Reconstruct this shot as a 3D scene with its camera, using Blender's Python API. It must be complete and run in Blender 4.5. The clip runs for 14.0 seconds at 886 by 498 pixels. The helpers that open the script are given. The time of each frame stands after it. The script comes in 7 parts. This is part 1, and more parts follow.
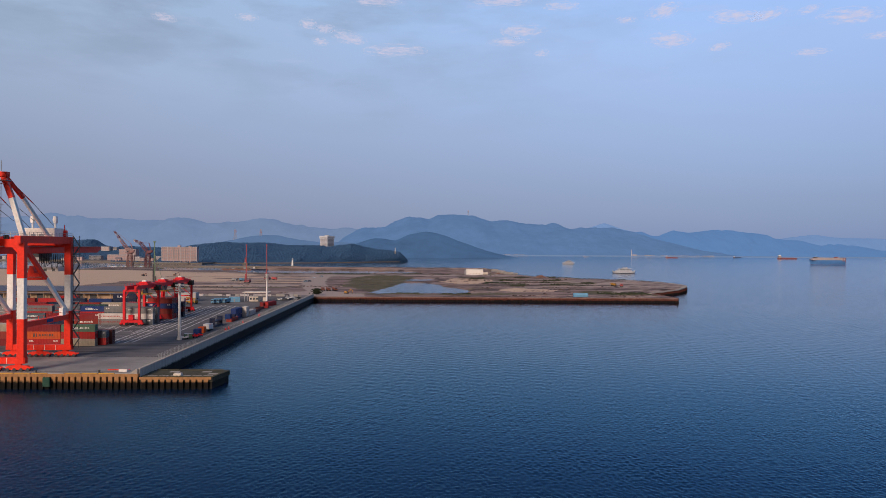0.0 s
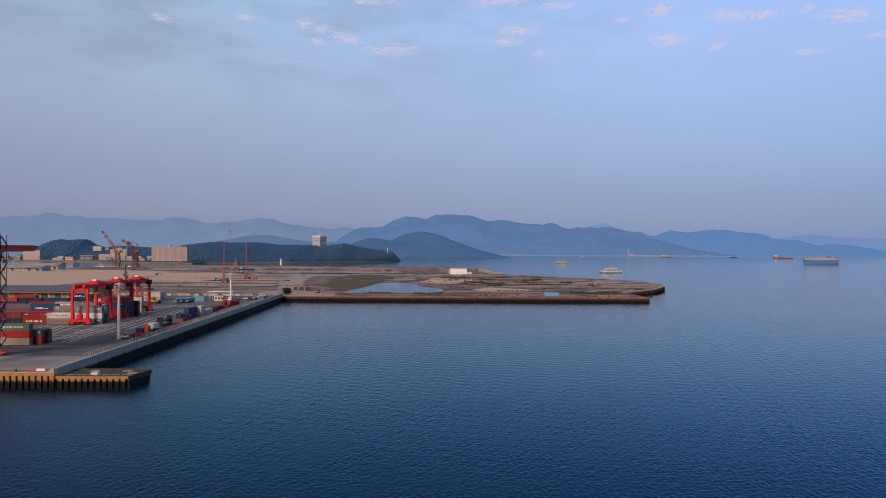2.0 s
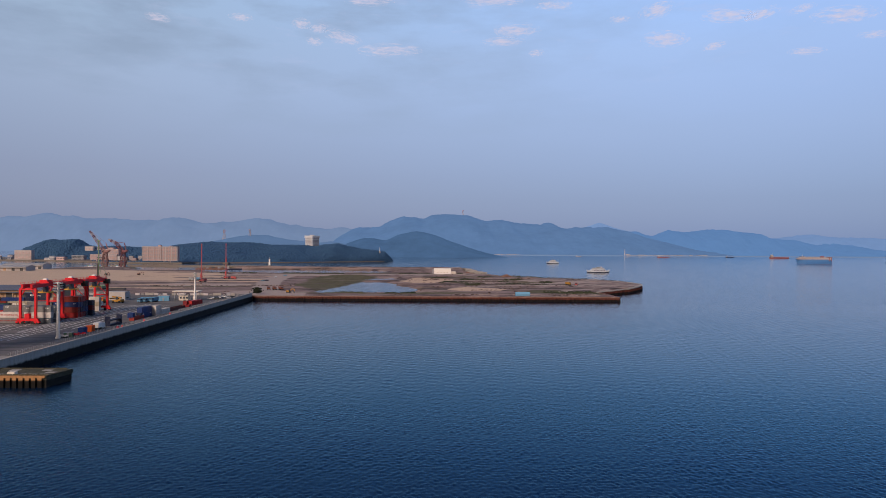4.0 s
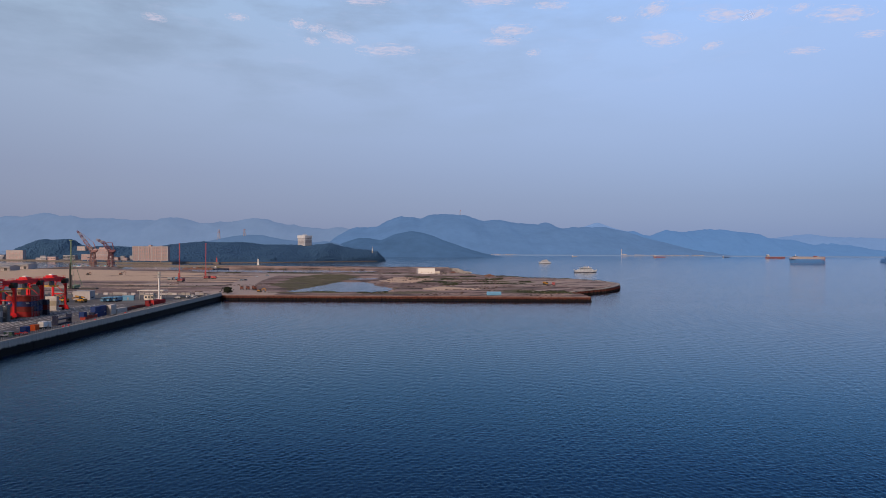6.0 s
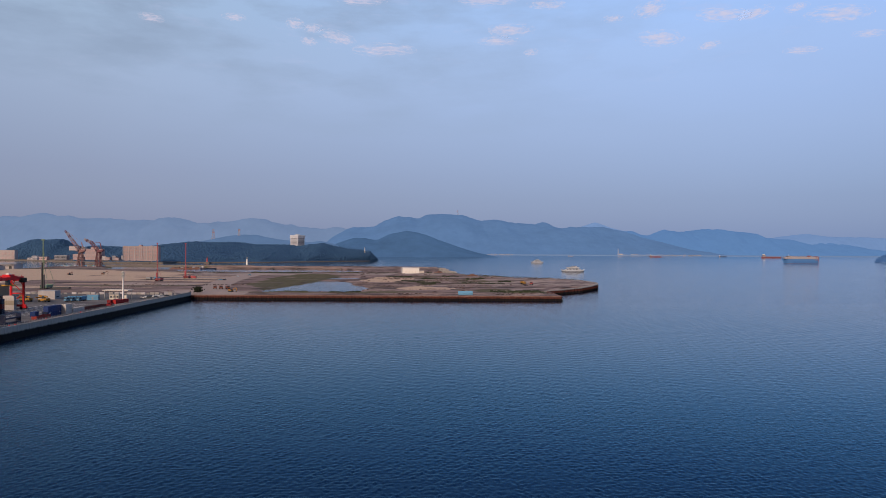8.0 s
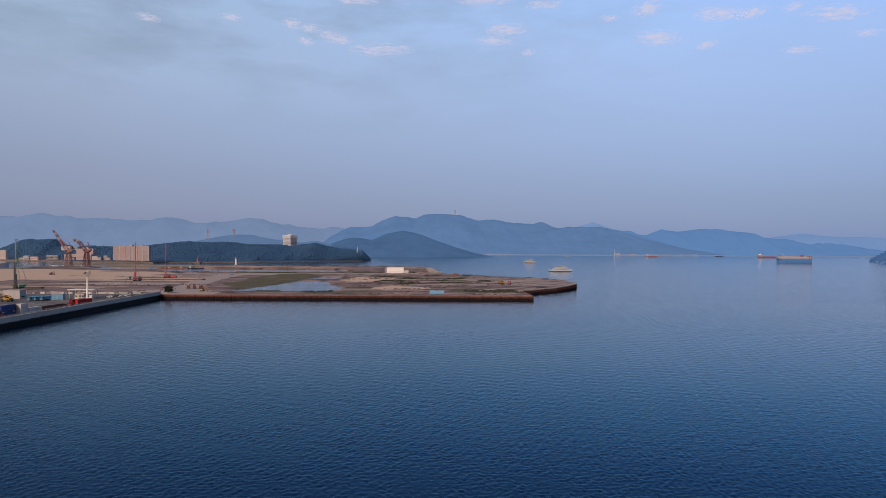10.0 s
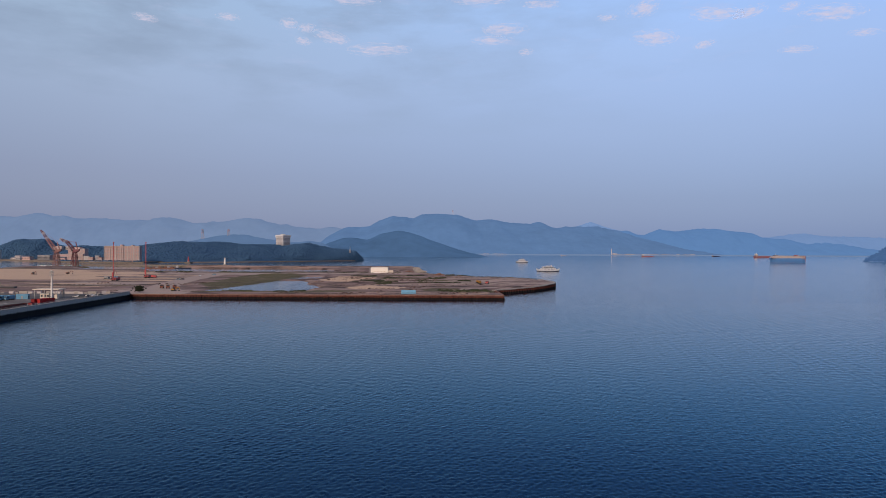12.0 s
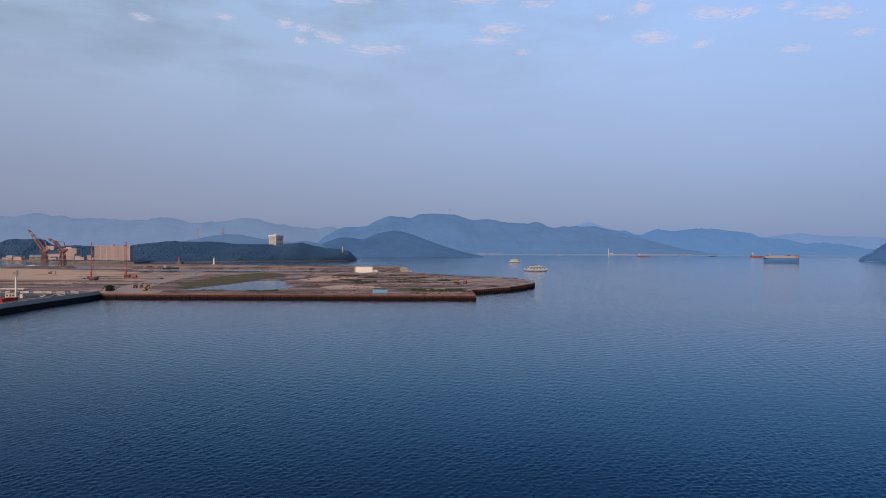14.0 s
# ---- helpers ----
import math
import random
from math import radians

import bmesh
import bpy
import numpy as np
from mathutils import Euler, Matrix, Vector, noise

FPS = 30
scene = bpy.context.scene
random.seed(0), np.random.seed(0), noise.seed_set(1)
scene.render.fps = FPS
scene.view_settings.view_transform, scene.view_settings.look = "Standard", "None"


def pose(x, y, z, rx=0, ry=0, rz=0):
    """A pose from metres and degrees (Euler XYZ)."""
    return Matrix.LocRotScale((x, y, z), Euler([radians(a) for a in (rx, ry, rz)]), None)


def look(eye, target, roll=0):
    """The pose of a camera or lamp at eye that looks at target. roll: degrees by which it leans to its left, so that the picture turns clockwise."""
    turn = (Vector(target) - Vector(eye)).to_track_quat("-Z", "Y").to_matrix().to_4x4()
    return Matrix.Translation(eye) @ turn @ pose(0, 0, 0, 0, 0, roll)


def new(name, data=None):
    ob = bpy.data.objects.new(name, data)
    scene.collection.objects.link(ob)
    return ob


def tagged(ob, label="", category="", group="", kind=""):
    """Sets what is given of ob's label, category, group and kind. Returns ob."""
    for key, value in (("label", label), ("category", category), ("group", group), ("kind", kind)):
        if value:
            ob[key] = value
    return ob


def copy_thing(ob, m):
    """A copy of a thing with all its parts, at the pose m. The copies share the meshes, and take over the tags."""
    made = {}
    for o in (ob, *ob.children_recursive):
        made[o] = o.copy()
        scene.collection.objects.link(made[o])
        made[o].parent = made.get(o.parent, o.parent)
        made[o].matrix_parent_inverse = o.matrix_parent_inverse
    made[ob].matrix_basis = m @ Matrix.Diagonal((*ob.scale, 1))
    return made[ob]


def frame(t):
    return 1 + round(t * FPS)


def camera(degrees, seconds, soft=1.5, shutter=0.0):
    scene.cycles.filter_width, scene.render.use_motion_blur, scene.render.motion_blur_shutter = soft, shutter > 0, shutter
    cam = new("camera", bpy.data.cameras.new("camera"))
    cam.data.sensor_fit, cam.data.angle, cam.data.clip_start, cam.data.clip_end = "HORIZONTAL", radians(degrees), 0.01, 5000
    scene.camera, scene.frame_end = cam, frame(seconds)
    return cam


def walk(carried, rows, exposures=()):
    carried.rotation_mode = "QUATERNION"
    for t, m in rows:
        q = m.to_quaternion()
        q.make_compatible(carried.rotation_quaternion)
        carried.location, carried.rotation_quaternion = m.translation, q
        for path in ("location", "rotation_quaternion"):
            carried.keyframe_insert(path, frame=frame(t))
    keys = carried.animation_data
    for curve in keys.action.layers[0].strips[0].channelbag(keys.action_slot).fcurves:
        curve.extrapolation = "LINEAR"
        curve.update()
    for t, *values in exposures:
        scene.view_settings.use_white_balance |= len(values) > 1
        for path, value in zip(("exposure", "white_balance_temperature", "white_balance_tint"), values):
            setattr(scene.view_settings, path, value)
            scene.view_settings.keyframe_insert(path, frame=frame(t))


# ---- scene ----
cam = camera(65.9, 14.0, soft=0.85)
# seconds, place of the eye, yaw, pitch and lean
PATH = [
    (0, 3.19, -1.26, 41.53, -1.772, -0.137, 0.428),
    (1, 15.08, -1.01, 41.39, -1.737, -0.140, 0.418),
    (2, 26.90, -0.72, 41.24, -1.701, -0.142, 0.408),
    (3, 38.67, -0.39, 41.09, -1.665, -0.144, 0.399),
    (4, 50.39, -0.01, 40.94, -1.629, -0.146, 0.389),
    (5, 62.04, 0.41, 40.79, -1.593, -0.148, 0.379),
    (6, 73.64, 0.87, 40.64, -1.558, -0.150, 0.369),
    (7, 85.19, 1.37, 40.49, -1.522, -0.152, 0.359),
    (8, 96.68, 1.92, 40.33, -1.486, -0.154, 0.350),
    (9, 108.11, 2.51, 40.18, -1.450, -0.156, 0.340),
    (10, 119.48, 3.14, 40.02, -1.414, -0.158, 0.330),
    (11, 130.79, 3.81, 39.86, -1.379, -0.160, 0.320),
    (12, 142.05, 4.53, 39.71, -1.343, -0.163, 0.310),
    (13, 153.26, 5.28, 39.55, -1.307, -0.165, 0.301),
    (14, 164.40, 6.08, 39.39, -1.271, -0.167, 0.291),
]
walk(cam, [(t, pose(x, y, z, 90 + pitch, 0, yaw) @ pose(0, 0, 0, 0, 0, roll)) for t, x, y, z, yaw, pitch, roll in PATH])

# ---------------------------------------------------------------- light
SUN_AZIMUTH = 207.0     # where the sun stands, degrees clockwise from ahead (+Y)
SUN_HEIGHT = 31.0
sun = new("sun", bpy.data.lights.new("sun", "SUN"))
sun.data.energy, sun.data.angle, sun.data.color = 3.2, radians(18), (1.0, 0.80, 0.66)
sun.matrix_world = look((0, 0, 0), (-math.sin(radians(SUN_AZIMUTH)), -math.cos(radians(SUN_AZIMUTH)), -math.tan(radians(SUN_HEIGHT))))

world = bpy.data.worlds.new("evening_sky")
world.use_nodes = True
scene.world = world


def node(tree, kind, **inputs):
    n = tree.nodes.new(kind)
    for key, value in inputs.items():
        if key.startswith("_"):
            n.inputs[int(key[1:])].default_value = value
    return n


def link(tree, a, b):
    tree.links.new(a, b)


def maths(tree, op, a, b=None, c=None, clamp=False):
    n = tree.nodes.new("ShaderNodeMath")
    n.operation, n.use_clamp = op, clamp
    for i, v in enumerate((a, b, c)):
        if v is None:
            continue
        if isinstance(v, (int, float)):
            n.inputs[i].default_value = v
        else:
            tree.links.new(v, n.inputs[i])
    return n.outputs[0]


def ramp(tree, fac, stops, smooth=False):
    n = tree.nodes.new("ShaderNodeValToRGB")
    el = n.color_ramp.elements
    while len(el) < len(stops):
        el.new(0.5)
    for e, (p, c) in zip(el, stops):
        e.position = p
        e.color = (*c, 1) if len(c) == 3 else c
    if smooth:
        n.color_ramp.interpolation = "EASE"
    tree.links.new(fac, n.inputs[0])
    return n.outputs[0]


def mixed(tree, fac, a, b, blend="MIX"):
    n = tree.nodes.new("ShaderNodeMix")
    n.data_type, n.blend_type = "RGBA", blend
    for sock, v in ((n.inputs[0], fac), (n.inputs[6], a), (n.inputs[7], b)):
        if isinstance(v, (int, float)):
            sock.default_value = v
        elif isinstance(v, tuple):
            sock.default_value = (*v, 1)
        else:
            tree.links.new(v, sock)
    return n.outputs[2]


def build_sky():
    t = world.node_tree
    t.nodes.clear()
    co = t.nodes.new("ShaderNodeTexCoord").outputs["Generated"]
    sep = t.nodes.new("ShaderNodeSeparateXYZ")
    link(t, co, sep.inputs[0])
    x, y, z = sep.outputs
    nishita = t.nodes.new("ShaderNodeTexSky")
    nishita.sky_type, nishita.sun_disc = "NISHITA", False
    nishita.sun_elevation, nishita.sun_rotation = radians(SUN_HEIGHT), radians(SUN_AZIMUTH)
    nishita.dust_density = 3.0
    # hazy twilight air: mauve at the horizon, clear blue higher up, deep blue overhead
    air = ramp(t, z, [(0.0, (0.200, 0.272, 0.465)), (0.07, (0.215, 0.294, 0.505)), (0.16, (0.292, 0.397, 0.660)),
                      (0.27, (0.350, 0.500, 0.845)), (0.345, (0.350, 0.555, 1.02)), (0.41, (0.175, 0.500, 0.97)), (0.56, (0.045, 0.285, 0.74)), (1.0, (0.03, 0.12, 0.34))])
    # the haze is duller and greyer towards the left, clearer to the right
    side = maths(t, "MULTIPLY_ADD", x, 1.0, 0.44, clamp=True)
    dull = ramp(t, z, [(0.0, (0.200, 0.232, 0.362)), (0.10, (0.232, 0.272, 0.418)), (0.22, (0.318, 0.396, 0.560)),
                       (0.345, (0.325, 0.440, 0.595)), (0.41, (0.050, 0.063, 0.152)), (0.56, (0.023, 0.036, 0.108)), (1.0, (0.025, 0.075, 0.23))])
    air = mixed(t, side, dull, air)
    # soft veils of thin cloud
    stretch = t.nodes.new("ShaderNodeMapping")
    stretch.inputs["Scale"].default_value = (2.4, 2.4, 9.0)
    link(t, co, stretch.inputs[0])
    veil = node(t, "ShaderNodeTexNoise")
    veil.inputs["Scale"].default_value, veil.inputs["Detail"].default_value, veil.inputs["Roughness"].default_value = 2.1, 6, 0.58
    link(t, stretch.outputs[0], veil.inputs["Vector"])
    grey = maths(t, "MULTIPLY_ADD", veil.outputs[0], 4.2, -1.85, clamp=True)
    high = maths(t, "MULTIPLY_ADD", z, 5.0, -0.55, clamp=True)
    left = maths(t, "MULTIPLY_ADD", x, -1.1, 0.62, clamp=True)
    amount = maths(t, "MULTIPLY", maths(t, "MULTIPLY", grey, high), left)
    air = mixed(t, maths(t, "MULTIPLY", amount, 0.95), air, (0.240, 0.305, 0.43))
    # faint pink flecks where the high veil breaks up
    fleck = node(t, "ShaderNodeTexNoise")
    fleck.inputs["Scale"].default_value, fleck.inputs["Detail"].default_value, fleck.inputs["Roughness"].default_value = 8.0, 7, 0.62
    link(t, stretch.outputs[0], fleck.inputs["Vector"])
    torn = maths(t, "MULTIPLY", maths(t, "MULTIPLY_ADD", fleck.outputs[0], 5.0, -2.85, clamp=True), maths(t, "MULTIPLY_ADD", z, 7.0, -1.3, clamp=True))
    air = mixed(t, maths(t, "MULTIPLY", torn, 0.30), air, (0.50, 0.50, 0.70))
    # warm glow low down where the sun stands
    sx, sy = math.sin(radians(SUN_AZIMUTH)), math.cos(radians(SUN_AZIMUTH))
    toward = maths(t, "ADD", maths(t, "MULTIPLY", x, sx), maths(t, "MULTIPLY", y, sy))
    glow = maths(t, "POWER", maths(t, "MAXIMUM", toward, 0.0), 3.0)
    glow = maths(t, "MULTIPLY", glow, maths(t, "MULTIPLY_ADD", maths(t, "ABSOLUTE", z), -1.8, 1.0, clamp=True))
    back = maths(t, "MULTIPLY_ADD", y, 0.55, 0.50, clamp=True)
    air = mixed(t, 1.0, air, back, "MULTIPLY")
    air = mixed(t, glow, air, (0.60, 0.42, 0.33))
    sky = mixed(t, 1.0, air, mixed(t, 1.0, nishita.outputs[0], (0.02, 0.02, 0.02), "MULTIPLY"), "ADD")
    bg = t.nodes.new("ShaderNodeBackground")
    link(t, sky, bg.inputs[0])
    bg.inputs[1].default_value = 1.0
    out = t.nodes.new("ShaderNodeOutputWorld")
    link(t, bg.outputs[0], out.inputs[0])


build_sky()

# ---------------------------------------------------------------- materials
def blank(name):
    m = bpy.data.materials.new(name)
    m.use_nodes = True
    t = m.node_tree
    return m, t, t.nodes["Principled BSDF"], t.nodes.new("ShaderNodeTexCoord").outputs["Object"]


def noise_out(t, co, scale, detail=4, rough=0.55):
    n = t.nodes.new("ShaderNodeTexNoise")
    n.inputs["Scale"].default_value, n.inputs["Detail"].default_value, n.inputs["Roughness"].default_value = scale, detail, rough
    link(t, co, n.inputs["Vector"])
    return n.outputs[0]


def bumped(t, bsdf, height, strength, distance):
    b = t.nodes.new("ShaderNodeBump")
    b.inputs["Strength"].default_value, b.inputs["Distance"].default_value = strength, distance
    link(t, height, b.inputs["Height"])
    link(t, b.outputs[0], bsdf.inputs["Normal"])


def surface(name, a, b, grain=3.0, patch=0.25, rough=0.7, metal=0.0, bump=0.02, dirt=(0.10, 0.085, 0.07), dirty=0.25, vary=0.12):
    """A weathered surface: two tones in fine grain, stained in large patches, and a little different on each object."""
    m, t, bsdf, co = blank(name)
    fine = noise_out(t, co, grain, 5)
    wide = noise_out(t, co, patch, 3)
    col = mixed(t, maths(t, "MULTIPLY_ADD", fine, 2.4, -0.7, clamp=True), a, b)
    stain = maths(t, "MULTIPLY", maths(t, "MULTIPLY_ADD", wide, 3.4, -1.45, clamp=True), dirty)
    col = mixed(t, stain, col, dirt)
    own = t.nodes.new("ShaderNodeObjectInfo").outputs["Random"]
    tone = maths(t, "MULTIPLY_ADD", own, 2 * vary, 1 - vary)
    h = t.nodes.new("ShaderNodeHueSaturation")
    link(t, tone, h.inputs["Value"])
    link(t, col, h.inputs["Color"])
    link(t, h.outputs[0], bsdf.inputs["Base Color"])
    bsdf.inputs["Metallic"].default_value = metal
    bsdf.inputs["Specular IOR Level"].default_value = 0.22
    link(t, maths(t, "MULTIPLY_ADD", fine, 0.25, rough - 0.12, clamp=True), bsdf.inputs["Roughness"])
    if bump:
        bumped(t, bsdf, fine, 0.5, bump)
    return m


def tone(c, k):
    return tuple(min(1, v * k) for v in c)


def paint(name, c, rough=0.5, dirty=0.25, vary=0.1):
    return surface(name, c, tone(c, 0.8), grain=1.3, patch=0.35, rough=rough, bump=0.006, dirt=tone((0.16, 0.12, 0.10), 0.8), dirty=dirty, vary=vary)


def sea():
    m, t, bsdf, co = blank("sea_water")
    bsdf.inputs["Base Color"].default_value = (0.006, 0.020, 0.050, 1)
    bsdf.inputs["IOR"].default_value = 1.33
    bsdf.inputs["Specular IOR Level"].default_value = 0.5
    bsdf.inputs["Roughness"].default_value = 0.1
    warp = t.nodes.new("ShaderNodeMapping")
    warp.inputs["Rotation"].default_value = (0, 0, radians(-4))
    warp.inputs["Scale"].default_value = (1.0, 0.46, 1.0)
    link(t, co, warp.inputs[0])
    v = warp.outputs[0]
    chop = noise_out(t, v, 1.5, 5, 0.6)
    # sharp little crests between the rounder waves
    peak = maths(t, "SUBTRACT", 1.0, maths(t, "ABSOLUTE", maths(t, "MULTIPLY_ADD", noise_out(t, v, 1.1, 5, 0.6), 2.0, -1.0)))
    peak = maths(t, "MULTIPLY", maths(t, "POWER", peak, 4.0), 0.62)
    ripple = maths(t, "ADD", noise_out(t, v, 4.2, 4, 0.65), peak)
    sep = t.nodes.new("ShaderNodeSeparateXYZ")
    link(t, co, sep.inputs[0])
    # the wind dies down in the lee of the land
    lee = maths(t, "MULTIPLY_ADD", sep.outputs[1], -0.0042, 1.38, clamp=True)
    lee = maths(t, "POWER", lee, 1.6)
    calm = maths(t, "MULTIPLY_ADD", noise_out(t, co, 0.006, 3, 0.5), 2.2, -0.35, clamp=True)
    h = maths(t, "ADD", maths(t, "MULTIPLY", chop, 0.36), maths(t, "MULTIPLY", ripple, 0.20))
    h = maths(t, "MULTIPLY", h, maths(t, "MULTIPLY_ADD", lee, 0.64, 0.36))
    bumped(t, bsdf, maths(t, "MULTIPLY", h, maths(t, "MULTIPLY_ADD", calm, 0.5, 0.6)), 1.0, 0.5)
    bsdf.inputs["Specular Tint"].default_value = (0.60, 0.93, 1.0, 1)
    link(t, mixed(t, calm, (0.003, 0.015, 0.044), (0.003, 0.012, 0.036)), bsdf.inputs["Base Color"])
    # reflection tint is painted by view angle: dim blue looking down, neutral when skimmed
    bsdf.inputs["Specular IOR Level"].default_value = 0.0
    bsdf.inputs["Roughness"].default_value = 1.0
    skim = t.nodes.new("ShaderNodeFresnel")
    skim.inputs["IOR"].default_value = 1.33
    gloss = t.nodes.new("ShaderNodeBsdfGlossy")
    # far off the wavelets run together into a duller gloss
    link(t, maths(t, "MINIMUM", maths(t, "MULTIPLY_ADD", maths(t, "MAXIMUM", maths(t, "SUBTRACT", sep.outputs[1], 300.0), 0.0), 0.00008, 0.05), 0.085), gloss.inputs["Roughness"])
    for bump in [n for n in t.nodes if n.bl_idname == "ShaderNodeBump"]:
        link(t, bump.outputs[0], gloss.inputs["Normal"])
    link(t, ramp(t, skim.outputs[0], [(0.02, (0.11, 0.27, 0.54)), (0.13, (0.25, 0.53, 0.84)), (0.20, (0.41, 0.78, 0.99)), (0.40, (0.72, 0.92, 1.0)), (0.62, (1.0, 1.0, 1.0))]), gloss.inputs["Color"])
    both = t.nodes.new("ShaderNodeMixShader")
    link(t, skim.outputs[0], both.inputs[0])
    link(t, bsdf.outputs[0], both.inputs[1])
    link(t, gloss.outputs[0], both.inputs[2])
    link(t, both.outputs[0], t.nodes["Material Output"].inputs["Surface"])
    return m


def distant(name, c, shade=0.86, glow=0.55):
    """Wooded slopes far off: blue air haze and ravine shade painted into colour and emission, so this backdrop of
    distance glows.
    """
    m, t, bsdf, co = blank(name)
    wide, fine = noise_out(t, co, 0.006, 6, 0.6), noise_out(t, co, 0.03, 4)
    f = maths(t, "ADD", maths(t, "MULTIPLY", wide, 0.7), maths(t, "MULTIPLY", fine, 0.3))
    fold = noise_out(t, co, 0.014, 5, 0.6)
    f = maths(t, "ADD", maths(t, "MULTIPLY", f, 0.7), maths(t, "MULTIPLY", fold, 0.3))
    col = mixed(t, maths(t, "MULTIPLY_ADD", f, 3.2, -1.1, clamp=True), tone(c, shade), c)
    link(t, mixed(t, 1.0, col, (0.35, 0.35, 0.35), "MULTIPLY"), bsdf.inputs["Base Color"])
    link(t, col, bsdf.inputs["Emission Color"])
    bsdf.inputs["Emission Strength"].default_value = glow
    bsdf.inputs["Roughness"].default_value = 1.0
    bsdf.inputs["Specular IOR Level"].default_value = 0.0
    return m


def leaves(name, a, b):
    m, t, bsdf, co = blank(name)
    isle = t.nodes.new("ShaderNodeNewGeometry").outputs["Random Per Island"]
    n = noise_out(t, co, 0.7, 4)
    stand = maths(t, "MULTIPLY_ADD", noise_out(t, co, 0.022, 4, 0.6), 1.8, -0.65)
    f = maths(t, "ADD", maths(t, "ADD", maths(t, "MULTIPLY", isle, 0.4), maths(t, "MULTIPLY", n, 0.3)), stand, clamp=True)
    link(t, mixed(t, f, a, b), bsdf.inputs["Base Color"])
    bsdf.inputs["Roughness"].default_value = 0.9
    bsdf.inputs["Specular IOR Level"].default_value = 0.15
    bumped(t, bsdf, n, 0.4, 0.2)
    return m


def debris():
    """Clods, spoil and broken stone, each lump of its own tone."""
    m, t, bsdf, co = blank("spoil_lumps")
    isle = t.nodes.new("ShaderNodeNewGeometry").outputs["Random Per Island"]
    n = noise_out(t, co, 1.1, 4)
    tones = ramp(t, isle, [(0.0, (0.050, 0.034, 0.032)), (0.45, (0.10, 0.066, 0.060)), (0.75, (0.17, 0.115, 0.10)), (0.92, (0.25, 0.175, 0.155)), (1.0, (0.33, 0.25, 0.22))])
    link(t, mixed(t, 1.0, tones, mixed(t, n, (0.7, 0.7, 0.7), (1.2, 1.2, 1.2)), "MULTIPLY"), bsdf.inputs["Base Color"])
    bsdf.inputs["Roughness"].default_value = 0.95
    bsdf.inputs["Specular IOR Level"].default_value = 0.15
    bumped(t, bsdf, n, 0.5, 0.2)
    return m


def earth():
    """Open reclaimed land: the mesh says where sand, grass and gravel lie; grain, ruts and stains come from noise."""
    m, t, bsdf, co = blank("reclaimed_earth")
    at = t.nodes.new("ShaderNodeAttribute")
    at.attribute_name = "soil"
    sep = t.nodes.new("ShaderNodeSeparateColor")
    link(t, at.outputs["Color"], sep.inputs[0])
    sand, grass, gravel = sep.outputs
    fine, mid, wide = noise_out(t, co, 0.9, 6, 0.65), noise_out(t, co, 0.055, 5, 0.62), noise_out(t, co, 0.02, 4)
    soil = mixed(t, maths(t, "MULTIPLY_ADD", mid, 5.0, -2.0, clamp=True), (0.048, 0.034, 0.036), (0.195, 0.136, 0.132))
    rut = t.nodes.new("ShaderNodeMapping")
    rut.inputs["Scale"].default_value = (0.022, 0.11, 1)
    link(t, co, rut.inputs[0])
    tracks = noise_out(t, rut.outputs[0], 0.5, 4)
    soil = mixed(t, maths(t, "MULTIPLY_ADD", tracks, 5.0, -2.2, clamp=True), soil, (0.31, 0.228, 0.212))
    sandy = mixed(t, fine, (0.48, 0.345, 0.255), (0.60, 0.435, 0.325))
    sandy = mixed(t, maths(t, "MULTIPLY_ADD", wide, 3.0, -1.2, clamp=True), sandy, (0.52, 0.385, 0.29))
    edge = noise_out(t, co, 0.22, 5, 0.7)
    green = mixed(t, maths(t, "MULTIPLY_ADD", edge, 2.2, -0.6, clamp=True), (0.036, 0.042, 0.020), (0.155, 0.128, 0.072))
    stone = mixed(t, fine, (0.27, 0.215, 0.200), (0.46, 0.375, 0.345))
    ragged = maths(t, "ADD", maths(t, "MULTIPLY_ADD", mid, 0.7, -0.35), maths(t, "MULTIPLY_ADD", edge, 0.9, -0.45))
    def sharp(f):
        return maths(t, "MULTIPLY_ADD", maths(t, "ADD", f, ragged), 3.4, -1.2, clamp=True)
    col = mixed(t, sharp(sand), soil, sandy)
    col = mixed(t, sharp(gravel), col, stone)
    col = mixed(t, sharp(grass), col, green)
    col = mixed(t, maths(t, "MULTIPLY", maths(t, "MULTIPLY_ADD", fine, 3.0, -1.3, clamp=True), 0.35), col, (0.11, 0.085, 0.07))
    link(t, col, bsdf.inputs["Base Color"])
    bsdf.inputs["Roughness"].default_value = 0.95
    bsdf.inputs["Specular IOR Level"].default_value = 0.2
    bumped(t, bsdf, maths(t, "ADD", fine, mid), 0.7, 0.5)
    return m


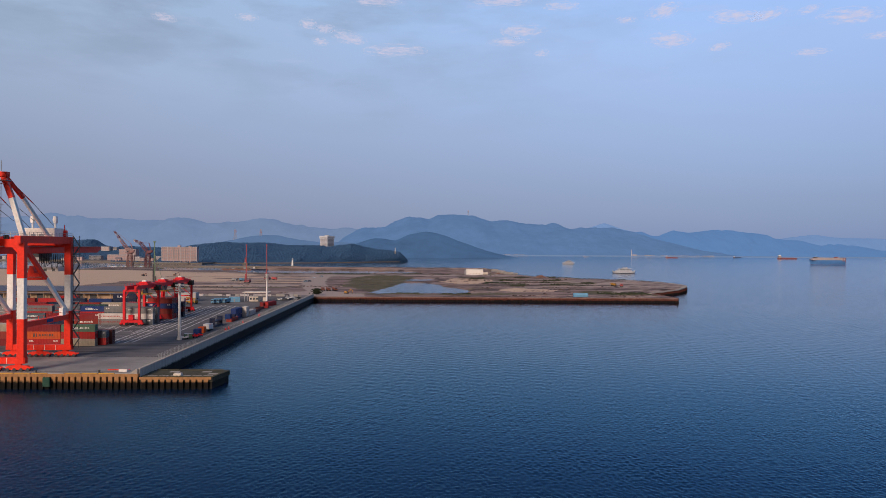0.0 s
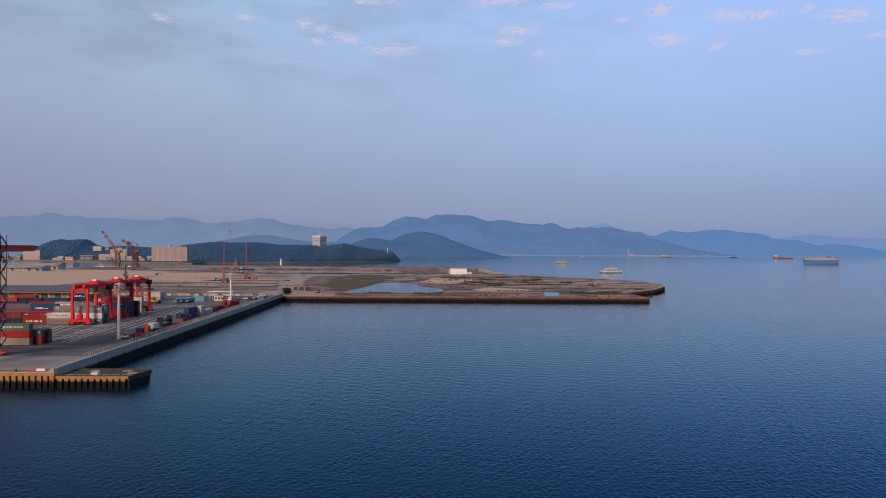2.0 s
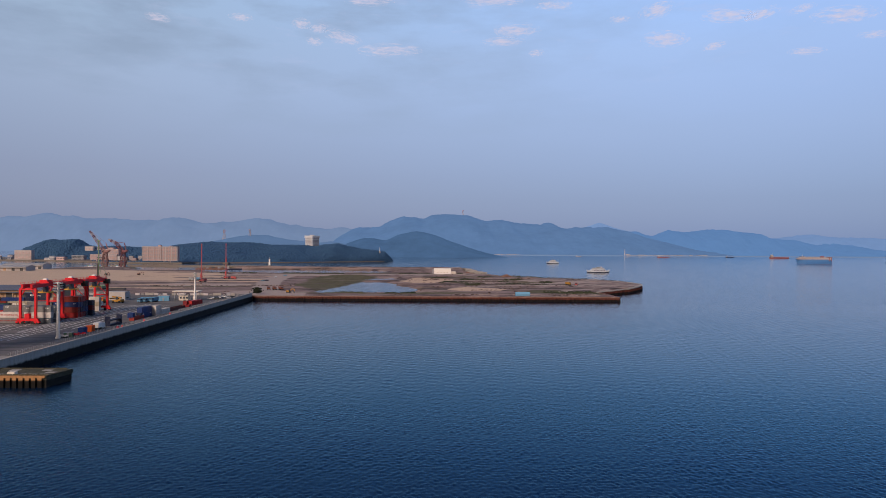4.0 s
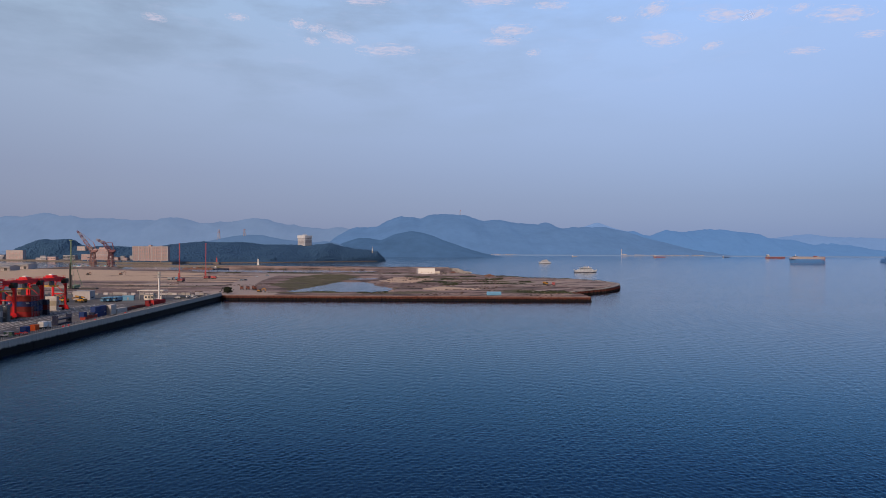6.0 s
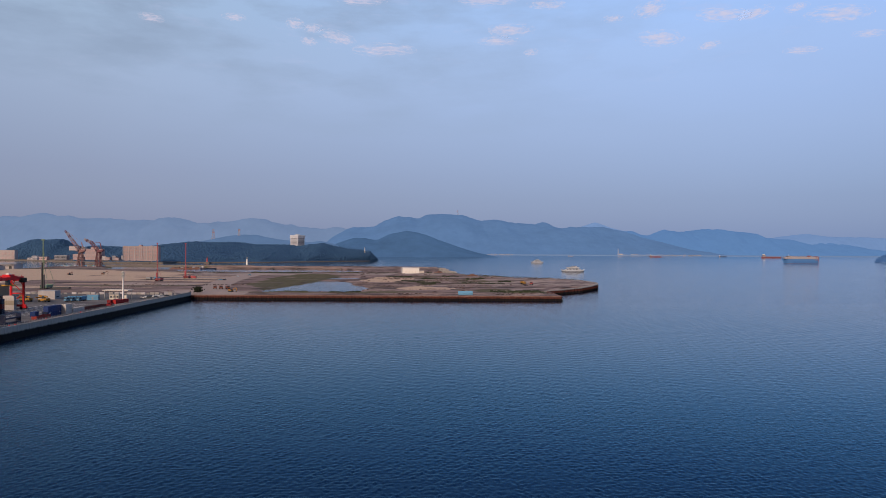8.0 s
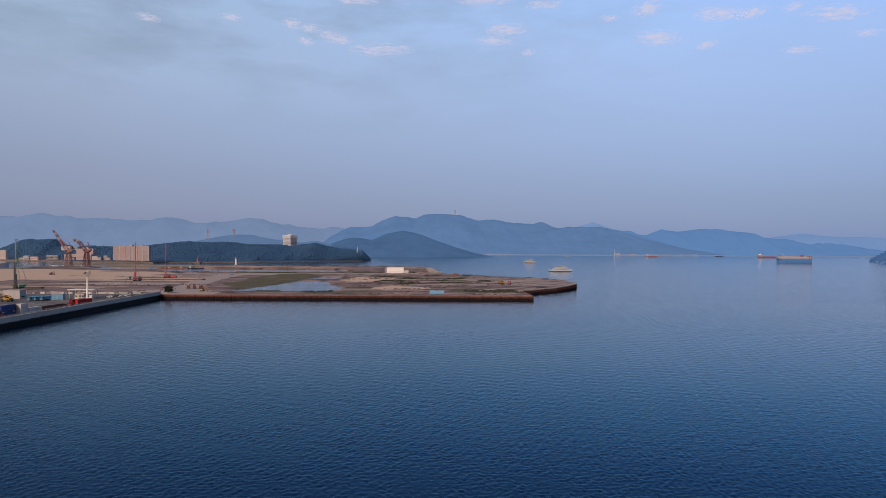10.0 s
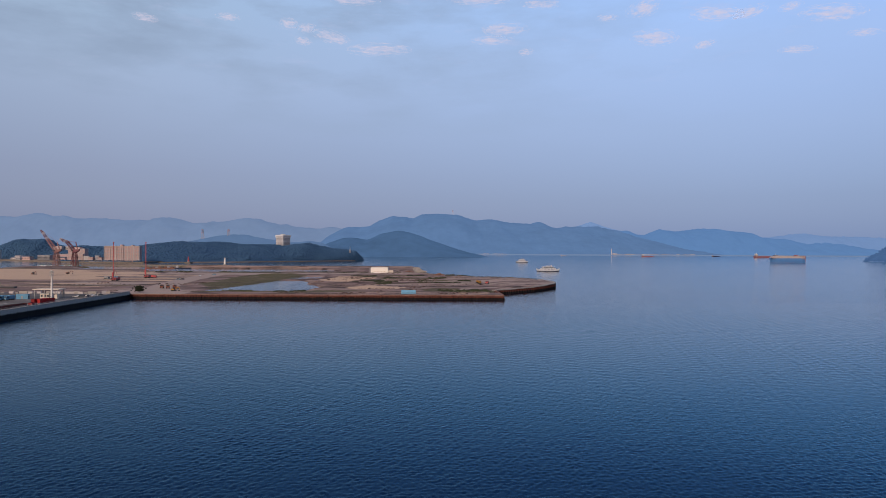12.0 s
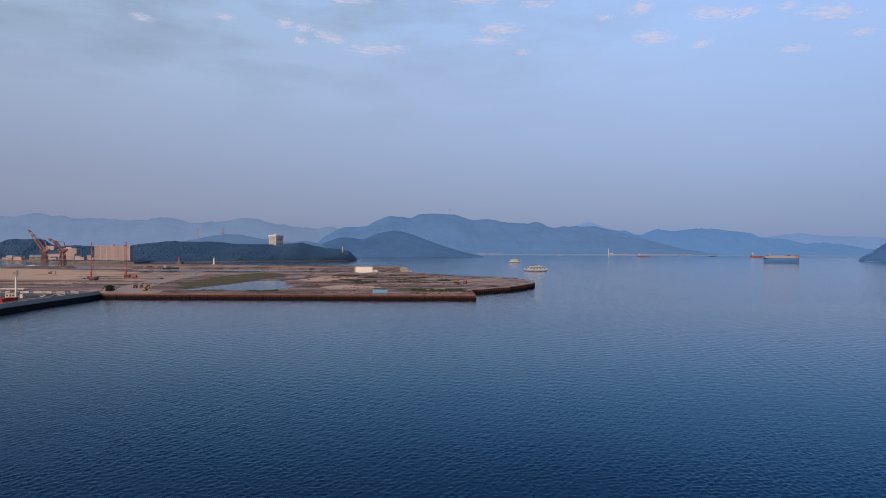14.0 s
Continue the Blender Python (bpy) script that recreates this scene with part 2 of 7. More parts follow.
def asphalt():
    m, t, bsdf, co = blank("yard_asphalt")
    fine, mid, wide = noise_out(t, co, 2.0, 6, 0.7), noise_out(t, co, 0.16, 5), noise_out(t, co, 0.03, 4)
    col = mixed(t, fine, (0.068, 0.063, 0.066), (0.118, 0.108, 0.108))
    col = mixed(t, maths(t, "MULTIPLY_ADD", wide, 4.0, -1.6, clamp=True), col, (0.150, 0.132, 0.128))
    worn = t.nodes.new("ShaderNodeMapping")
    worn.inputs["Scale"].default_value = (0.03, 0.30, 1)
    link(t, co, worn.inputs[0])
    streak = noise_out(t, worn.outputs[0], 0.7, 4)
    col = mixed(t, maths(t, "MULTIPLY_ADD", streak, 5.0, -2.4, clamp=True), col, (0.030, 0.028, 0.032))
    col = mixed(t, maths(t, "MULTIPLY", maths(t, "MULTIPLY_ADD", mid, 4.0, -2.1, clamp=True), 0.6), col, (0.16, 0.14, 0.135))
    link(t, col, bsdf.inputs["Base Color"])
    bsdf.inputs["Roughness"].default_value = 0.85
    bumped(t, bsdf, fine, 0.4, 0.03)
    return m


def sea_wall(name, dry, wet, tide, soft=0.5):
    """Concrete or steel that the tide has stained dark and green below a ragged line."""
    m, t, bsdf, co = blank(name)
    sep = t.nodes.new("ShaderNodeSeparateXYZ")
    link(t, co, sep.inputs[0])
    fine, mid = noise_out(t, co, 1.4, 5, 0.65), noise_out(t, co, 0.5, 4)
    drip = t.nodes.new("ShaderNodeMapping")
    drip.inputs["Scale"].default_value = (1.0, 1.0, 0.12)
    link(t, co, drip.inputs[0])
    runs = noise_out(t, drip.outputs[0], 0.9, 5, 0.65)
    top = mixed(t, fine, dry, tone(dry, 0.7))
    top = mixed(t, maths(t, "MULTIPLY_ADD", runs, 2.6, -1.2, clamp=True), top, tone(dry, 0.48))
    low = mixed(t, mid, wet, tone(wet, 0.5))
    edge = maths(t, "MULTIPLY_ADD", mid, 1.6, tide - 0.8)
    f = maths(t, "DIVIDE", maths(t, "SUBTRACT", sep.outputs[2], edge), soft, clamp=True)
    link(t, mixed(t, f, low, top), bsdf.inputs["Base Color"])
    link(t, maths(t, "MULTIPLY_ADD", f, 0.2, 0.7), bsdf.inputs["Roughness"])
    bsdf.inputs["Specular IOR Level"].default_value = 0.1
    bumped(t, bsdf, fine, 0.5, 0.06)
    return m


def cloudy():
    m, t, bsdf, co = blank("cloud_vapour")
    t.nodes.remove(bsdf)
    g = t.nodes.new("ShaderNodeVectorMath")
    g.operation = "LENGTH"
    flat = t.nodes.new("ShaderNodeMapping")
    flat.inputs["Scale"].default_value = (1, 1, 0)
    link(t, co, flat.inputs[0])
    link(t, flat.outputs[0], g.inputs[0])
    own = t.nodes.new("ShaderNodeObjectInfo").outputs["Random"]
    shift = t.nodes.new("ShaderNodeVectorMath")
    shift.operation = "ADD"
    link(t, co, shift.inputs[0])
    link(t, maths(t, "MULTIPLY", own, 40.0), shift.inputs[1])
    n = noise_out(t, shift.outputs[0], 2.7, 8, 0.66)
    body = maths(t, "SUBTRACT", maths(t, "MULTIPLY_ADD", n, 4.6, -1.55), maths(t, "MULTIPLY", g.outputs["Value"], 0.95))
    a = maths(t, "MULTIPLY", maths(t, "MULTIPLY", body, 1.0, clamp=True), 0.58)
    clear = t.nodes.new("ShaderNodeBsdfTransparent")
    # clouds glow by themselves: their evening light is emission, blue-grey to pink
    lit = t.nodes.new("ShaderNodeEmission")
    link(t, mixed(t, n, (0.46, 0.50, 0.72), (0.78, 0.68, 0.76)), lit.inputs[0])
    mix = t.nodes.new("ShaderNodeMixShader")
    link(t, a, mix.inputs[0])
    link(t, clear.outputs[0], mix.inputs[1])
    link(t, lit.outputs[0], mix.inputs[2])
    link(t, mix.outputs[0], t.nodes["Material Output"].inputs[0])
    return m


M = {
    "sea": sea(), "earth": earth(), "asphalt": asphalt(), "cloud": cloudy(),
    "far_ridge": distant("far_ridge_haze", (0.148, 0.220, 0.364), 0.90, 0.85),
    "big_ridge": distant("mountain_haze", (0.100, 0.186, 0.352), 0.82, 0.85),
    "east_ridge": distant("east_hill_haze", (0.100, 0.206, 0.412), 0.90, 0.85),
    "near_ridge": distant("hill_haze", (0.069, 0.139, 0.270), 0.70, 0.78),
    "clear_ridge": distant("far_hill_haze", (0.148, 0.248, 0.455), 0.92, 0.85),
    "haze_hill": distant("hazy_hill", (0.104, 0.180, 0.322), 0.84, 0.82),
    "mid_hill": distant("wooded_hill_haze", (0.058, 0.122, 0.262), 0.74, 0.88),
    # leaf tones pushed to blue to paint in the air's haze
    "hazy_wood": leaves("hazy_woodland_leaves", (0.025, 0.065, 0.142), (0.042, 0.095, 0.180)),
    "shrub": leaves("shrub_leaves", (0.018, 0.025, 0.014), (0.046, 0.053, 0.028)),
    "ship_white": paint("ship_white_paint", (0.50, 0.52, 0.57), 0.5, 0.15, 0.04),
    "debris": debris(),
    "dark_leaf": leaves("dark_leaves", (0.012, 0.016, 0.010), (0.026, 0.030, 0.018)),
    "bark": surface("bark", (0.07, 0.05, 0.04), (0.11, 0.085, 0.065), 3, 0.5, 0.9),
    "concrete": surface("pale_concrete", (0.29, 0.265, 0.25), (0.38, 0.35, 0.33), 1.2, 0.12, 0.9, 0, 0.02, (0.16, 0.14, 0.13), 0.5, 0.06),
    "apron": surface("apron_concrete", (0.24, 0.225, 0.22), (0.30, 0.28, 0.27), 0.8, 0.06, 0.9, 0, 0.02, (0.13, 0.12, 0.12), 0.6, 0.04),
    "parapet": sea_wall("parapet_concrete", (0.52, 0.455, 0.41), (0.011, 0.010, 0.011), 2.9, 0.7),
    "sheet_pile": sea_wall("rusty_sheet_pile", (0.125, 0.044, 0.034), (0.014, 0.012, 0.012), 1.5, 0.5),
    "rust_cap": surface("rusty_capping", (0.15, 0.072, 0.060), (0.26, 0.155, 0.125), 0.7, 0.15, 0.9, 0, 0.03, (0.12, 0.06, 0.045), 0.6),
    "pier": sea_wall("pier_concrete", (0.42, 0.215, 0.098), (0.012, 0.010, 0.009), 1.9, 0.6),
    # near-black colour stands in for shade behind the quay piles
    "dark": surface("recess_shade_black", (0.012, 0.011, 0.011), (0.02, 0.018, 0.017), 2, 0.4, 0.9),
    "rubber": surface("black_rubber", (0.018, 0.018, 0.019), (0.03, 0.03, 0.03), 3, 0.5, 0.8),
    "moss": surface("mossy_deck", (0.040, 0.038, 0.024), (0.11, 0.098, 0.075), 0.9, 0.2, 0.95, 0, 0.05, (0.04, 0.045, 0.025), 0.8),
    "rock": surface("armour_rock", (0.12, 0.10, 0.09), (0.22, 0.19, 0.17), 1.2, 0.3, 0.95, 0, 0.1),
    # darker copy of the armour rock, with the rim stones' shade in its colour
    "dark_rock": surface("shaded_rim_rock", (0.035, 0.030, 0.028), (0.075, 0.064, 0.058), 1.2, 0.3, 0.95, 0, 0.1),
    "white_line": surface("worn_road_paint", (0.60, 0.57, 0.56), (0.42, 0.40, 0.39), 1.4, 0.3, 0.8, 0, 0.0, (0.16, 0.15, 0.15), 0.5),
    "yellow": paint("yellow_paint", (0.62, 0.34, 0.05)),
    "crane_red": paint("crane_red_paint", (0.86, 0.032, 0.012), 0.45, 0.08, 0.05),
    "rtg_red": paint("yard_crane_red", (0.70, 0.015, 0.025), 0.5, 0.10, 0.05),
    "white": paint("white_paint", (0.84, 0.80, 0.77), 0.5, 0.05, 0.04),
    "lamp_grey": paint("grey_lamp_housing", (0.40, 0.38, 0.37), 0.5, 0.2),
    "house_white": paint("clean_white_sheet", (0.90, 0.85, 0.80), 0.5, 0.03, 0.02),
    "hotel_pale": surface("pale_hotel_render", (0.50, 0.51, 0.56), (0.57, 0.58, 0.62), 0.5, 0.06, 0.9, 0, 0.02, (0.34, 0.32, 0.34), 0.3),
    "cream": paint("cream_paint", (0.66, 0.58, 0.50), 0.6, 0.2),
    "steel": surface("galvanised_steel", (0.28, 0.28, 0.29), (0.40, 0.40, 0.41), 2, 0.4, 0.55, 0.5, 0.005),
    "dark_steel": surface("dark_steel", (0.05, 0.05, 0.055), (0.08, 0.08, 0.085), 2, 0.4, 0.6, 0.3, 0.005),
    "glass": surface("dark_window_glass", (0.03, 0.04, 0.055), (0.05, 0.065, 0.085), 1, 0.2, 0.22, 0.0, 0.0, (0.05, 0.05, 0.05), 0.1),
    "roof_blue": surface("blue_grey_sheet_roof", (0.105, 0.125, 0.185), (0.135, 0.155, 0.215), 0.8, 0.06, 0.6, 0.1, 0.02, (0.17, 0.16, 0.17), 0.4),
    "roof_pale": surface("pale_sheet_roof", (0.36, 0.36, 0.39), (0.44, 0.43, 0.45), 0.8, 0.06, 0.7, 0.0, 0.02),
    "wall_tan": surface("tan_cladding", (0.36, 0.23, 0.145), (0.44, 0.29, 0.19), 0.9, 0.15, 0.85, 0, 0.01, (0.2, 0.14, 0.1), 0.35),
    "plaster_pink": surface("pink_render", (0.43, 0.290, 0.285), (0.49, 0.340, 0.328), 0.5, 0.06, 0.9, 0, 0.02, (0.3, 0.22, 0.2), 0.35),
    "plaster_white": surface("white_render", (0.42, 0.38, 0.39), (0.50, 0.46, 0.46), 0.5, 0.06, 0.9, 0, 0.02, (0.34, 0.3, 0.29), 0.3),
    "plaster_grey": surface("grey_render", (0.27, 0.26, 0.29), (0.34, 0.33, 0.36), 0.5, 0.06, 0.9, 0, 0.02),
    "green_rig": paint("pale_green_paint", (0.22, 0.32, 0.20)),
    "rig_red": paint("piling_red_paint", (0.42, 0.085, 0.090)),
    # the next five paints, cranes and ships, have distance haze mixed into them
    "jib_pink": paint("hazed_crane_paint", (0.29, 0.150, 0.150), 0.6, 0.4),
    "jib_red": paint("dark_crane_paint", (0.19, 0.070, 0.090), 0.6, 0.4),
    "ship_blue": paint("ship_blue_paint", (0.065, 0.19, 0.45), 0.45, 0.2),
    "ship_red": paint("ship_red_paint", (0.25, 0.095, 0.115), 0.5, 0.3),
    "ship_rust": paint("ship_upperworks", (0.38, 0.33, 0.345), 0.6, 0.3),
    "tarp_blue": paint("blue_sheeting", (0.15, 0.36, 0.56), 0.7, 0.2),
    "truck_blue": paint("light_blue_paint", (0.11, 0.26, 0.40)),
    "dull_yellow": paint("dusty_yellow_paint", (0.42, 0.21, 0.035), 0.6, 0.4),
    "orange": paint("orange_paint", (0.62, 0.20, 0.035)),
    "digger": paint("digger_orange", (0.19, 0.066, 0.046)),
}


# ---------------------------------------------------------------- tools for building
class Shape:
    """Vertices and faces of one mesh, gathered from boxes, tubes and prisms."""

    def __init__(self):
        self.v, self.f = [], []

    def add(self, verts, faces):
        k = len(self.v)
        self.v += [tuple(p) for p in verts]
        self.f += [tuple(i + k for i in f) for f in faces]
        return self

    def box(self, x0, y0, z0, x1, y1, z1, cut=0.0):
        """A box; cut takes its upright and top edges off."""
        c = cut
        if c <= 0:
            vs = [(x, y, z) for z in (z0, z1) for x, y in ((x0, y0), (x1, y0), (x1, y1), (x0, y1))]
            return self.add(vs, [(3, 2, 1, 0), (4, 5, 6, 7), (0, 1, 5, 4), (1, 2, 6, 5), (2, 3, 7, 6), (3, 0, 4, 7)])
        ring = [(x0 + c, y0), (x1 - c, y0), (x1, y0 + c), (x1, y1 - c), (x1 - c, y1), (x0 + c, y1), (x0, y1 - c), (x0, y0 + c)]
        vs = [(x, y, z0) for x, y in ring] + [(x, y, z1 - c) for x, y in ring] + [(x0 + c, y0 + c, z1), (x1 - c, y0 + c, z1), (x1 - c, y1 - c, z1), (x0 + c, y1 - c, z1)]
        fs = [tuple(range(7, -1, -1)), (16, 17, 18, 19)]
        fs += [(i, (i + 1) % 8, (i + 1) % 8 + 8, i + 8) for i in range(8)]
        fs += [(8, 9, 17, 16), (9, 10, 17), (10, 11, 18, 17), (11, 12, 18), (12, 13, 19, 18), (13, 14, 19), (14, 15, 16, 19), (15, 8, 16)]
        return self.add(vs, fs)

    def tube(self, a, b, r, n=8, r2=None):
        a, b = Vector(a), Vector(b)
        d = (b - a).normalized()
        u = d.orthogonal().normalized()
        w = d.cross(u)
        vs = []
        for p, rad in ((a, r), (b, r if r2 is None else r2)):
            vs += [p + rad * (math.cos(2 * math.pi * i / n) * u + math.sin(2 * math.pi * i / n) * w) for i in range(n)]
        fs = [(i, (i + 1) % n, (i + 1) % n + n, i + n) for i in range(n)]
        return self.add(vs, fs + [tuple(range(n - 1, -1, -1)), tuple(range(n, 2 * n))])

    def beam(self, a, b, w, h):
        """A square beam from a to b, w wide and h high."""
        a, b = Vector(a), Vector(b)
        d = (b - a).normalized()
        side = d.cross(Vector((0, 0, 1)))
        side = side.normalized() if side.length > 1e-3 else Vector((1, 0, 0))
        up = side.cross(d)
        vs = [p + sx * side * w / 2 + sz * up * h / 2 for p in (a, b) for sx, sz in ((-1, -1), (1, -1), (1, 1), (-1, 1))]
        return self.add(vs, [(3, 2, 1, 0), (4, 5, 6, 7), (0, 1, 5, 4), (1, 2, 6, 5), (2, 3, 7, 6), (3, 0, 4, 7)])

    def prism(self, outline, z0, z1):
        n = len(outline)
        vs = [(x, y, z0) for x, y in outline] + [(x, y, z1) for x, y in outline]
        return self.add(vs, [tuple(range(n - 1, -1, -1)), tuple(range(n, 2 * n))] + [(i, (i + 1) % n, (i + 1) % n + n, i + n) for i in range(n)])

    def side(self, outline, y0, y1):
        """An outline in x and z, drawn out from y0 to y1."""
        n = len(outline)
        vs = [(x, y0, z) for x, z in outline] + [(x, y1, z) for x, z in outline]
        return self.add(vs, [tuple(range(n)), tuple(range(2 * n - 1, n - 1, -1))] + [((i + 1) % n, i, i + n, (i + 1) % n + n) for i in range(n)])

    def end(self, outline, x0, x1):
        """An outline in y and z, drawn out from x0 to x1."""
        n = len(outline)
        vs = [(x0, y, z) for y, z in outline] + [(x1, y, z) for y, z in outline]
        return self.add(vs, [tuple(range(n - 1, -1, -1)), tuple(range(n, 2 * n))] + [(i, (i + 1) % n, (i + 1) % n + n, i + n) for i in range(n)])

    def mesh(self, name, material):
        me = bpy.data.meshes.new(name)
        me.from_pydata(self.v, [], self.f)
        me.materials.append(material)
        return me


def part(name, shape, material, parent=None, label=""):
    """Links a shape as one mesh object, under a thing or under a part."""
    ob = new(name, shape.mesh(name, M[material] if isinstance(material, str) else material))
    ob.parent = parent
    return tagged(ob, label)


def thing(name, label, category, group="", at=None, kind=""):
    ob = tagged(new(name), label, category, group, kind)
    if at is not None:
        ob.matrix_world = at
    return ob


def smooth(x, a, b):
    u = np.clip((x - a) / (b - a), 0, 1)
    return u * u * (3 - 2 * u)


def lattice(nx, ny, seed):
    return np.random.RandomState(seed).rand(ny, nx)


def wavy(x, y, size, seed, octaves=4):
    """Smooth random heights from 0 to 1 over the plan."""
    total, amp, norm = np.zeros_like(x), 1.0, 0.0
    for o in range(octaves):
        g = lattice(64, 64, seed + o)
        u, v = x / size, y / size
        i, j = np.floor(u).astype(int), np.floor(v).astype(int)
        a, b = u - i, v - j
        a, b = a * a * (3 - 2 * a), b * b * (3 - 2 * b)
        def at(di, dj):
            return g[(j + dj) % 64, (i + di) % 64]
        total += amp * ((at(0, 0) * (1 - a) + at(1, 0) * a) * (1 - b) + (at(0, 1) * (1 - a) + at(1, 1) * a) * b)
        norm, amp, size = norm + amp, amp * 0.5, size / 2
    return total / norm


def sheet(name, xs, ys, heights, material, soil=None):
    """A mesh of heights over a grid in plan."""
    ny, nx = heights.shape
    me = bpy.data.meshes.new(name)
    co = np.stack([xs, ys, heights], -1).reshape(-1, 3)
    idx = np.arange(nx * ny).reshape(ny, nx)
    quads = np.stack([idx[:-1, :-1], idx[:-1, 1:], idx[1:, 1:], idx[1:, :-1]], -1).reshape(-1, 4)
    me.from_pydata(co.tolist(), [], quads.tolist())
    me.materials.append(M[material])
    me.polygons.foreach_set("use_smooth", np.ones(len(quads), dtype=bool))
    if soil is not None:
        layer = me.color_attributes.new("soil", "FLOAT_COLOR", "POINT")
        layer.data.foreach_set("color", np.concatenate([soil.reshape(-1, 3), np.ones((nx * ny, 1))], 1).astype(np.float32).ravel())
    return new(name, me)

# ---------------------------------------------------------------- sea, land and distance
QUAY, LAND = 4.4, 3.6        # heights of the terminal's yard and of the reclaimed land
EDGE = -78.0                 # the terminal's side along the basin
FRONT = 198.0                # the quay's front
BACK = 517.0                 # where the terminal ends and the reclaimed land begins
WAVE_SLOPE = 0.112


def build_water():
    """One sheet of sea to the horizon; the wind waves are real where the water lies near, and die away farther out."""
    ys = np.concatenate([[-3000, -900, -200, 0, 50], np.geomspace(86, 506, 620), [600, 900, 1600, 2800, 4000, 4990]])
    u, y = np.meshgrid(np.linspace(0, 1, 1440), ys)
    reach = np.clip(y, 86, 506)
    left, right = -14 - 0.70 * reach, 176 + 0.70 * reach
    x = left + (right - left) * u
    x[:, 0], x[:, -1] = -9000, 9000
    rng = np.random.RandomState(77)
    z = np.zeros_like(x)
    # crests wander, so that no long straight ranks form
    wx, wy = x + 1.1 * (wavy(x, y, 4.5, 207, 2) - 0.5), y + 1.6 * (wavy(x, y, 4.5, 211, 2) - 0.5)
    for i in range(48):
        short = i % 2
        swell = i % 6 == 0
        length = rng.uniform(2.6, 5.0) if swell else rng.uniform(0.9, 1.35) if short else rng.uniform(1.3, 2.1)
        turn = radians(3 + rng.normal(0, 44))
        k = 2 * math.pi / length
        wave = np.sin(k * (wx * math.cos(turn) + wy * math.sin(turn)) + rng.uniform(0, 6.28))
        z += WAVE_SLOPE * math.sqrt(2 / 48) / k * wave * (0.6 * smooth(y, 130, 300) + 0.25 if swell else 1.15 * smooth(y, 260, 110) if short else 0.95 * smooth(y, 420, 170))
    gust = 0.30 + 0.6 * wavy(x, y, 60, 201, 3) + 0.9 * wavy(x, y, 7, 203, 2)
    z *= gust * (0.6 + 0.4 * smooth(y, 430, 280)) * smooth(y, 506, 500) * smooth(y, 86, 90) * smooth(u, 0.001, 0.02) * smooth(u, 0.999, 0.98)
    ob = sheet("water", x, y, z, "sea")
    return tagged(ob, "dark blue rippled harbour water under evening sky", "water", kind="structure")


def inside(px, py, poly):
    """Distance to an outline in plan, positive inside."""
    d, odd = np.full(px.shape, 1e9), np.zeros(px.shape, bool)
    for (ax, ay), (bx, by) in zip(poly, poly[1:] + poly[:1]):
        ex, ey = bx - ax, by - ay
        u = np.clip(((px - ax) * ex + (py - ay) * ey) / (ex * ex + ey * ey), 0, 1)
        d = np.minimum(d, np.hypot(px - ax - u * ex, py - ay - u * ey))
        with np.errstate(divide="ignore", invalid="ignore"):
            odd ^= ((ay > py) != (by > py)) & (px < ex * (py - ay) / (ey if ey else 1e-9) + ax)
    return np.where(odd, d, -d)


COAST = [(-1900, BACK), (EDGE, BACK), (200, BACK), (201, 575), (204, 582), (213, 589), (221, 599), (238, 617), (255, 646), (266, 669), (272, 694), (272, 716),
         (267, 766), (252, 801), (228, 829), (196, 852), (179, 884), (154, 912), (138, 960), (130, 1023), (122, 1232), (25, 1240), (-100, 1229), (-292, 1236),
         (-297, 1208), (-92, 1207), (-40, 1178), (10, 1105), (-8, 1045), (-60, 988), (-150, 976), (-250, 1003), (-300, 1092), (-372, 1096), (-430, 1140),
         (-466, 1262), (-556, 1266), (-586, 1150), (-1900, 1150)]
POND = [(-38, 573), (-33, 600), (-26, 638), (-21, 672), (-18, 710), (-12, 742), (4, 738), (18, 712), (17, 676), (30, 655), (39, 628), (44, 598), (37, 588), (36, 574), (31, 567), (17, 573), (0, 569), (-21, 565)]
PUDDLE = [(-20, 790), (-12, 815), (-4, 834), (13, 828), (14, 802), (2, 788)]
MEADOW = [(-56, 620), (-70, 649), (-79, 743), (-81, 815), (-76, 862), (-54, 888), (-16, 868), (2, 856), (0, 800), (-10, 755), (-20, 690), (-30, 603), (-38, 582), (-48, 604)]
FIELD = [(-1900, 590), (-330, 600), (-300, 720), (-244, 738), (-212, 730), (-205, 793), (-208, 874), (-214, 930), (-283, 985), (-347, 1003), (-488, 1060), (-1900, 1075)]
CLEARING = [(-205, 660), (-160, 640), (-118, 640), (-104, 720), (-114, 800), (-60, 860), (60, 905), (60, 925), (-60, 935), (-150, 945), (-205, 950), (-200, 820)]


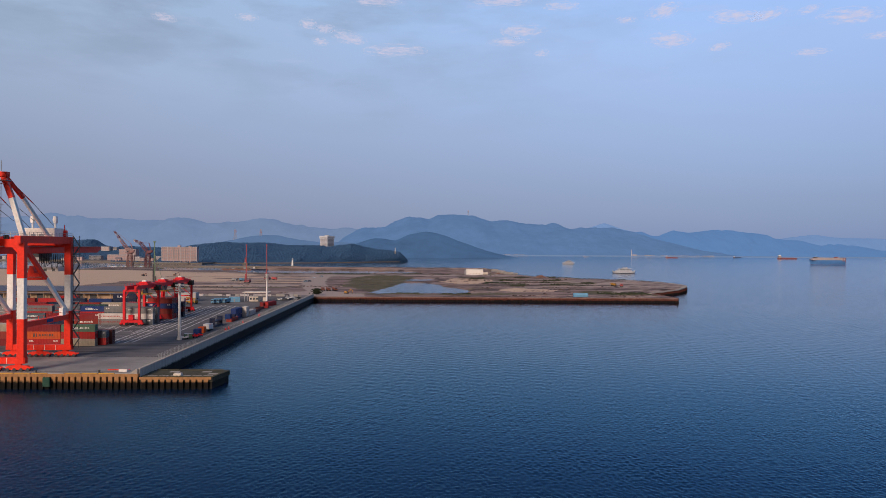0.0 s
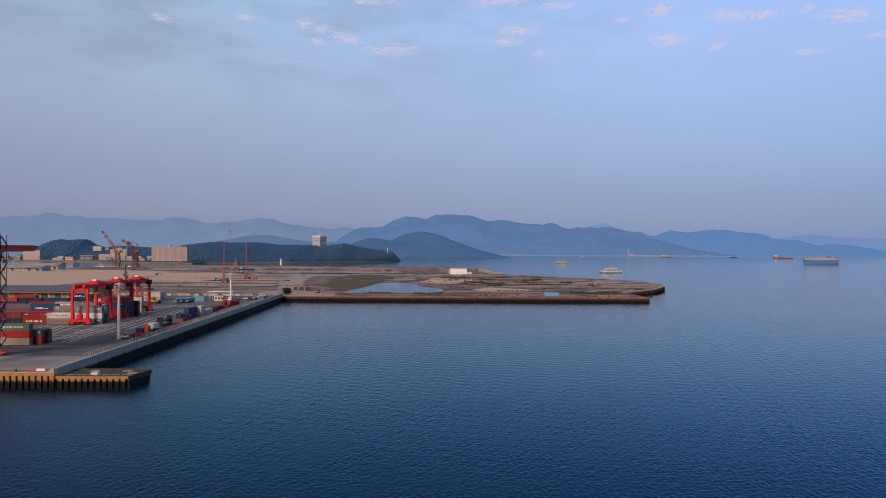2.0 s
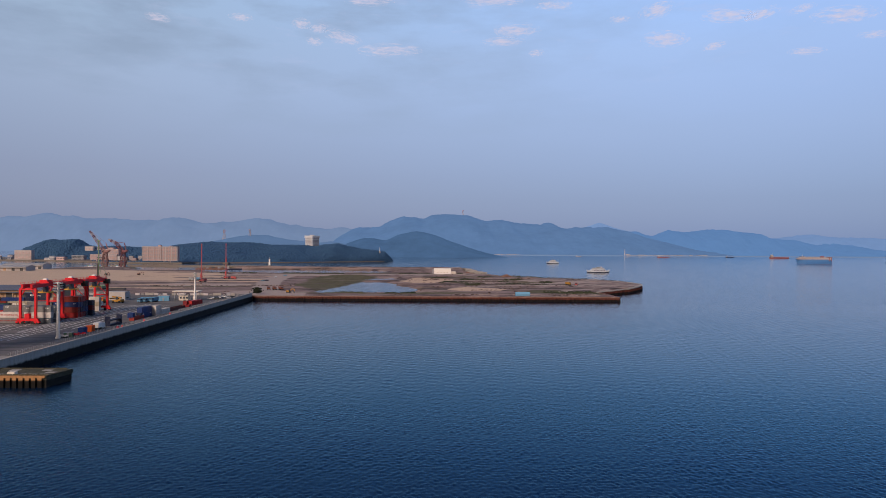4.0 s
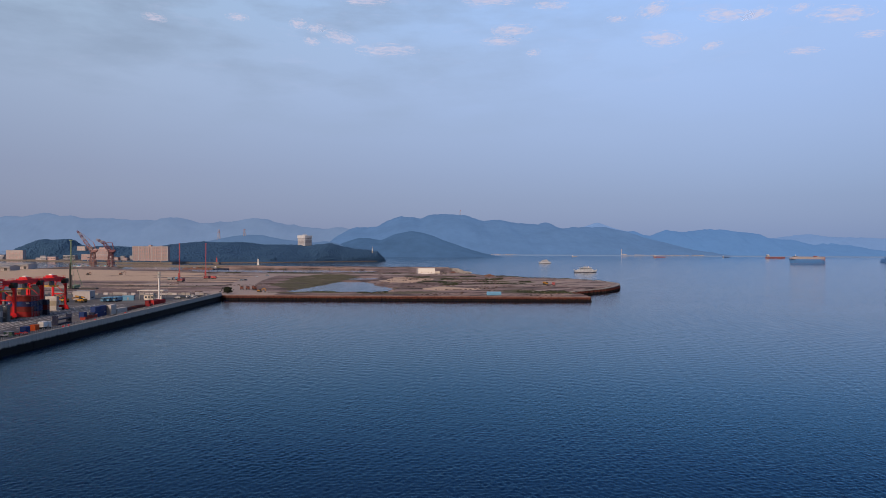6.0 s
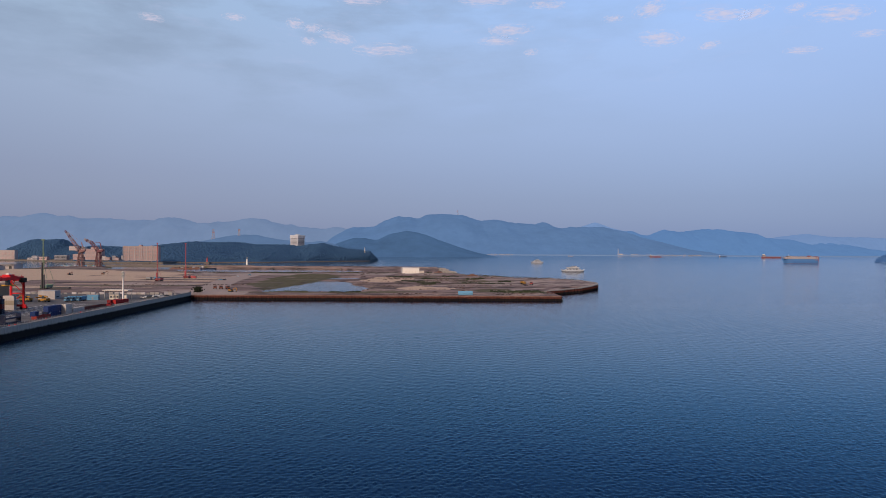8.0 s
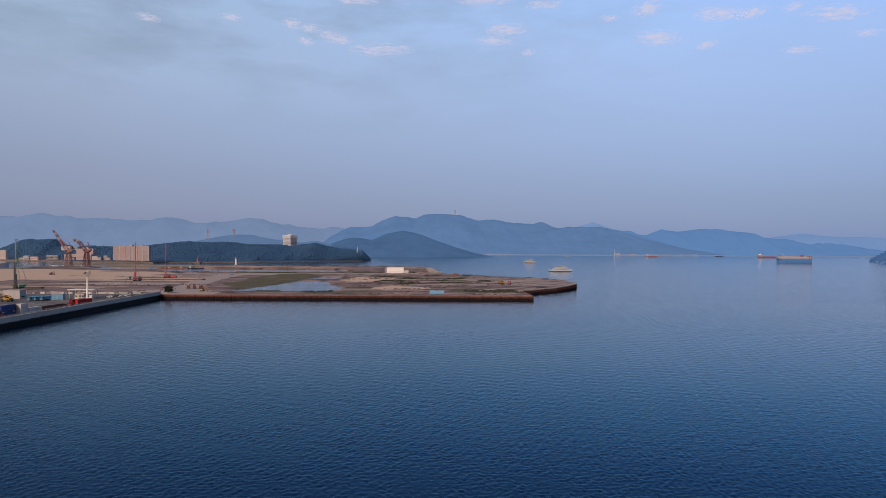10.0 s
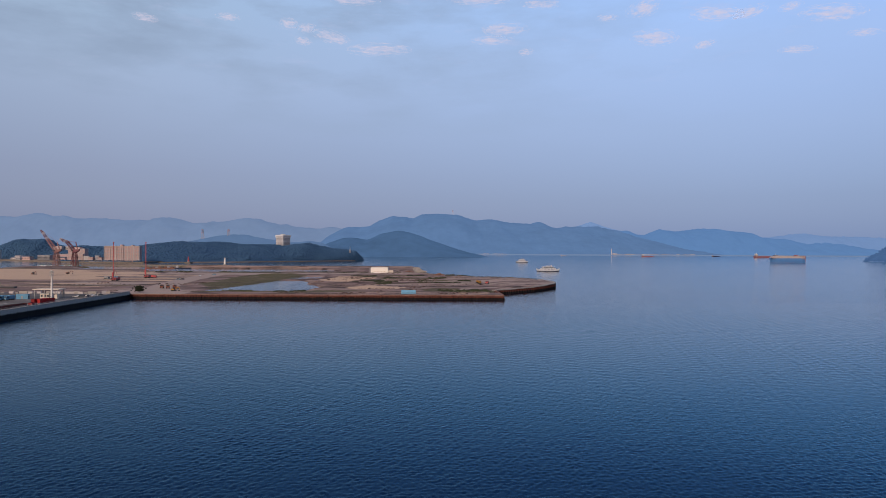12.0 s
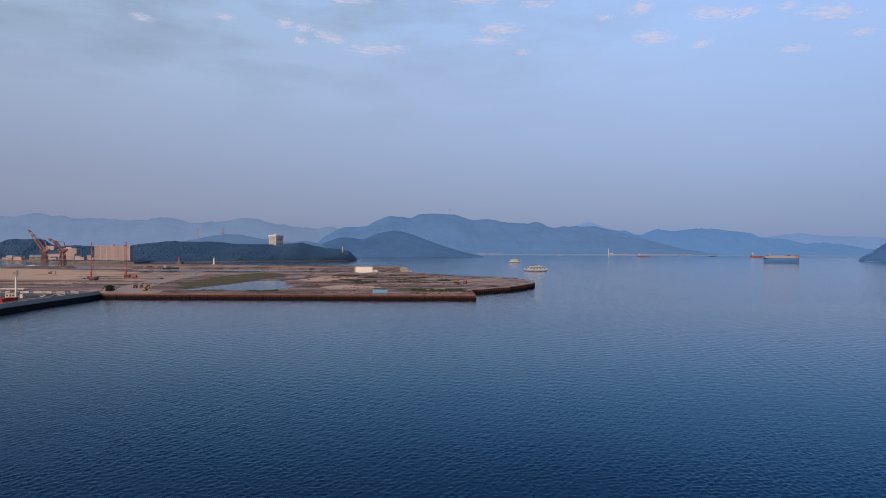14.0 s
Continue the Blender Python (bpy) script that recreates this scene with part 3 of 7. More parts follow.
def build_land():
    xs = np.concatenate([np.arange(-1900, -420, 20), np.arange(-420, 290, 2.5)])
    ys = np.concatenate([np.arange(BACK + 0.5, 760, 2.2), np.arange(760, 1310, 4.5)])
    x, y = np.meshgrid(xs, ys)
    rag = (wavy(x, y, 26, 3) - 0.5) * 14
    shore = inside(x, y, COAST)
    free = np.where((y > BACK + 30) & (y < 1170), shore + rag * smooth(shore, 40, 0) * 0.4, shore)
    lump = wavy(x, y, 34, 11, 5)
    ridge = wavy(x * 0.22, y, 13, 29, 3)
    crumbs = wavy(x, y, 9, 17, 3)
    east = smooth(x, 36, 62)
    rough_ground = smooth(x, -110, -40) * smooth(y, BACK + 8, BACK + 40)
    z = LAND + 0.35 * (lump - 0.5) + rough_ground * (1.9 * (lump - 0.52) + 1.3 * np.clip(ridge - 0.55, 0, 1) * 3 + 0.7 * (crumbs - 0.5))
    z += smooth(x, -60, -110) * smooth(y, 540, 560) * 0.8 * (wavy(x * 0.3, y, 14, 43, 4) - 0.5)
    z -= 1.8 * smooth(y, 1040, 1120) * smooth(x, -255, -310)
    # the tip stands a little higher behind its wall
    z += 1.3 * smooth(x, 200, 225) * smooth(y, 850, 780)
    # stone bank along the outer breakwater, mud flat inside its eastern end
    bank = smooth(y, 1190, 1206) * smooth(x, -300, -292)
    flat = smooth(y, 965, 990) * smooth(y, 1200, 1185) * smooth(x, -60, -20)
    z += 1.5 * bank - 1.6 * flat + 0.5 * bank * (wavy(x, y, 14, 47, 3) - 0.5)
    pond = np.maximum(inside(x, y, POND), inside(x, y, PUDDLE)) + (wavy(x, y, 11, 71, 3) - 0.5) * 6
    z = np.where(pond > -10, LAND * smooth(pond, 0, -10) + (z - LAND) * smooth(pond, 0, -10) + 1.2 * smooth(pond, -10, 0), z)
    fall = np.where((x > 195) & (y < 740), smooth(shore, 0, 2.5), np.where(y > 1170, smooth(free, 0, 5), smooth(free, 0, 8)))
    front = (y < BACK + 30)
    z = np.where(front, np.where(shore < 0, -3.0, z), z * fall - 3 * (1 - fall))

    # what lies on it
    def patch(outline, soft, size, seed, amount=1.0, stretch=0.35):
        """A patch of ground with a ragged edge."""
        return amount * smooth(inside(x, y, outline) + (wavy(x * stretch, y, size, seed, 4) - 0.5) * soft * 4, -soft, soft)

    def streak(size, seed, low, high, stretch):
        return smooth(wavy(x * stretch, y, size, seed, 4), low, high)

    sand = patch(FIELD, 9, 30, 401)
    sand *= 1 - 0.75 * streak(40, 403, 0.56, 0.62, 0.3) * smooth(x, -420, -300)
    sand = np.maximum(sand, 0.7 * streak(20, 405, 0.53, 0.60, 0.12) * smooth(x, -96, -120) * smooth(y, 535, 560) * smooth(y, 980, 940))
    mound = smooth(np.hypot((x - 52) / 34, (y - 768) / 62) + 0.9 * (wavy(x, y, 26, 351, 4) - 0.5), 1.0, 0.80)
    wedge = smooth(np.hypot((x - 96) / 32, (y - 604) / 26) + 0.9 * (wavy(x, y, 22, 353, 4) - 0.5), 1.0, 0.80)
    sand = np.maximum(sand, np.maximum(mound, 0.85 * wedge))
    sand = np.maximum(sand, 0.35 * streak(15, 407, 0.55, 0.6, 0.12) * east)

    grass = patch(MEADOW, 5, 20, 411) * (0.62 + 0.5 * streak(16, 413, 0.40, 0.58, 0.4))
    hedge = smooth(np.abs(y - (952 + 10 * np.sin(x / 70) + 0.00055 * (x + 90) ** 2)), 9, 4) * smooth(x, -270, -240) * smooth(x, 190, 120)
    grass = np.maximum(grass, hedge * (0.55 + 0.6 * streak(18, 415, 0.35, 0.5, 0.3)))
    for row, wide, x0, x1, much in ((560, 15, 36, 92, 0.55), (548, 9, -60, 60, 0.8), (566, 15, 138, 196, 1.0), (682, 8, 88, 196, 0.8), (700, 6, 66, 150, 0.6), (728, 9, 70, 190, 0.9),
                                    (752, 5, 96, 200, 0.6), (782, 9, 66, 170, 0.75), (842, 10, 50, 130, 0.8), (862, 6, 110, 190, 0.6), (590, 8, 120, 170, 0.7), (610, 26, 40, 66, 0.7)):
        line = row + 0.03 * (x - x0) + 9 * (wavy(x * 0.5, y * 0, 22, int(row), 3) - 0.5)
        much = much * smooth(x, x0 - 8, x0 + 8) * smooth(x, x1 + 14, x1 - 8) * streak(14, int(row) + 3, 0.34, 0.50, 0.16)
        grass = np.maximum(grass, much * smooth(np.abs(y - line), wide, wide * 0.45))
    grass = np.maximum(grass, 0.55 * streak(30, 317, 0.55, 0.61, 0.18) * smooth(x, -100, -130) * smooth(y, 525, 545) * smooth(y, 660, 630))
    grass = np.maximum(grass, 0.75 * smooth(y, 1062, 1090) * smooth(x, -262, -300) * streak(26, 419, 0.42, 0.5, 0.2))
    grass *= (1 - mound) * (1 - 0.9 * wedge)
    mire = smooth(np.hypot((x - 62) / 34, (y - 690) / 70) + 0.9 * (wavy(x, y, 18, 431, 4) - 0.5), 1.0, 0.8)
    furrow = smooth(np.abs(np.sin((y + 6 * wavy(x * 0.3, y * 0, 30, 433, 3)) * math.pi / 27)), 0.30, 0.12) * east * smooth(y, 620, 650) * smooth(y, 900, 870) * streak(26, 435, 0.36, 0.5, 0.1)

    gravel = 0.85 * patch(CLEARING, 9, 30, 421) * (0.18 + 0.85 * streak(16, 423, 0.42, 0.58, 0.12))
    track = np.abs(x - (-66 - 0.17 * (y - 520) - 10 * np.sin((y - 520) / 110)))
    gravel = np.maximum(gravel, smooth(track, 17, 8) * smooth(y, 905, 860))
    gravel = np.maximum(gravel, smooth(np.abs(y - 922 - 8 * np.sin(x / 60)), 13, 6) * smooth(x, -150, -110) * smooth(x, 150, 110) * 0.9)
    gravel = np.maximum(gravel, smooth(inside(x, y, [(-78, 520), (-40, 521), (-42, 556), (-62, 576), (-84, 586), (-120, 560)]), -4, 5))
    gravel = np.maximum(gravel, bank * (0.05 + 0.35 * streak(30, 425, 0.52, 0.60, 0.2)))
    gravel = np.maximum(gravel, 0.75 * smooth(y, BACK + 7, BACK + 3))
    gravel = np.maximum(gravel, 0.62 * streak(17, 331, 0.44, 0.54, 0.13) * east * smooth(y, 620, 650))
    gravel = np.maximum(gravel, 0.5 * smooth(x, 190, 215) * streak(20, 333, 0.40, 0.55, 0.3))
    side_track = np.abs(y - (BACK + 60 + 0.9 * (x - 160)) + 6 * np.sin(x / 18))
    gravel = np.maximum(gravel, smooth(side_track, 8, 4) * smooth(x, 150, 172) * smooth(x, 214, 200))
    gravel *= (1 - 0.7 * mound) * (1 - 0.6 * flat) * (1 - 0.85 * mire) * (1 - 0.9 * furrow)
    sand *= (1 - 0.8 * mire * (1 - mound)) * (1 - 0.7 * furrow)
    soil = np.stack([sand, grass, gravel], -1)
    ob = sheet("ground", x, y, z, "earth", np.clip(soil, 0, 1))
    tagged(ob, "reclaimed land of sand, gravel, rough grass and bare earth", "ground", kind="structure")
    def height(px, py):
        i, j = np.searchsorted(xs, px), np.searchsorted(ys, py)
        return float(z[min(j, len(ys) - 1), min(i, len(xs) - 1)])
    return height


build_water()
land_height = build_land()
pool = Shape().add([(-70, 560, 2.5), (60, 560, 2.5), (60, 920, 2.5), (-70, 920, 2.5)], [(0, 1, 2, 3)])
tagged(new("pond_water", pool.mesh("pond_water", M["sea"])), "still shallow pond among rough grass and mud", "pond", kind="structure")

# far shore, town ground and the low spit before the mountains
def slab(name, outline, z0, z1, material, label, category="ground"):
    return tagged(new(name, Shape().prism(outline, z0, z1).mesh(name, M[material])), label, category, kind="structure")


slab("town_ground", [(-2600, 1930), (-880, 1715), (-640, 1552), (-486, 1535), (-470, 1700), (-700, 2050), (-2600, 2300)], -2, 3.0, "rock", "low built-up shore with a concrete sea wall")
# the shore slab takes the range's glowing haze colour
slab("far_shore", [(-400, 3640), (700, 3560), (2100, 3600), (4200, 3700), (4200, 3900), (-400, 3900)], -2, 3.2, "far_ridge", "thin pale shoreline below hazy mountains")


def mountain(name, y, depth, profile, material, label, rough=17.0, step=9, seed=5, back=0.5):
    """A range: its skyline in plan and height, sloping to its feet before and behind, cut by gullies."""
    px, pz = np.array(profile, float).T
    xs = np.arange(px[0], px[-1] + step, step)
    vs = np.concatenate([np.linspace(-1, 0, 15), np.linspace(0, back, 4)[1:]])
    x, v = np.meshgrid(xs, vs)
    k = np.array([1, 2, 3, 2, 1.0]) ** 1.5
    crest = np.interp(xs, px, pz)
    crest = np.convolve(np.pad(crest, 2, mode="edge"), k / k.sum(), mode="valid")
    gully = wavy(x, v * depth + 4000, 260, seed, 4) - 0.5
    fall = np.where(v < 0, np.cos(np.clip(-v, 0, 1) * math.pi / 2) ** 1.15, 1 - (v / max(back, 0.01)) ** 2 * 0.8)
    z = crest[None, :] * fall * (1 + 0.55 * gully * np.clip(-v * 3, 0, 1)) + rough * (wavy(x, v * depth, 60, seed + 9, 4) - 0.5)
    z += 0.35 * rough * (wavy(x, v * depth * 2, 22, seed + 17, 2) - 0.5)
    z = np.where(v <= -0.999, -4, z)
    ob = sheet(name, x, y + v * depth, z, material)
    return tagged(ob, label, "mountain", kind="structure")


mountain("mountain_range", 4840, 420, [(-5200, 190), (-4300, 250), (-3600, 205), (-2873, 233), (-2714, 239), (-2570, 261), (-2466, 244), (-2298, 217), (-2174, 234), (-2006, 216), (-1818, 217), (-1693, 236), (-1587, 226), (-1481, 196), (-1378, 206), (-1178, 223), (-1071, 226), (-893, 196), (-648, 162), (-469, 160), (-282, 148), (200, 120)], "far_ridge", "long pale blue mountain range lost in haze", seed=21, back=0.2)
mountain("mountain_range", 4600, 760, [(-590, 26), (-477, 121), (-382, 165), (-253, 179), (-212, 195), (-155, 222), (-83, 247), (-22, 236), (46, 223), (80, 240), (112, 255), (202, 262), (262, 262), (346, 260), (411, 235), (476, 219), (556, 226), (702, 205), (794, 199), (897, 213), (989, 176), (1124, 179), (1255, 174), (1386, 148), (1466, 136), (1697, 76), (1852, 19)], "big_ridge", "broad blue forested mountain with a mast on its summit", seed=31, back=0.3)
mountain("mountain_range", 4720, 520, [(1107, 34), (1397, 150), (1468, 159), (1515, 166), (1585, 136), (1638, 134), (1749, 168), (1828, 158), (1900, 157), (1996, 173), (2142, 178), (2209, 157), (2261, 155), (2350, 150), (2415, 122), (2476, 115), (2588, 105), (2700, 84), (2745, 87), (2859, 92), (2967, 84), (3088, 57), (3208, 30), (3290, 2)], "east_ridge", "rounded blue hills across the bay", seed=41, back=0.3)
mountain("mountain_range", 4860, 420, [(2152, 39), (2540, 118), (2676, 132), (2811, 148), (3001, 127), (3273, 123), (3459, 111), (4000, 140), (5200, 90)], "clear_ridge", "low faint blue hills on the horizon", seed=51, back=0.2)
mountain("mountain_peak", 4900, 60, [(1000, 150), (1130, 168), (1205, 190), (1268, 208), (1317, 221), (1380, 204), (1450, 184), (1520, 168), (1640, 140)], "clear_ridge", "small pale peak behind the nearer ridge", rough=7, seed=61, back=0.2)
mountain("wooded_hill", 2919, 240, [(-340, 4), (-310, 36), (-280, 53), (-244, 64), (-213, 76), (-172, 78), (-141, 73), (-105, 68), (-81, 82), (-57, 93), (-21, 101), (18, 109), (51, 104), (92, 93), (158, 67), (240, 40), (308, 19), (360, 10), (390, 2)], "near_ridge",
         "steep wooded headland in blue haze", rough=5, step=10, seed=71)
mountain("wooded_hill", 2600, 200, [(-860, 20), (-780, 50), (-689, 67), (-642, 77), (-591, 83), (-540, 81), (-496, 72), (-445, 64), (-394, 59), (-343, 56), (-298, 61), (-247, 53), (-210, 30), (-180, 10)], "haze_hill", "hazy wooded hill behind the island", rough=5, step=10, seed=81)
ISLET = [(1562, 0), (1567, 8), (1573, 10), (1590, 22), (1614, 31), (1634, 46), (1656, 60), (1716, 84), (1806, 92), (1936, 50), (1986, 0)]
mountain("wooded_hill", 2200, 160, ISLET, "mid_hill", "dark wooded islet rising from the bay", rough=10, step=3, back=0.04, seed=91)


def crowns(name, places, material, seed, flat=0.8):
    """Many tree crowns as one mesh: knobbly tufts of differing size set closely."""
    rng = np.random.RandomState(seed)
    bm = bmesh.new()
    bmesh.ops.create_icosphere(bm, subdivisions=1, radius=1.0)
    base = np.array([v.co[:] for v in bm.verts])
    faces = np.array([[v.index for v in f.verts] for f in bm.faces if f.calc_center_median().z > -0.25])
    bm.free()
    kinds = []
    for k in range(12):
        kinds.append(base * (1 + 0.55 * (rng.rand(len(base), 1) - 0.5)))
    vs, fs, k = [], [], 0
    for x, y, z, r in places:
        b = kinds[rng.randint(12)]
        a = rng.rand() * 6.28
        ca, sa = math.cos(a), math.sin(a)
        p = np.stack([b[:, 0] * ca - b[:, 1] * sa, b[:, 0] * sa + b[:, 1] * ca, b[:, 2] * flat * (0.8 + 0.5 * rng.rand())], 1) * r
        vs.append(p + (x, y, z))
        fs.append(faces + k)
        k += len(base)
    me = bpy.data.meshes.new(name)
    me.from_pydata(np.concatenate(vs).tolist(), [], np.concatenate(fs).tolist())
    me.materials.append(M[material])
    me.polygons.foreach_set("use_smooth", np.ones(len(me.polygons), dtype=bool))
    return new(name, me)


def island(name, y, skyline, front, label, seed, rows=9, size=3.9):
    """A wooded island or hill: a mound of earth under a close cover of tree crowns, with a strip of bare shore."""
    rng = np.random.RandomState(seed)
    px, pz = np.array(skyline, float).T
    fx, fy = np.array(front, float).T
    xs = np.linspace(px[0], px[-1], 160)
    vs = np.linspace(0, 1.25, 50)
    x, v = np.meshgrid(xs, vs)
    near = np.interp(x, fx, fy)
    crest = np.interp(x, px, pz)
    shape = np.where(v < 1, np.sin(np.clip(v, 0, 1) * math.pi / 2) ** 0.8, 1 - (v - 1) * 2.5)
    z = np.maximum(crest - 4, 1) * shape * smooth(v, 0.0, 0.14) + 1.2 * smooth(v, 0, 0.04) - 1.0
    yy = near + (y - near) * v
    z += (0.5 + 7.0 * (wavy(x, yy, 30, 61, 4) - 0.5)) * smooth(v, 0.05, 0.14)
    base = sheet("island_ground", x[1:], yy[1:], z[1:], "hazy_wood")
    tagged(base, "hazy blue undergrowth on the slope of a wooded island", "ground", kind="structure")
    rim = Shape().prism([(a, np.interp(a, fx, fy) - 3) for a in xs[::8]] + [(a, np.interp(a, fx, fy) + 16) for a in xs[::-8]], -2, 1.6)
    tagged(new("island_shore", rim.mesh("island_shore", M["rock"])), "pale rocky shore at the foot of the woods", "shore", kind="structure")
    places = []
    for i in range(int((px[-1] - px[0]) / 0.9) * rows):
        x0 = rng.uniform(px[0], px[-1])
        v0 = rng.uniform(0.07, 1.06)
        c0, n0 = np.interp(x0, px, pz), np.interp(x0, fx, fy)
        h = max(c0 - 4, 1) * (math.sin(min(v0, 1) * math.pi / 2) ** 0.8) * smooth(v0, 0.0, 0.14)
        r = rng.choice([0.6, 0.9, 1.2, 1.6, 2.1], p=[0.25, 0.3, 0.25, 0.14, 0.06]) * size * (0.55 + 0.45 * min(1, c0 / 30))
        places.append((x0, n0 + (y - n0) * v0, h + r * rng.uniform(-0.12, 0.16), r))
    places = np.array(places)
    places[:, 2] += 7.0 * (wavy(places[:, 0], places[:, 1], 30, 61, 4) - 0.5)
    hazy_wood = crowns(name, places, "hazy_wood", seed, 0.5)
    return tagged(hazy_wood, label, "trees", kind="stuff")


island("island_woods", 1950, [(-668, 6), (-651, 24), (-640, 45), (-601, 50), (-559, 54), (-522, 51), (-478, 53), (-424, 53), (-385, 47), (-346, 46), (-292, 47), (-259, 43), (-226, 48), (-193, 53), (-160, 43), (-127, 36), (-83, 34), (-61, 28), (-44, 14), (-38, 5)],
       [(-668, 1700), (-506, 1590), (-300, 1690), (-40, 1940)], "dense hazy blue woods covering a low island", 7, 24, 2.1)
island("hill_woods", 1900, [(-1050, 6), (-1034, 20), (-1012, 41), (-974, 55), (-913, 58), (-890, 57), (-867, 43), (-829, 37), (-791, 41), (-729, 36), (-640, 34), (-600, 20)],
       [(-1050, 1800), (-840, 1800), (-600, 1760)], "dark wooded hill behind the waterside town", 8, 18, 2.1)


def islet_woods():
    """Tree crowns over the far islet, thick enough to roughen its outline."""
    rng = np.random.RandomState(92)
    px, pz = np.array(ISLET, float).T
    places = []
    for _ in range(2600):
        x0, v0 = rng.uniform(px[0] + 2, px[-1] - 2), rng.uniform(-0.8, 0.02)
        r = rng.choice([2.2, 3.2, 4.4, 5.6], p=[0.3, 0.4, 0.22, 0.08])
        h = np.interp(x0, px, pz) * math.cos(min(0.0, v0) * math.pi / 2) ** 1.15
        places.append((x0, 2200 + 160 * v0, max(h - 1.8, 0.3), min(r, 1.2 + h * 0.3)))
    # these crowns glow with the islet's painted haze too
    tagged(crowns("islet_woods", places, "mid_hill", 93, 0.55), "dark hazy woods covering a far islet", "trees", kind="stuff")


islet_woods()


def armour(name, line, n, size, label, seed, low=0.2, high=3.2, spread=4, material="rock"):
    """Heaped armour stones along a shore."""
    rng = np.random.RandomState(seed)
    pts = np.array(line, float)
    seg = np.hypot(*np.diff(pts, axis=0).T)
    cum = np.concatenate([[0], np.cumsum(seg)])
    shape = Shape()
    for i in range(n):
        s = rng.uniform(0, cum[-1])
        x, y = np.interp(s, cum, pts[:, 0]), np.interp(s, cum, pts[:, 1])
        x, y, z = x + rng.uniform(-spread, spread), y + rng.uniform(-spread, spread), rng.uniform(low, high)
        r = size * rng.uniform(0.5, 1.2)
        vs = [(x + r * sx * rng.uniform(0.6, 1.2), y + r * sy * rng.uniform(0.6, 1.2), z + r * 0.7 * sz * rng.uniform(0.6, 1.2)) for sz in (-1, 1) for sx, sy in ((-1, -1), (1, -1), (1, 1), (-1, 1))]
        shape.add(vs, [(3, 2, 1, 0), (4, 5, 6, 7), (0, 1, 5, 4), (1, 2, 6, 5), (2, 3, 7, 6), (3, 0, 4, 7)])
    return tagged(new(name, shape.mesh(name, M[material])), label, "rocks", kind="stuff")


armour("armour_stones", [(270, 760), (252, 801), (228, 829), (196, 852), (179, 884), (154, 912), (138, 960), (130, 1023), (122, 1228), (25, 1238)], 900, 1.2, "heaped grey armour stones along the outer shore", 4)
armour("armour_stones", [(25, 1238), (-100, 1227), (-292, 1232), (-295, 1212), (-92, 1210), (-42, 1180)], 420, 0.8, "rough stones along the outer breakwater", 5)

armour("shore_rocks", [(269, 742), (262, 776), (248, 799), (226, 825), (195, 847), (176, 880), (154, 905)], 130, 0.6, "line of dark rocks along the rim of the tip", 6, LAND + 0.3, LAND + 1.1, 2.4, "dark_rock")
armour("pale_rocks", [(137, 975), (131, 1020), (127, 1080), (124, 1150)], 240, 1.5, "pale broken stone on the end of the outer bank", 9, 0.5, 5.0, 5.0, "concrete")

# ---------------------------------------------------------------- the terminal's quay
yard = Shape().prism([(-1900, FRONT + 0.6), (EDGE - 0.6, FRONT + 0.6), (EDGE - 0.6, BACK + 2), (-1900, BACK + 2)], -3, QUAY)
tagged(new("yard_ground", yard.mesh("yard_ground", M["asphalt"])), "dark worn asphalt yard of the container terminal", "ground", kind="structure")
apron = Shape().prism([(-1900, FRONT + 0.8), (EDGE - 2.2, FRONT + 0.8), (EDGE - 2.2, FRONT + 31), (-1900, FRONT + 31)], QUAY - 0.1, QUAY + 0.02)
tagged(new("quay_apron", apron.mesh("quay_apron", M["apron"])), "pale grey concrete apron along the quay front", "pavement", kind="structure")


def side_wall():
    """The terminal's side towards the basin: a stained wall with a parapet, in bays."""
    y = FRONT + 0.6
    bay = 9.0
    holder = thing("parapet_wall", "long grey concrete parapet wall stained dark at the waterline", "wall", kind="structure")
    template = None
    while y < BACK - 1:
        d = min(bay, BACK - y)
        s = Shape().box(EDGE - 0.55, 0.03, -3, EDGE, d - 0.03, QUAY + 1.25, 0.05)
        s.box(EDGE - 0.75, 0.0, QUAY + 1.2, EDGE + 0.12, d - 0.06, QUAY + 1.45, 0.05)
        if template is None or d < bay:
            template = s.mesh("wall_bay", M["parapet"])
        ob = new("wall_bay", template)
        ob.parent = holder
        ob.location = (0, y, 0)
        y += d


side_wall()


def quay_front():
    holder = thing("quay_front", "ochre-stained concrete quay front on dark piles with yellow kerb", "quay", kind="structure")
    part("face_beam", Shape().box(-420, FRONT - 0.35, QUAY - 0.75, EDGE + 0.0, FRONT + 0.9, QUAY + 0.03, 0.06), "pier", holder)
    # black backing paints the shade seen between the piles
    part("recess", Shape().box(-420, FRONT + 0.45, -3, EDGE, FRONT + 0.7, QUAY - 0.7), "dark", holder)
    panel = Shape().box(-0.62, FRONT - 0.25, -2.5, 0.62, FRONT + 0.5, QUAY - 0.7, 0.06).mesh("pile", M["pier"])
    kerb = Shape().box(-2.2, FRONT - 0.05, QUAY, 2.2, FRONT + 0.3, QUAY + 0.3, 0.05)
    kerb_y, kerb_c = kerb.mesh("kerb", M["yellow"]), kerb.mesh("kerb", M["concrete"])
    x, k = EDGE - 0.9, 0
    while x > -262:
        ob = new("pile", panel)
        ob.parent, ob.location = holder, (x, 0, 0)
        x -= 1.78
    x = EDGE - 4.5
    while x > -262:
        ob = new("kerb", kerb_y if (k % 4) else kerb_c)
        ob.parent, ob.location = holder, (x, 0, 0)
        x -= 4.75
        k += 1


quay_front()


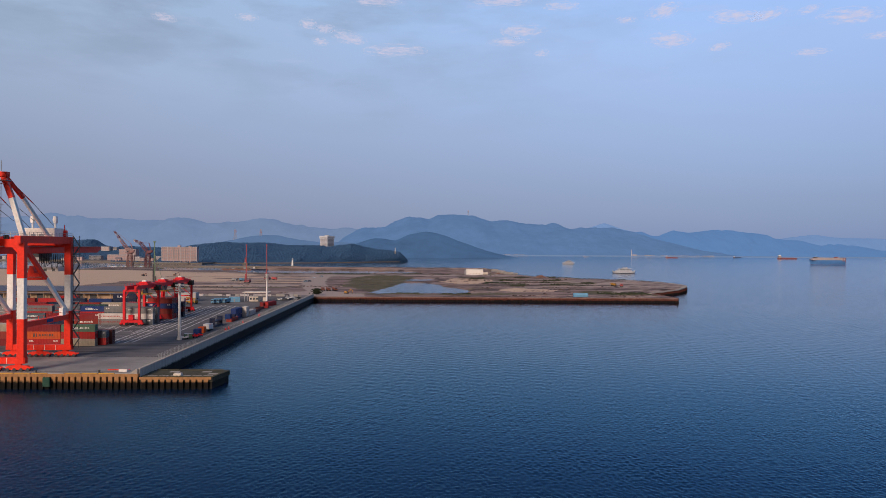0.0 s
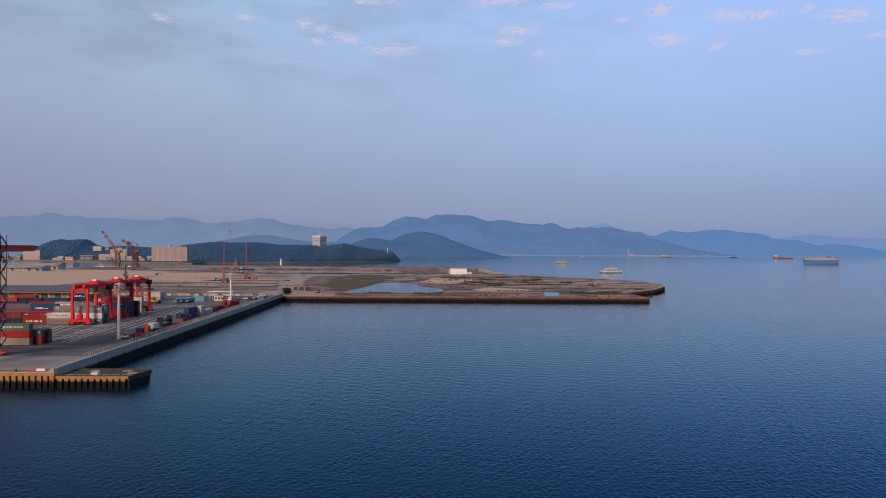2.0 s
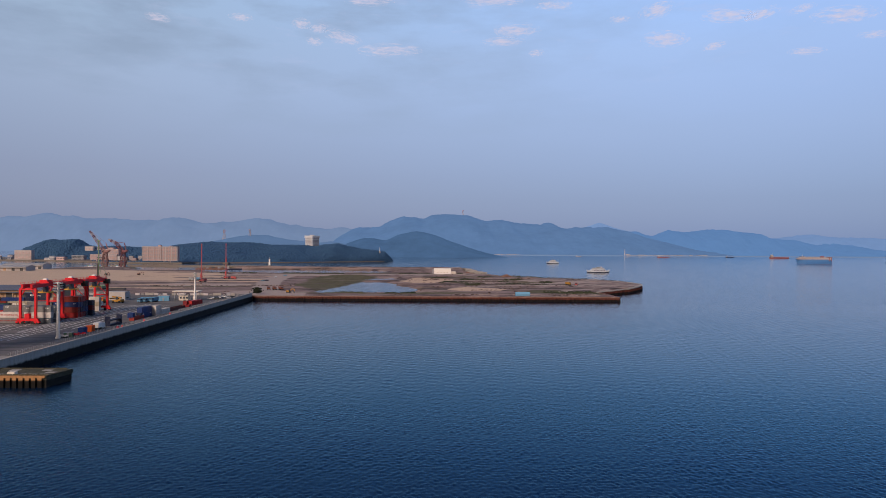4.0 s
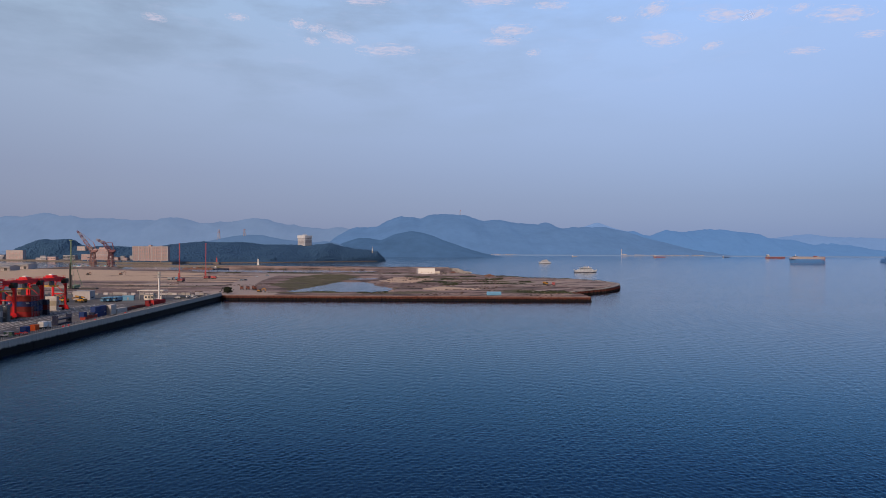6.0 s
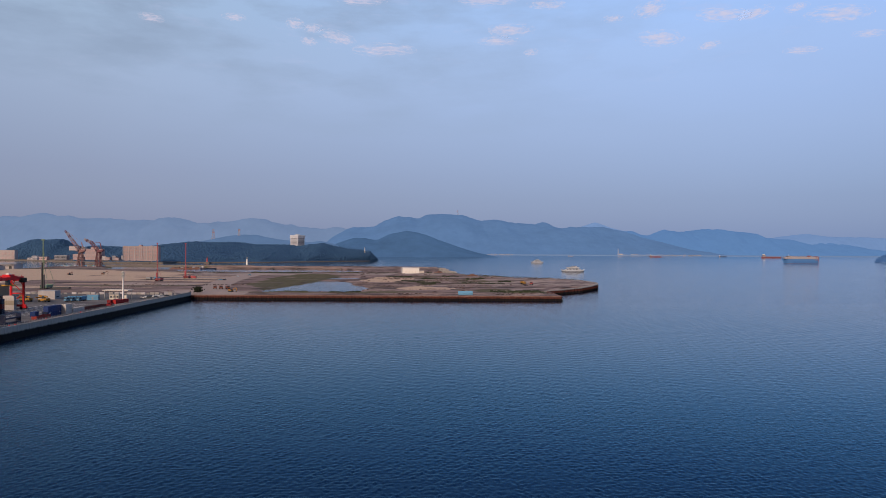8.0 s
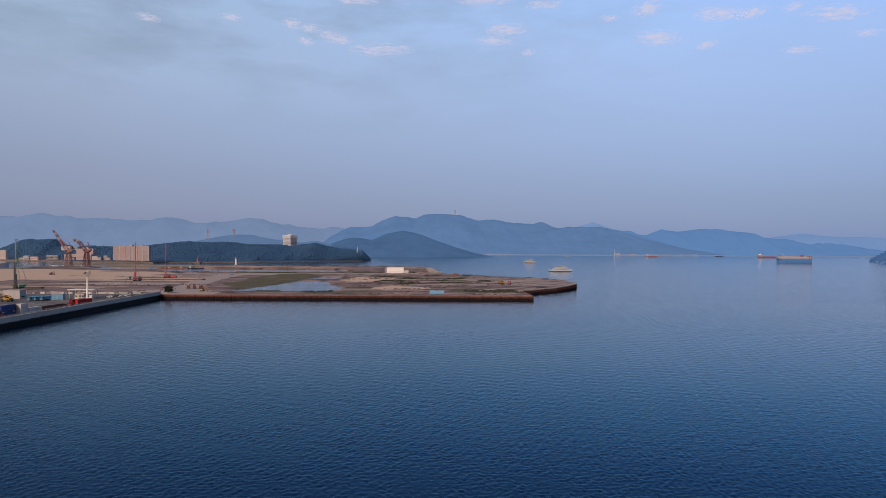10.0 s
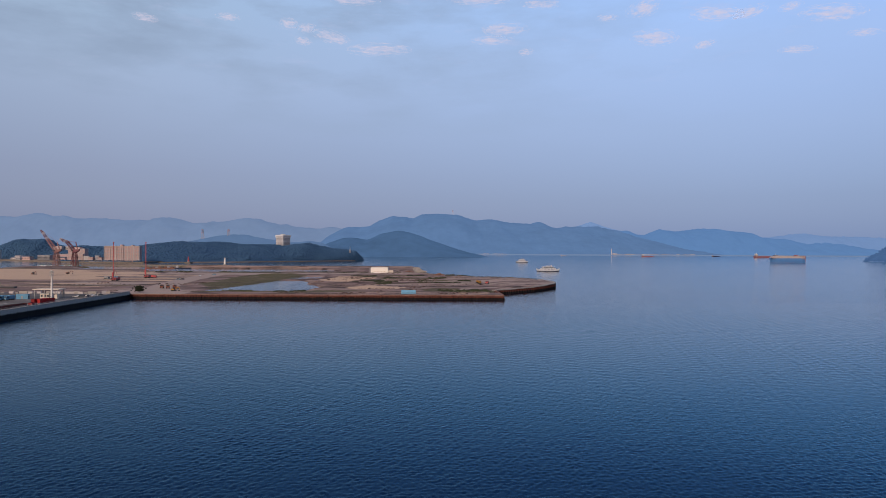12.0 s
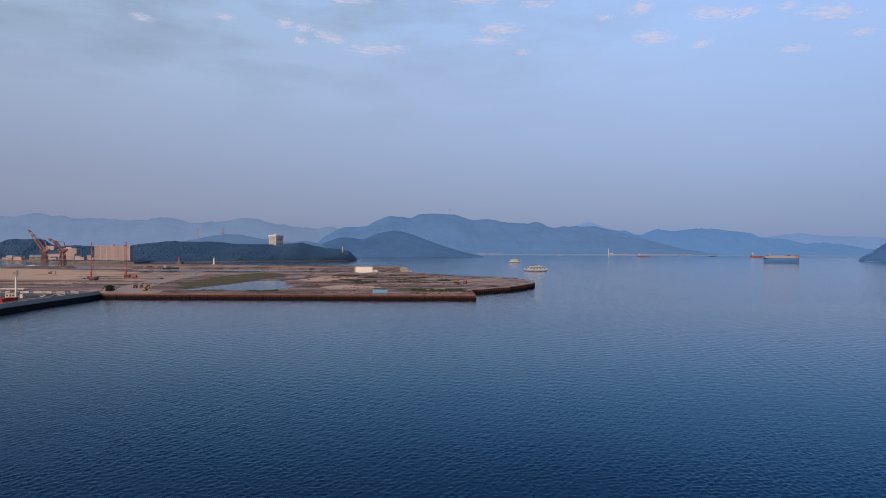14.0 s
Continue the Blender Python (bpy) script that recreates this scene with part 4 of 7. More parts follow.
def jetty():
    """The low dolphin that runs on past the quay's corner."""
    x1, y1, top, y0 = -55.2, 209.5, 3.5, FRONT - 0.2
    holder = thing("jetty", "low mossy concrete jetty on ochre piles at the quay corner", "jetty", kind="structure")
    part("deck", Shape().prism([(EDGE + 0.15, y0 + 0.6), (x1 - 1.9, y0 + 0.6), (x1, y1), (EDGE + 0.15, y1)], top - 1.4, top), "moss", holder, "mossy weathered concrete deck")
    part("face_beam", Shape().box(EDGE + 0.15, y0, top - 0.65, x1 - 2.1, y0 + 0.56, top + 0.02, 0.05), "pier", holder)
    # same painted shade, under the jetty deck
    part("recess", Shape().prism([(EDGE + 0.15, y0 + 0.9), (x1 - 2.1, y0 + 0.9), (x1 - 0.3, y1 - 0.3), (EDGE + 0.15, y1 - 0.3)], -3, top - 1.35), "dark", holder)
    panel = Shape().box(-0.62, 0, -2.5, 0.62, 0.6, top - 0.6, 0.06).mesh("pile", M["pier"])
    x = EDGE + 1.4
    while x < x1 - 2.4:
        ob = new("pile", panel)
        ob.parent, ob.location = holder, (x, y0 + 0.05, 0)
        x += 1.78
    tile = Shape().box(-1.35, -0.95, 0, 1.35, 0.95, 0.06, 0.02).mesh("slab", M["concrete"])
    mossy = Shape().box(-1.35, -0.95, 0, 1.35, 0.95, 0.06, 0.02).mesh("slab", M["moss"])
    kerb = Shape().box(-1.6, -0.14, 0, 1.6, 0.14, 0.3, 0.04).mesh("kerb", M["moss"])
    for i in range(6):
        for j in range(3):
            if (i * 7 + j * 5) % 4 == 3 and j:
                continue
            ob = new("slab", tile if j == 0 or (i + j) % 3 == 0 else mossy)
            ob.parent, ob.location = holder, (EDGE + 3.0 + i * 3.2 + 0.5 * j, FRONT + 2.0 + j * 3.4, top)
        for y in (FRONT + 0.9, y1 - 0.3):
            ob = new("kerb", kerb)
            ob.parent, ob.location = holder, (EDGE + 2.6 + i * 3.4, y, top)
    part("mooring_block", Shape().box(-68.5, FRONT + 0.9, top, -66.4, FRONT + 2.6, top + 0.9, 0.1), "cream", holder)


jetty()


def land_wall():
    """Rusty sheet piling with a capping beam along the reclaimed land."""
    holder = thing("sheet_pile_wall", "long rust-brown sheet pile sea wall with a capping beam", "wall", kind="structure")
    part("capping", Shape().box(EDGE + 0.3, BACK - 0.5, LAND - 0.7, 200, BACK + 0.6, LAND + 0.15, 0.06), "rust_cap", holder)
    part("capping", Shape().box(199.4, BACK + 0.7, LAND - 0.7, 200.6, BACK + 58, LAND + 0.15, 0.06), "rust_cap", holder)
    s, x = Shape(), EDGE + 0.3
    out = []
    while x < 199.6:
        out += [(x, BACK - 0.30), (x + 0.35, BACK - 0.30), (x + 0.55, BACK - 0.10), (x + 0.95, BACK - 0.10)]
        x += 1.15
    out += [(199.9, BACK - 0.3), (200.2, BACK), (200.2, BACK + 58), (199.0, BACK + 58), (199.0, BACK + 1.5), (EDGE + 0.3, BACK + 1.5)]
    s.prism(out, -3, LAND - 0.65)
    part("sheet_piling", s, "sheet_pile", holder)
    post = Shape().box(-0.35, BACK - 0.75, 0.3, 0.35, BACK - 0.35, LAND - 0.2, 0.05).mesh("fender", M["sheet_pile"])
    x = EDGE + 12
    while x < 198:
        ob = new("fender", post)
        ob.parent, ob.location = holder, (x, 0, 0)
        x += 13.4


land_wall()


def cloud_wisp(x, y, z, lx, ly, turn):
    bm = bmesh.new()
    bmesh.ops.create_uvsphere(bm, u_segments=24, v_segments=8, radius=1.0)
    me = bpy.data.meshes.new("cloud")
    bm.to_mesh(me)
    bm.free()
    me.materials.append(M["cloud"])
    ob = tagged(new("cloud", me), "small thin pinkish evening cloud", "cloud", "small clouds", "structure")
    ob.matrix_world = pose(x, y, z, 0, 0, turn)
    ob.scale = (lx, ly, 6.0)
    ob.visible_shadow = False
    return ob


for cx, cy, lx, ly, turn in ((-1001, 3942, 97, 89, 0), (-673, 4025, 74, 144, 10), (-594, 4168, 77, 134, 20), (-653, 4375, 74, 126, 0), (-464, 4319, 134, 223, -20), (-189, 4645, 300, 209, -8), (752, 3718, 148, 107, 5), (607, 4113, 192, 184, -22), (545, 4331, 189, 122, -6),
                             (796, 4558, 71, 114, 0), (1156, 3866, 84, 86, 0), (1321, 3729, 121, 198, 0), (1566, 4272, 196, 240, -30), (1922, 4376, 86, 144, 0), (1775, 3848, 224, 151, 18), (1939, 3784, 106, 171, 0), (2083, 3625, 75, 110, 0), (2371, 3719, 263, 183, 20),
                             (2573, 4447, 164, 125, 0), (2770, 4059, 150, 101, 0), (-3073, 5881, 328, 431, 0), (-2636, 7128, 482, 500, 0), (415, 3680, 233, 117, 0), (-251, 3675, 181, 102, 0), (-1511, 4042, 91, 121, 0)):
    cloud_wisp(cx, cy, 1340 + (cx * 7 + cy * 3) % 37, lx * 0.78, ly * 0.85, turn)

# ---------------------------------------------------------------- the container terminal
BOX_COLOURS = {
    "dark_red": ((0.21, 0.012, 0.018), "dark red"), "red": ((0.40, 0.018, 0.020), "red"), "orange": ((0.66, 0.105, 0.02), "orange"),
    "rust": ((0.27, 0.030, 0.022), "rust-red"), "blue": ((0.008, 0.036, 0.16), "blue"), "navy": ((0.008, 0.016, 0.052), "navy blue"),
    "grey": ((0.20, 0.195, 0.20), "grey"), "slate": ((0.10, 0.12, 0.15), "slate grey"), "white": ((0.55, 0.50, 0.475), "white"),
    "green": ((0.11, 0.20, 0.135), "green"), "dark_green": ((0.018, 0.06, 0.042), "dark green"), "tan": ((0.42, 0.35, 0.27), "tan"),
    "maroon": ((0.13, 0.025, 0.025), "maroon"), "black": ((0.02, 0.02, 0.024), "black"),
}
for key, (c, word) in BOX_COLOURS.items():
    M["box_" + key] = paint("container_" + key, c, 0.55, 0.22, 0.16)
BOXES = {}


def container(colour, length, m, tall=2.59, mark=None, group="stacked containers", open_top=False):
    """A shipping container lying along x, its doors at +x, on its corner castings."""
    key = (colour, length, tall, mark, open_top)
    if key in BOXES:
        return copy_thing(BOXES[key], m)
    word = BOX_COLOURS[colour][1]
    ob = thing("shipping_container", f"{word} corrugated steel shipping container on the terminal yard", "container", group, m)
    BOXES[key] = ob
    mat = "box_" + colour
    h = length / 2
    body = Shape()
    for side in (-1, 1):
        n = max(6, int(length / 0.56))
        out, p = [], (length - 0.3) / n
        for i in range(n):
            x = -h + 0.15 + i * p
            out += [(x, 1.20), (x + 0.35 * p, 1.20), (x + 0.5 * p, 1.165), (x + 0.85 * p, 1.165)]
        out.append((h - 0.15, 1.20))
        vs = [(x, side * y, z) for z in (0.16, tall - 0.12) for x, y in out]
        k = len(out)
        body.add(vs, [(i, i + 1, i + 1 + k, i + k) if side < 0 else (i + 1, i, i + k, i + 1 + k) for i in range(k - 1)])
    body.box(-h + 0.02, -1.16, 0.12, -h + 0.10, 1.16, tall - 0.1)
    body.box(-h + 0.1, -1.18, 0.1, h - 0.1, 1.18, 0.2)
    if open_top:
        body.box(-h + 0.1, -1.17, tall - 0.5, h - 0.1, 1.17, tall - 0.42)
    else:
        n = int(length / 1.2)
        p = (length - 0.2) / n
        for i in range(n):
            body.box(-h + 0.1 + i * p, -1.17, tall - 0.10, -h + 0.1 + (i + 0.93) * p, 1.17, tall - 0.03, 0.02)
    part("body", body, mat, ob)
    frame_ = Shape()
    for x in (-h + 0.08, h - 0.08):
        for y in (-1.14, 1.14):
            frame_.box(x - 0.08, y - 0.08, 0, x + 0.08, y + 0.08, tall)
    for y in (-1.16, 1.16):
        for z in (0.08, tall - 0.06):
            frame_.box(-h + 0.16, y - 0.05, z - 0.06, h - 0.16, y + 0.05, z + 0.06)
    for x in (-h + 0.08, h - 0.08):
        for z in (0.08, tall - 0.06):
            frame_.box(x - 0.06, -1.06, z - 0.06, x + 0.06, 1.06, z + 0.06)
    part("frame", frame_, mat, ob)
    for y0, y1 in ((-1.07, -0.01), (0.01, 1.07)):
        door = part("door", Shape().box(h - 0.12, y0, 0.15, h - 0.06, y1, tall - 0.13, 0.01), mat, ob)
        for yb in (y0 + 0.28, y1 - 0.28):
            part("lock_bar", Shape().tube((h - 0.035, yb, 0.1), (h - 0.035, yb, tall - 0.08), 0.025, 6), "steel", door, "galvanised lock bar")
    if mark:
        ink, spans = mark
        for side in (-1, 1):
            for a, b, z0, z1 in spans:
                row, x, step = Shape(), a * length, 0.62 * (z1 - z0) * tall
                k = 0
                while x < b * length:
                    wide = step * (0.7, 0.35, 0.8, 0.6)[k % 4]
                    row.box(x, side * 1.212 - 0.008, z0 * tall, x + wide, side * 1.212 + 0.008, z1 * tall)
                    row.box(x + 0.95 * wide, side * 1.212 - 0.006, z0 * tall, x + step * 1.27, side * 1.212 + 0.006, (z0 + 0.07 * (z1 - z0)) * tall)
                    x += step * 1.25
                    k += 1
                part("lettering", row, ink, ob, "painted lettering along the side")
    return ob


WORDS = {  # bars where writing stands: from, to along the side; from, to up it
    "two": (("white"), ((-0.36, -0.16, 0.35, 0.62), (-0.12, 0.20, 0.35, 0.62))),
    "wide": (("white"), ((-0.34, 0.30, 0.42, 0.66),)),
    "red_line": (("box_red"), ((-0.38, 0.34, 0.40, 0.60),)),
    "small": (("white"), ((-0.42, -0.32, 0.6, 0.8), (0.30, 0.42, 0.62, 0.82))),
    "block": (("white"), ((-0.30, -0.02, 0.34, 0.68), (0.04, 0.16, 0.34, 0.5))),
    "dark": (("dark_steel"), ((-0.30, -0.20, 0.25, 0.75), (-0.14, 0.28, 0.36, 0.66))),
}


def stack(x, y, colours, length=12.19, marks=(), turn=0, base=QUAY + 0.02):
    """Containers one on another; x, y: the middle of the stack."""
    for i, c in enumerate(colours):
        mk = marks[i] if i < len(marks) else None
        jig = random.uniform(-0.05, 0.05)
        container(c, length, pose(x + jig, y + random.uniform(-0.04, 0.04), base + i * 2.6, 0, 0, turn), mark=WORDS[mk] if mk else None)


def container_yard():
    random.seed(5)
    # the row before the cranes' lanes
    stack(-152.6, 254.2, ["dark_red", "rust", "tan"])
    stack(-165.4, 254.2, ["red", "dark_red", "rust"])
    stack(-134.9, 254.2, ["red", "orange", "dark_red"], marks=["small", "dark", None])
    stack(-122.5, 254.2, ["tan", "red", "green"], marks=[None, None, "wide"])
    stack(-122.0, 257.0, ["dark_red", "grey"], marks=[None, "small"])
    stack(-134.9, 257.0, ["rust", "dark_red"])
    stack(-152.6, 257.0, ["grey", "navy", "white"], marks=["red_line", "two", "red_line"])
    stack(-116.6, 257.0, ["red", "slate"], 6.06, marks=[None, "small"])
    stack(-115.6, 259.8, ["maroon", "maroon"], 6.06)
    # the block under the first yard crane
    ck = ["rust", "dark_red"]
    stack(-151.9, 322.4, ck, marks=["two", "small"])
    stack(-140.9, 322.4, ["grey", "white"], marks=["red_line", "red_line"])
    stack(-128.0, 322.4, ["slate", "white", "grey"], marks=["small", "small", "small"])
    stack(-164.6, 322.4, ["navy", "dark_red"])
    stack(-177.3, 322.4, ["white", "slate"], marks=["red_line", "two"])
    stack(-190.0, 322.4, ["dark_red", "grey"], marks=[None, "two"])
    stack(-202.7, 322.4, ["rust", "white"])
    stack(-153.4, 331.2, ["dark_red", "red", "blue"], marks=[None, None, "block"])
    stack(-140.9, 328.3, ["grey", "slate", "grey"], marks=["red_line", None, "small"])
    stack(-128.0, 328.3, ["grey", "grey", "slate"], marks=["small", "small", "small"])
    stack(-166.1, 331.2, ["navy", "slate"])
    stack(-178.8, 331.2, ["red", "red", "grey"], marks=[None, None, "red_line"])
    stack(-191.5, 331.2, ["red", "white", "grey"], marks=[None, "red_line", "two"])
    stack(-204.2, 331.2, ["dark_red", "rust", "slate"], marks=[None, None, "red_line"])
    stack(-157.2, 339.4, ["navy", "navy", "dark_green"], marks=[None, None, "wide"])
    stack(-144.5, 339.4, ["dark_red", "maroon"])
    stack(-169.9, 339.4, ["blue", "red", "slate"], marks=[None, None, "red_line"])
    stack(-182.6, 339.4, ["grey", "red", "red"])
    stack(-195.3, 339.4, ["white", "grey", "white"], marks=["red_line", "two", "red_line"])
    stack(-209.0, 339.4, ["navy", "rust", "dark_red"])
    # the block under the second yard crane: the tall stack of red and blue
    for j, cols in enumerate((["red", "rust", "blue", "rust"], ["red", "navy", "blue", "rust"], ["dark_red", "blue", "navy", "red"], ["navy", "blue", "navy"])):
        stack(-128.4, 348.2 + 2.7 * j, cols, marks=[None, None, "small"])
        stack(-141.4, 348.2 + 2.7 * j, [["slate", "white", "grey"], ["grey", "dark_red", "slate"], ["red", "navy"], ["blue", "grey", "red"]][j])
    stack(-153.0, 352.0, ["slate", "grey", "tan"], marks=["two", "red_line", "two"])
    stack(-166.2, 352.0, ["navy", "dark_red", "rust"])
    stack(-179.4, 352.0, ["red", "blue", "navy"])
    stack(-192.6, 352.0, ["dark_green", "slate", "dark_red"], marks=["wide"])
    stack(-206.0, 352.0, ["grey", "rust", "grey"])
    stack(-124.0, 360.4, ["navy", "dark_red", "navy"], 6.06)
    # the block under the third, and behind it
    stack(-158.0, 376.0, ["navy", "slate", "navy", "navy"], marks=[None, None, None, "block"])
    stack(-145.0, 376.0, ["navy", "blue", "tan"], marks=[None, None, "wide"])
    stack(-171.0, 376.0, ["navy", "navy", "blue"])
    stack(-186.0, 378.0, ["dark_red", "maroon", "navy"])
    stack(-199.0, 378.0, ["dark_red", "rust", "red"])
    stack(-213.0, 378.0, ["grey", "white", "rust"])
    stack(-226.0, 378.0, ["white", "slate", "grey"])
    stack(-131.5, 383.5, ["white", "tan", "white"], 6.06)
    stack(-139.0, 383.5, ["navy", "navy", "navy"], 6.06)
    stack(-200.0, 398.0, ["red", "dark_red", "red"])
    stack(-214.0, 398.0, ["slate", "navy"])
    stack(-186.0, 400.0, ["navy", "dark_red"])
    stack(-228.0, 398.0, ["white", "dark_red", "grey"])
    # boxes standing along the parapet
    along = dict(turn=90)
    stack(-89.6, 285.2, ["blue"], 2.99, **along)
    stack(-90.1, 292.8, ["orange"], 2.99, **along)
    container("rust", 12.19, pose(-90.3, 340.0, QUAY + 0.02, 0, 0, 90), tall=1.6, open_top=True)
    container("blue", 2.99, pose(-91.0, 335.4, QUAY + 1.2, 0, 0, 90))
    stack(-91.6, 352.5, ["blue", "blue"], 12.19, ["small", None], **along)
    stack(-91.6, 346.9, ["navy"], 2.99, **along)
    stack(-89.5, 362.2, ["white", "white"], 6.06, **along)
    stack(-89.2, 371.5, ["white"], 12.19, ["small"], **along)
    container("maroon", 12.19, pose(-90.4, 386.5, QUAY + 0.02, 0, 0, 90), tall=1.7, open_top=True)
    container("maroon", 12.19, pose(-91.8, 401.0, QUAY + 0.02, 0, 0, 84), tall=1.4, open_top=True)
    container("dark_red", 6.06, pose(-89.8, 412.0, QUAY + 0.02, 0, 0, 96), tall=1.4, open_top=True)
    stack(-93.6, 427.0, ["dark_red"], 12.19, turn=78)
    stack(-90.9, 428.4, ["red"], 12.19, turn=78)


container_yard()


def flat_rack(m):
    ob = thing("flat_rack", "black steel flat-rack container with upright end walls", "container", "", m)
    for lvl in (0, 2.1):
        part("deck", Shape().box(-6.05, -1.2, 0.1 + lvl, 6.05, 1.2, 0.62 + lvl, 0.04), "box_navy", ob)
    for x in (-5.9, 5.9):
        for y in (-1.08, 1.08):
            part("post", Shape().box(x - 0.14, y - 0.14, 0, x + 0.14, y + 0.14, 4.3, 0.02), "box_navy", ob)
        part("end_wall", Shape().box(x - 0.07, -0.92, 0.7, x + 0.07, 0.92, 4.2, 0.02), "box_navy", ob)


flat_rack(pose(-91.6, 317.6, QUAY, 0, 0, 90))


def bogie_set(parent, x, y, z, material="crane_red", wheels=4):
    b = part("bogie", Shape().side([(x - 3.6, z + 1.15), (x - 2.6, z + 1.7), (x - 0.9, z + 1.8), (x - 0.7, z + 2.7), (x + 0.7, z + 2.7), (x + 0.9, z + 1.8), (x + 2.6, z + 1.7), (x + 3.6, z + 1.15), (x + 3.4, z + 0.5), (x - 3.4, z + 0.5)][::-1], y - 0.45, y + 0.45), material, parent)
    for i in range(wheels):
        wx = x - 2.9 + i * 5.8 / (wheels - 1)
        part("wheel", Shape().tube((wx, y - 0.55, z + 0.5), (wx, y + 0.55, z + 0.5), 0.5, 14), "dark_steel", b)
    part("buffer", Shape().tube((x + 3.4, y, z + 1.1), (x + 4.3, y, z + 1.25), 0.22, 8), "crane_red", b)
    part("buffer", Shape().tube((x - 3.4, y, z + 1.1), (x - 4.3, y, z + 1.25), 0.22, 8), "steel", b)


def quay_crane(m):
    """A ship-to-shore crane: x along the quay, y = 0 the sea-side rail, 26.4 the land-side."""
    ob = thing("quay_crane", "tall red and white steel container crane on quay rails", "crane", "", m)
    w, g, b = 9.3, 26.4, 0.0
    for x in (-w, w):
        for y in (0, g):
            leg = part("leg", Shape().box(x - 1.05, y - 0.9, b + 2.4, x + 1.05, y + 0.9, b + 15.3, 0.08), "crane_red", ob)
            part("leg_band", Shape().box(x - 1.0, y - 0.86, b + 15.3, x + 1.0, y + 0.86, b + 27.2, 0.08), "white", leg, "white painted middle of the leg")
            part("leg_top", Shape().box(x - 1.05, y - 0.9, b + 27.2, x + 1.05, y + 0.9, b + 38.2, 0.08), "crane_red", leg)
    for y in (0, g):
        part("sill_beam", Shape().box(-w - 1.3, y - 0.8, b + 2.3, w + 1.3, y + 0.8, b + 4.1, 0.06), "crane_red", ob)
        for x in (-8.4, 0, 8.4):
            bogie_set(ob, x, y, b)
        for x in (-5, -1.5, 2, 5.5):
            part("stiffener", Shape().box(x - 0.06, y - 0.86, b + 2.35, x + 0.06, y - 0.8, b + 4.05), "white", ob)
        part("cross_beam", Shape().box(-w - 0.2, y - 0.75, b + 36.2, w + 0.2, y + 0.75, b + 38.6, 0.06), "crane_red", ob)
    for x in (-w, w):
        part("portal_beam", Shape().box(x - 0.75, -0.6, b + 12.6, x + 0.75, g + 0.6, b + 14.2, 0.05), "crane_red", ob)
        part("top_beam", Shape().box(x - 0.9, -2.5, b + 37.4, x + 0.9, g + 1.0, b + 39.6, 0.06), "crane_red", ob)
        br = part("brace", Shape().beam((x, 0.8, b + 36.5), (x, 12.4, b + 26.6), 1.0, 1.2), "crane_red", ob)
        part("brace_band", Shape().beam((x, 12.4, b + 26.6), (x, g - 0.8, b + 14.6), 0.96, 1.16), "white", br, "white painted lower part of the brace")
        part("name_board", Shape().box(x + 0.76, 12.0, b + 12.9, x + 0.84, 15.5, b + 13.9), "box_blue", ob)
        # walkway with rail on the portal beam
        for i in range(9):
            part("rail_post", Shape().box(x + 0.7, 1.5 + i * 2.9, b + 14.2, x + 0.78, 1.58 + i * 2.9, b + 15.3), "crane_red", ob)
        part("hand_rail", Shape().tube((x + 0.74, 1.4, b + 15.3), (x + 0.74, g - 1, b + 15.3), 0.05, 6), "crane_red", ob)
    part("switch_box", Shape().box(w - 0.4, g - 5.4, b + 14.2, w + 0.9, g - 3.6, b + 16.6, 0.05), "white", ob)
    # boom girders and the back reach
    for x in (-3.0, 3.0):
        part("girder", Shape().end([(-3, b + 34.2), (g + 32, b + 34.2), (g + 35, b + 35.6), (g + 34, b + 36.4), (-3, b + 36.6)], x - 0.6, x + 0.6), "crane_red", ob)
        part("raised_boom", Shape().end([(-3.2, b + 35), (-1.4, b + 35), (-6.0, b + 78), (-7.6, b + 78)], x - 0.55, x + 0.55), "crane_red", ob)
        part("walkway", Shape().box(x + (0.6 if x > 0 else -1.7), -2, b + 36.4, x + (1.7 if x > 0 else -0.6), g + 30, b + 36.5), "steel", ob)
    for y in (4, 14, 24, 34, 44, 54):
        part("girder_tie", Shape().box(-2.4, y - 0.3, b + 34.6, 2.4, y + 0.3, b + 36.0), "crane_red", ob)
    # machinery house on top
    house = part("machinery_house", Shape().box(-3.8, 21.5, b + 38.4, 7.2, 28.5, b + 42.4, 0.12), "house_white", ob, "white sheet-metal machinery house")
    part("base_frame", Shape().box(-4.3, 20.6, b + 36.8, 7.7, 29.4, b + 38.4), "crane_red", house)
    for x in (-2.2, 0.4, 3.0, 5.6):
        part("louvre", Shape().box(x - 0.8, 21.44, b + 39.4, x + 0.8, 21.5, b + 40.4), "steel", house)
    for x in (-1.2, 6.1):
        part("service_post", Shape().tube((x, 24, b + 42.4), (x, 24, b + 44.2), 0.3, 8), "white", house)
        part("pulley_head", Shape().side([(x - 0.35, b + 44), (x + 0.35, b + 44), (x + 0.6, b + 45.2), (x + 0.38, b + 46.3), (x - 0.38, b + 46.3), (x - 0.6, b + 45.2)][::-1], 23.4, 24.6), "white", house)
    for i in range(11):
        part("rail_post", Shape().box(-4.2 + i * 1.18, 20.62, b + 38.4, -4.14 + i * 1.18, 20.68, b + 39.5), "steel", house)
    part("hand_rail", Shape().tube((-4.2, 20.65, b + 39.5), (7.7, 20.65, b + 39.5), 0.05, 6), "steel", house)
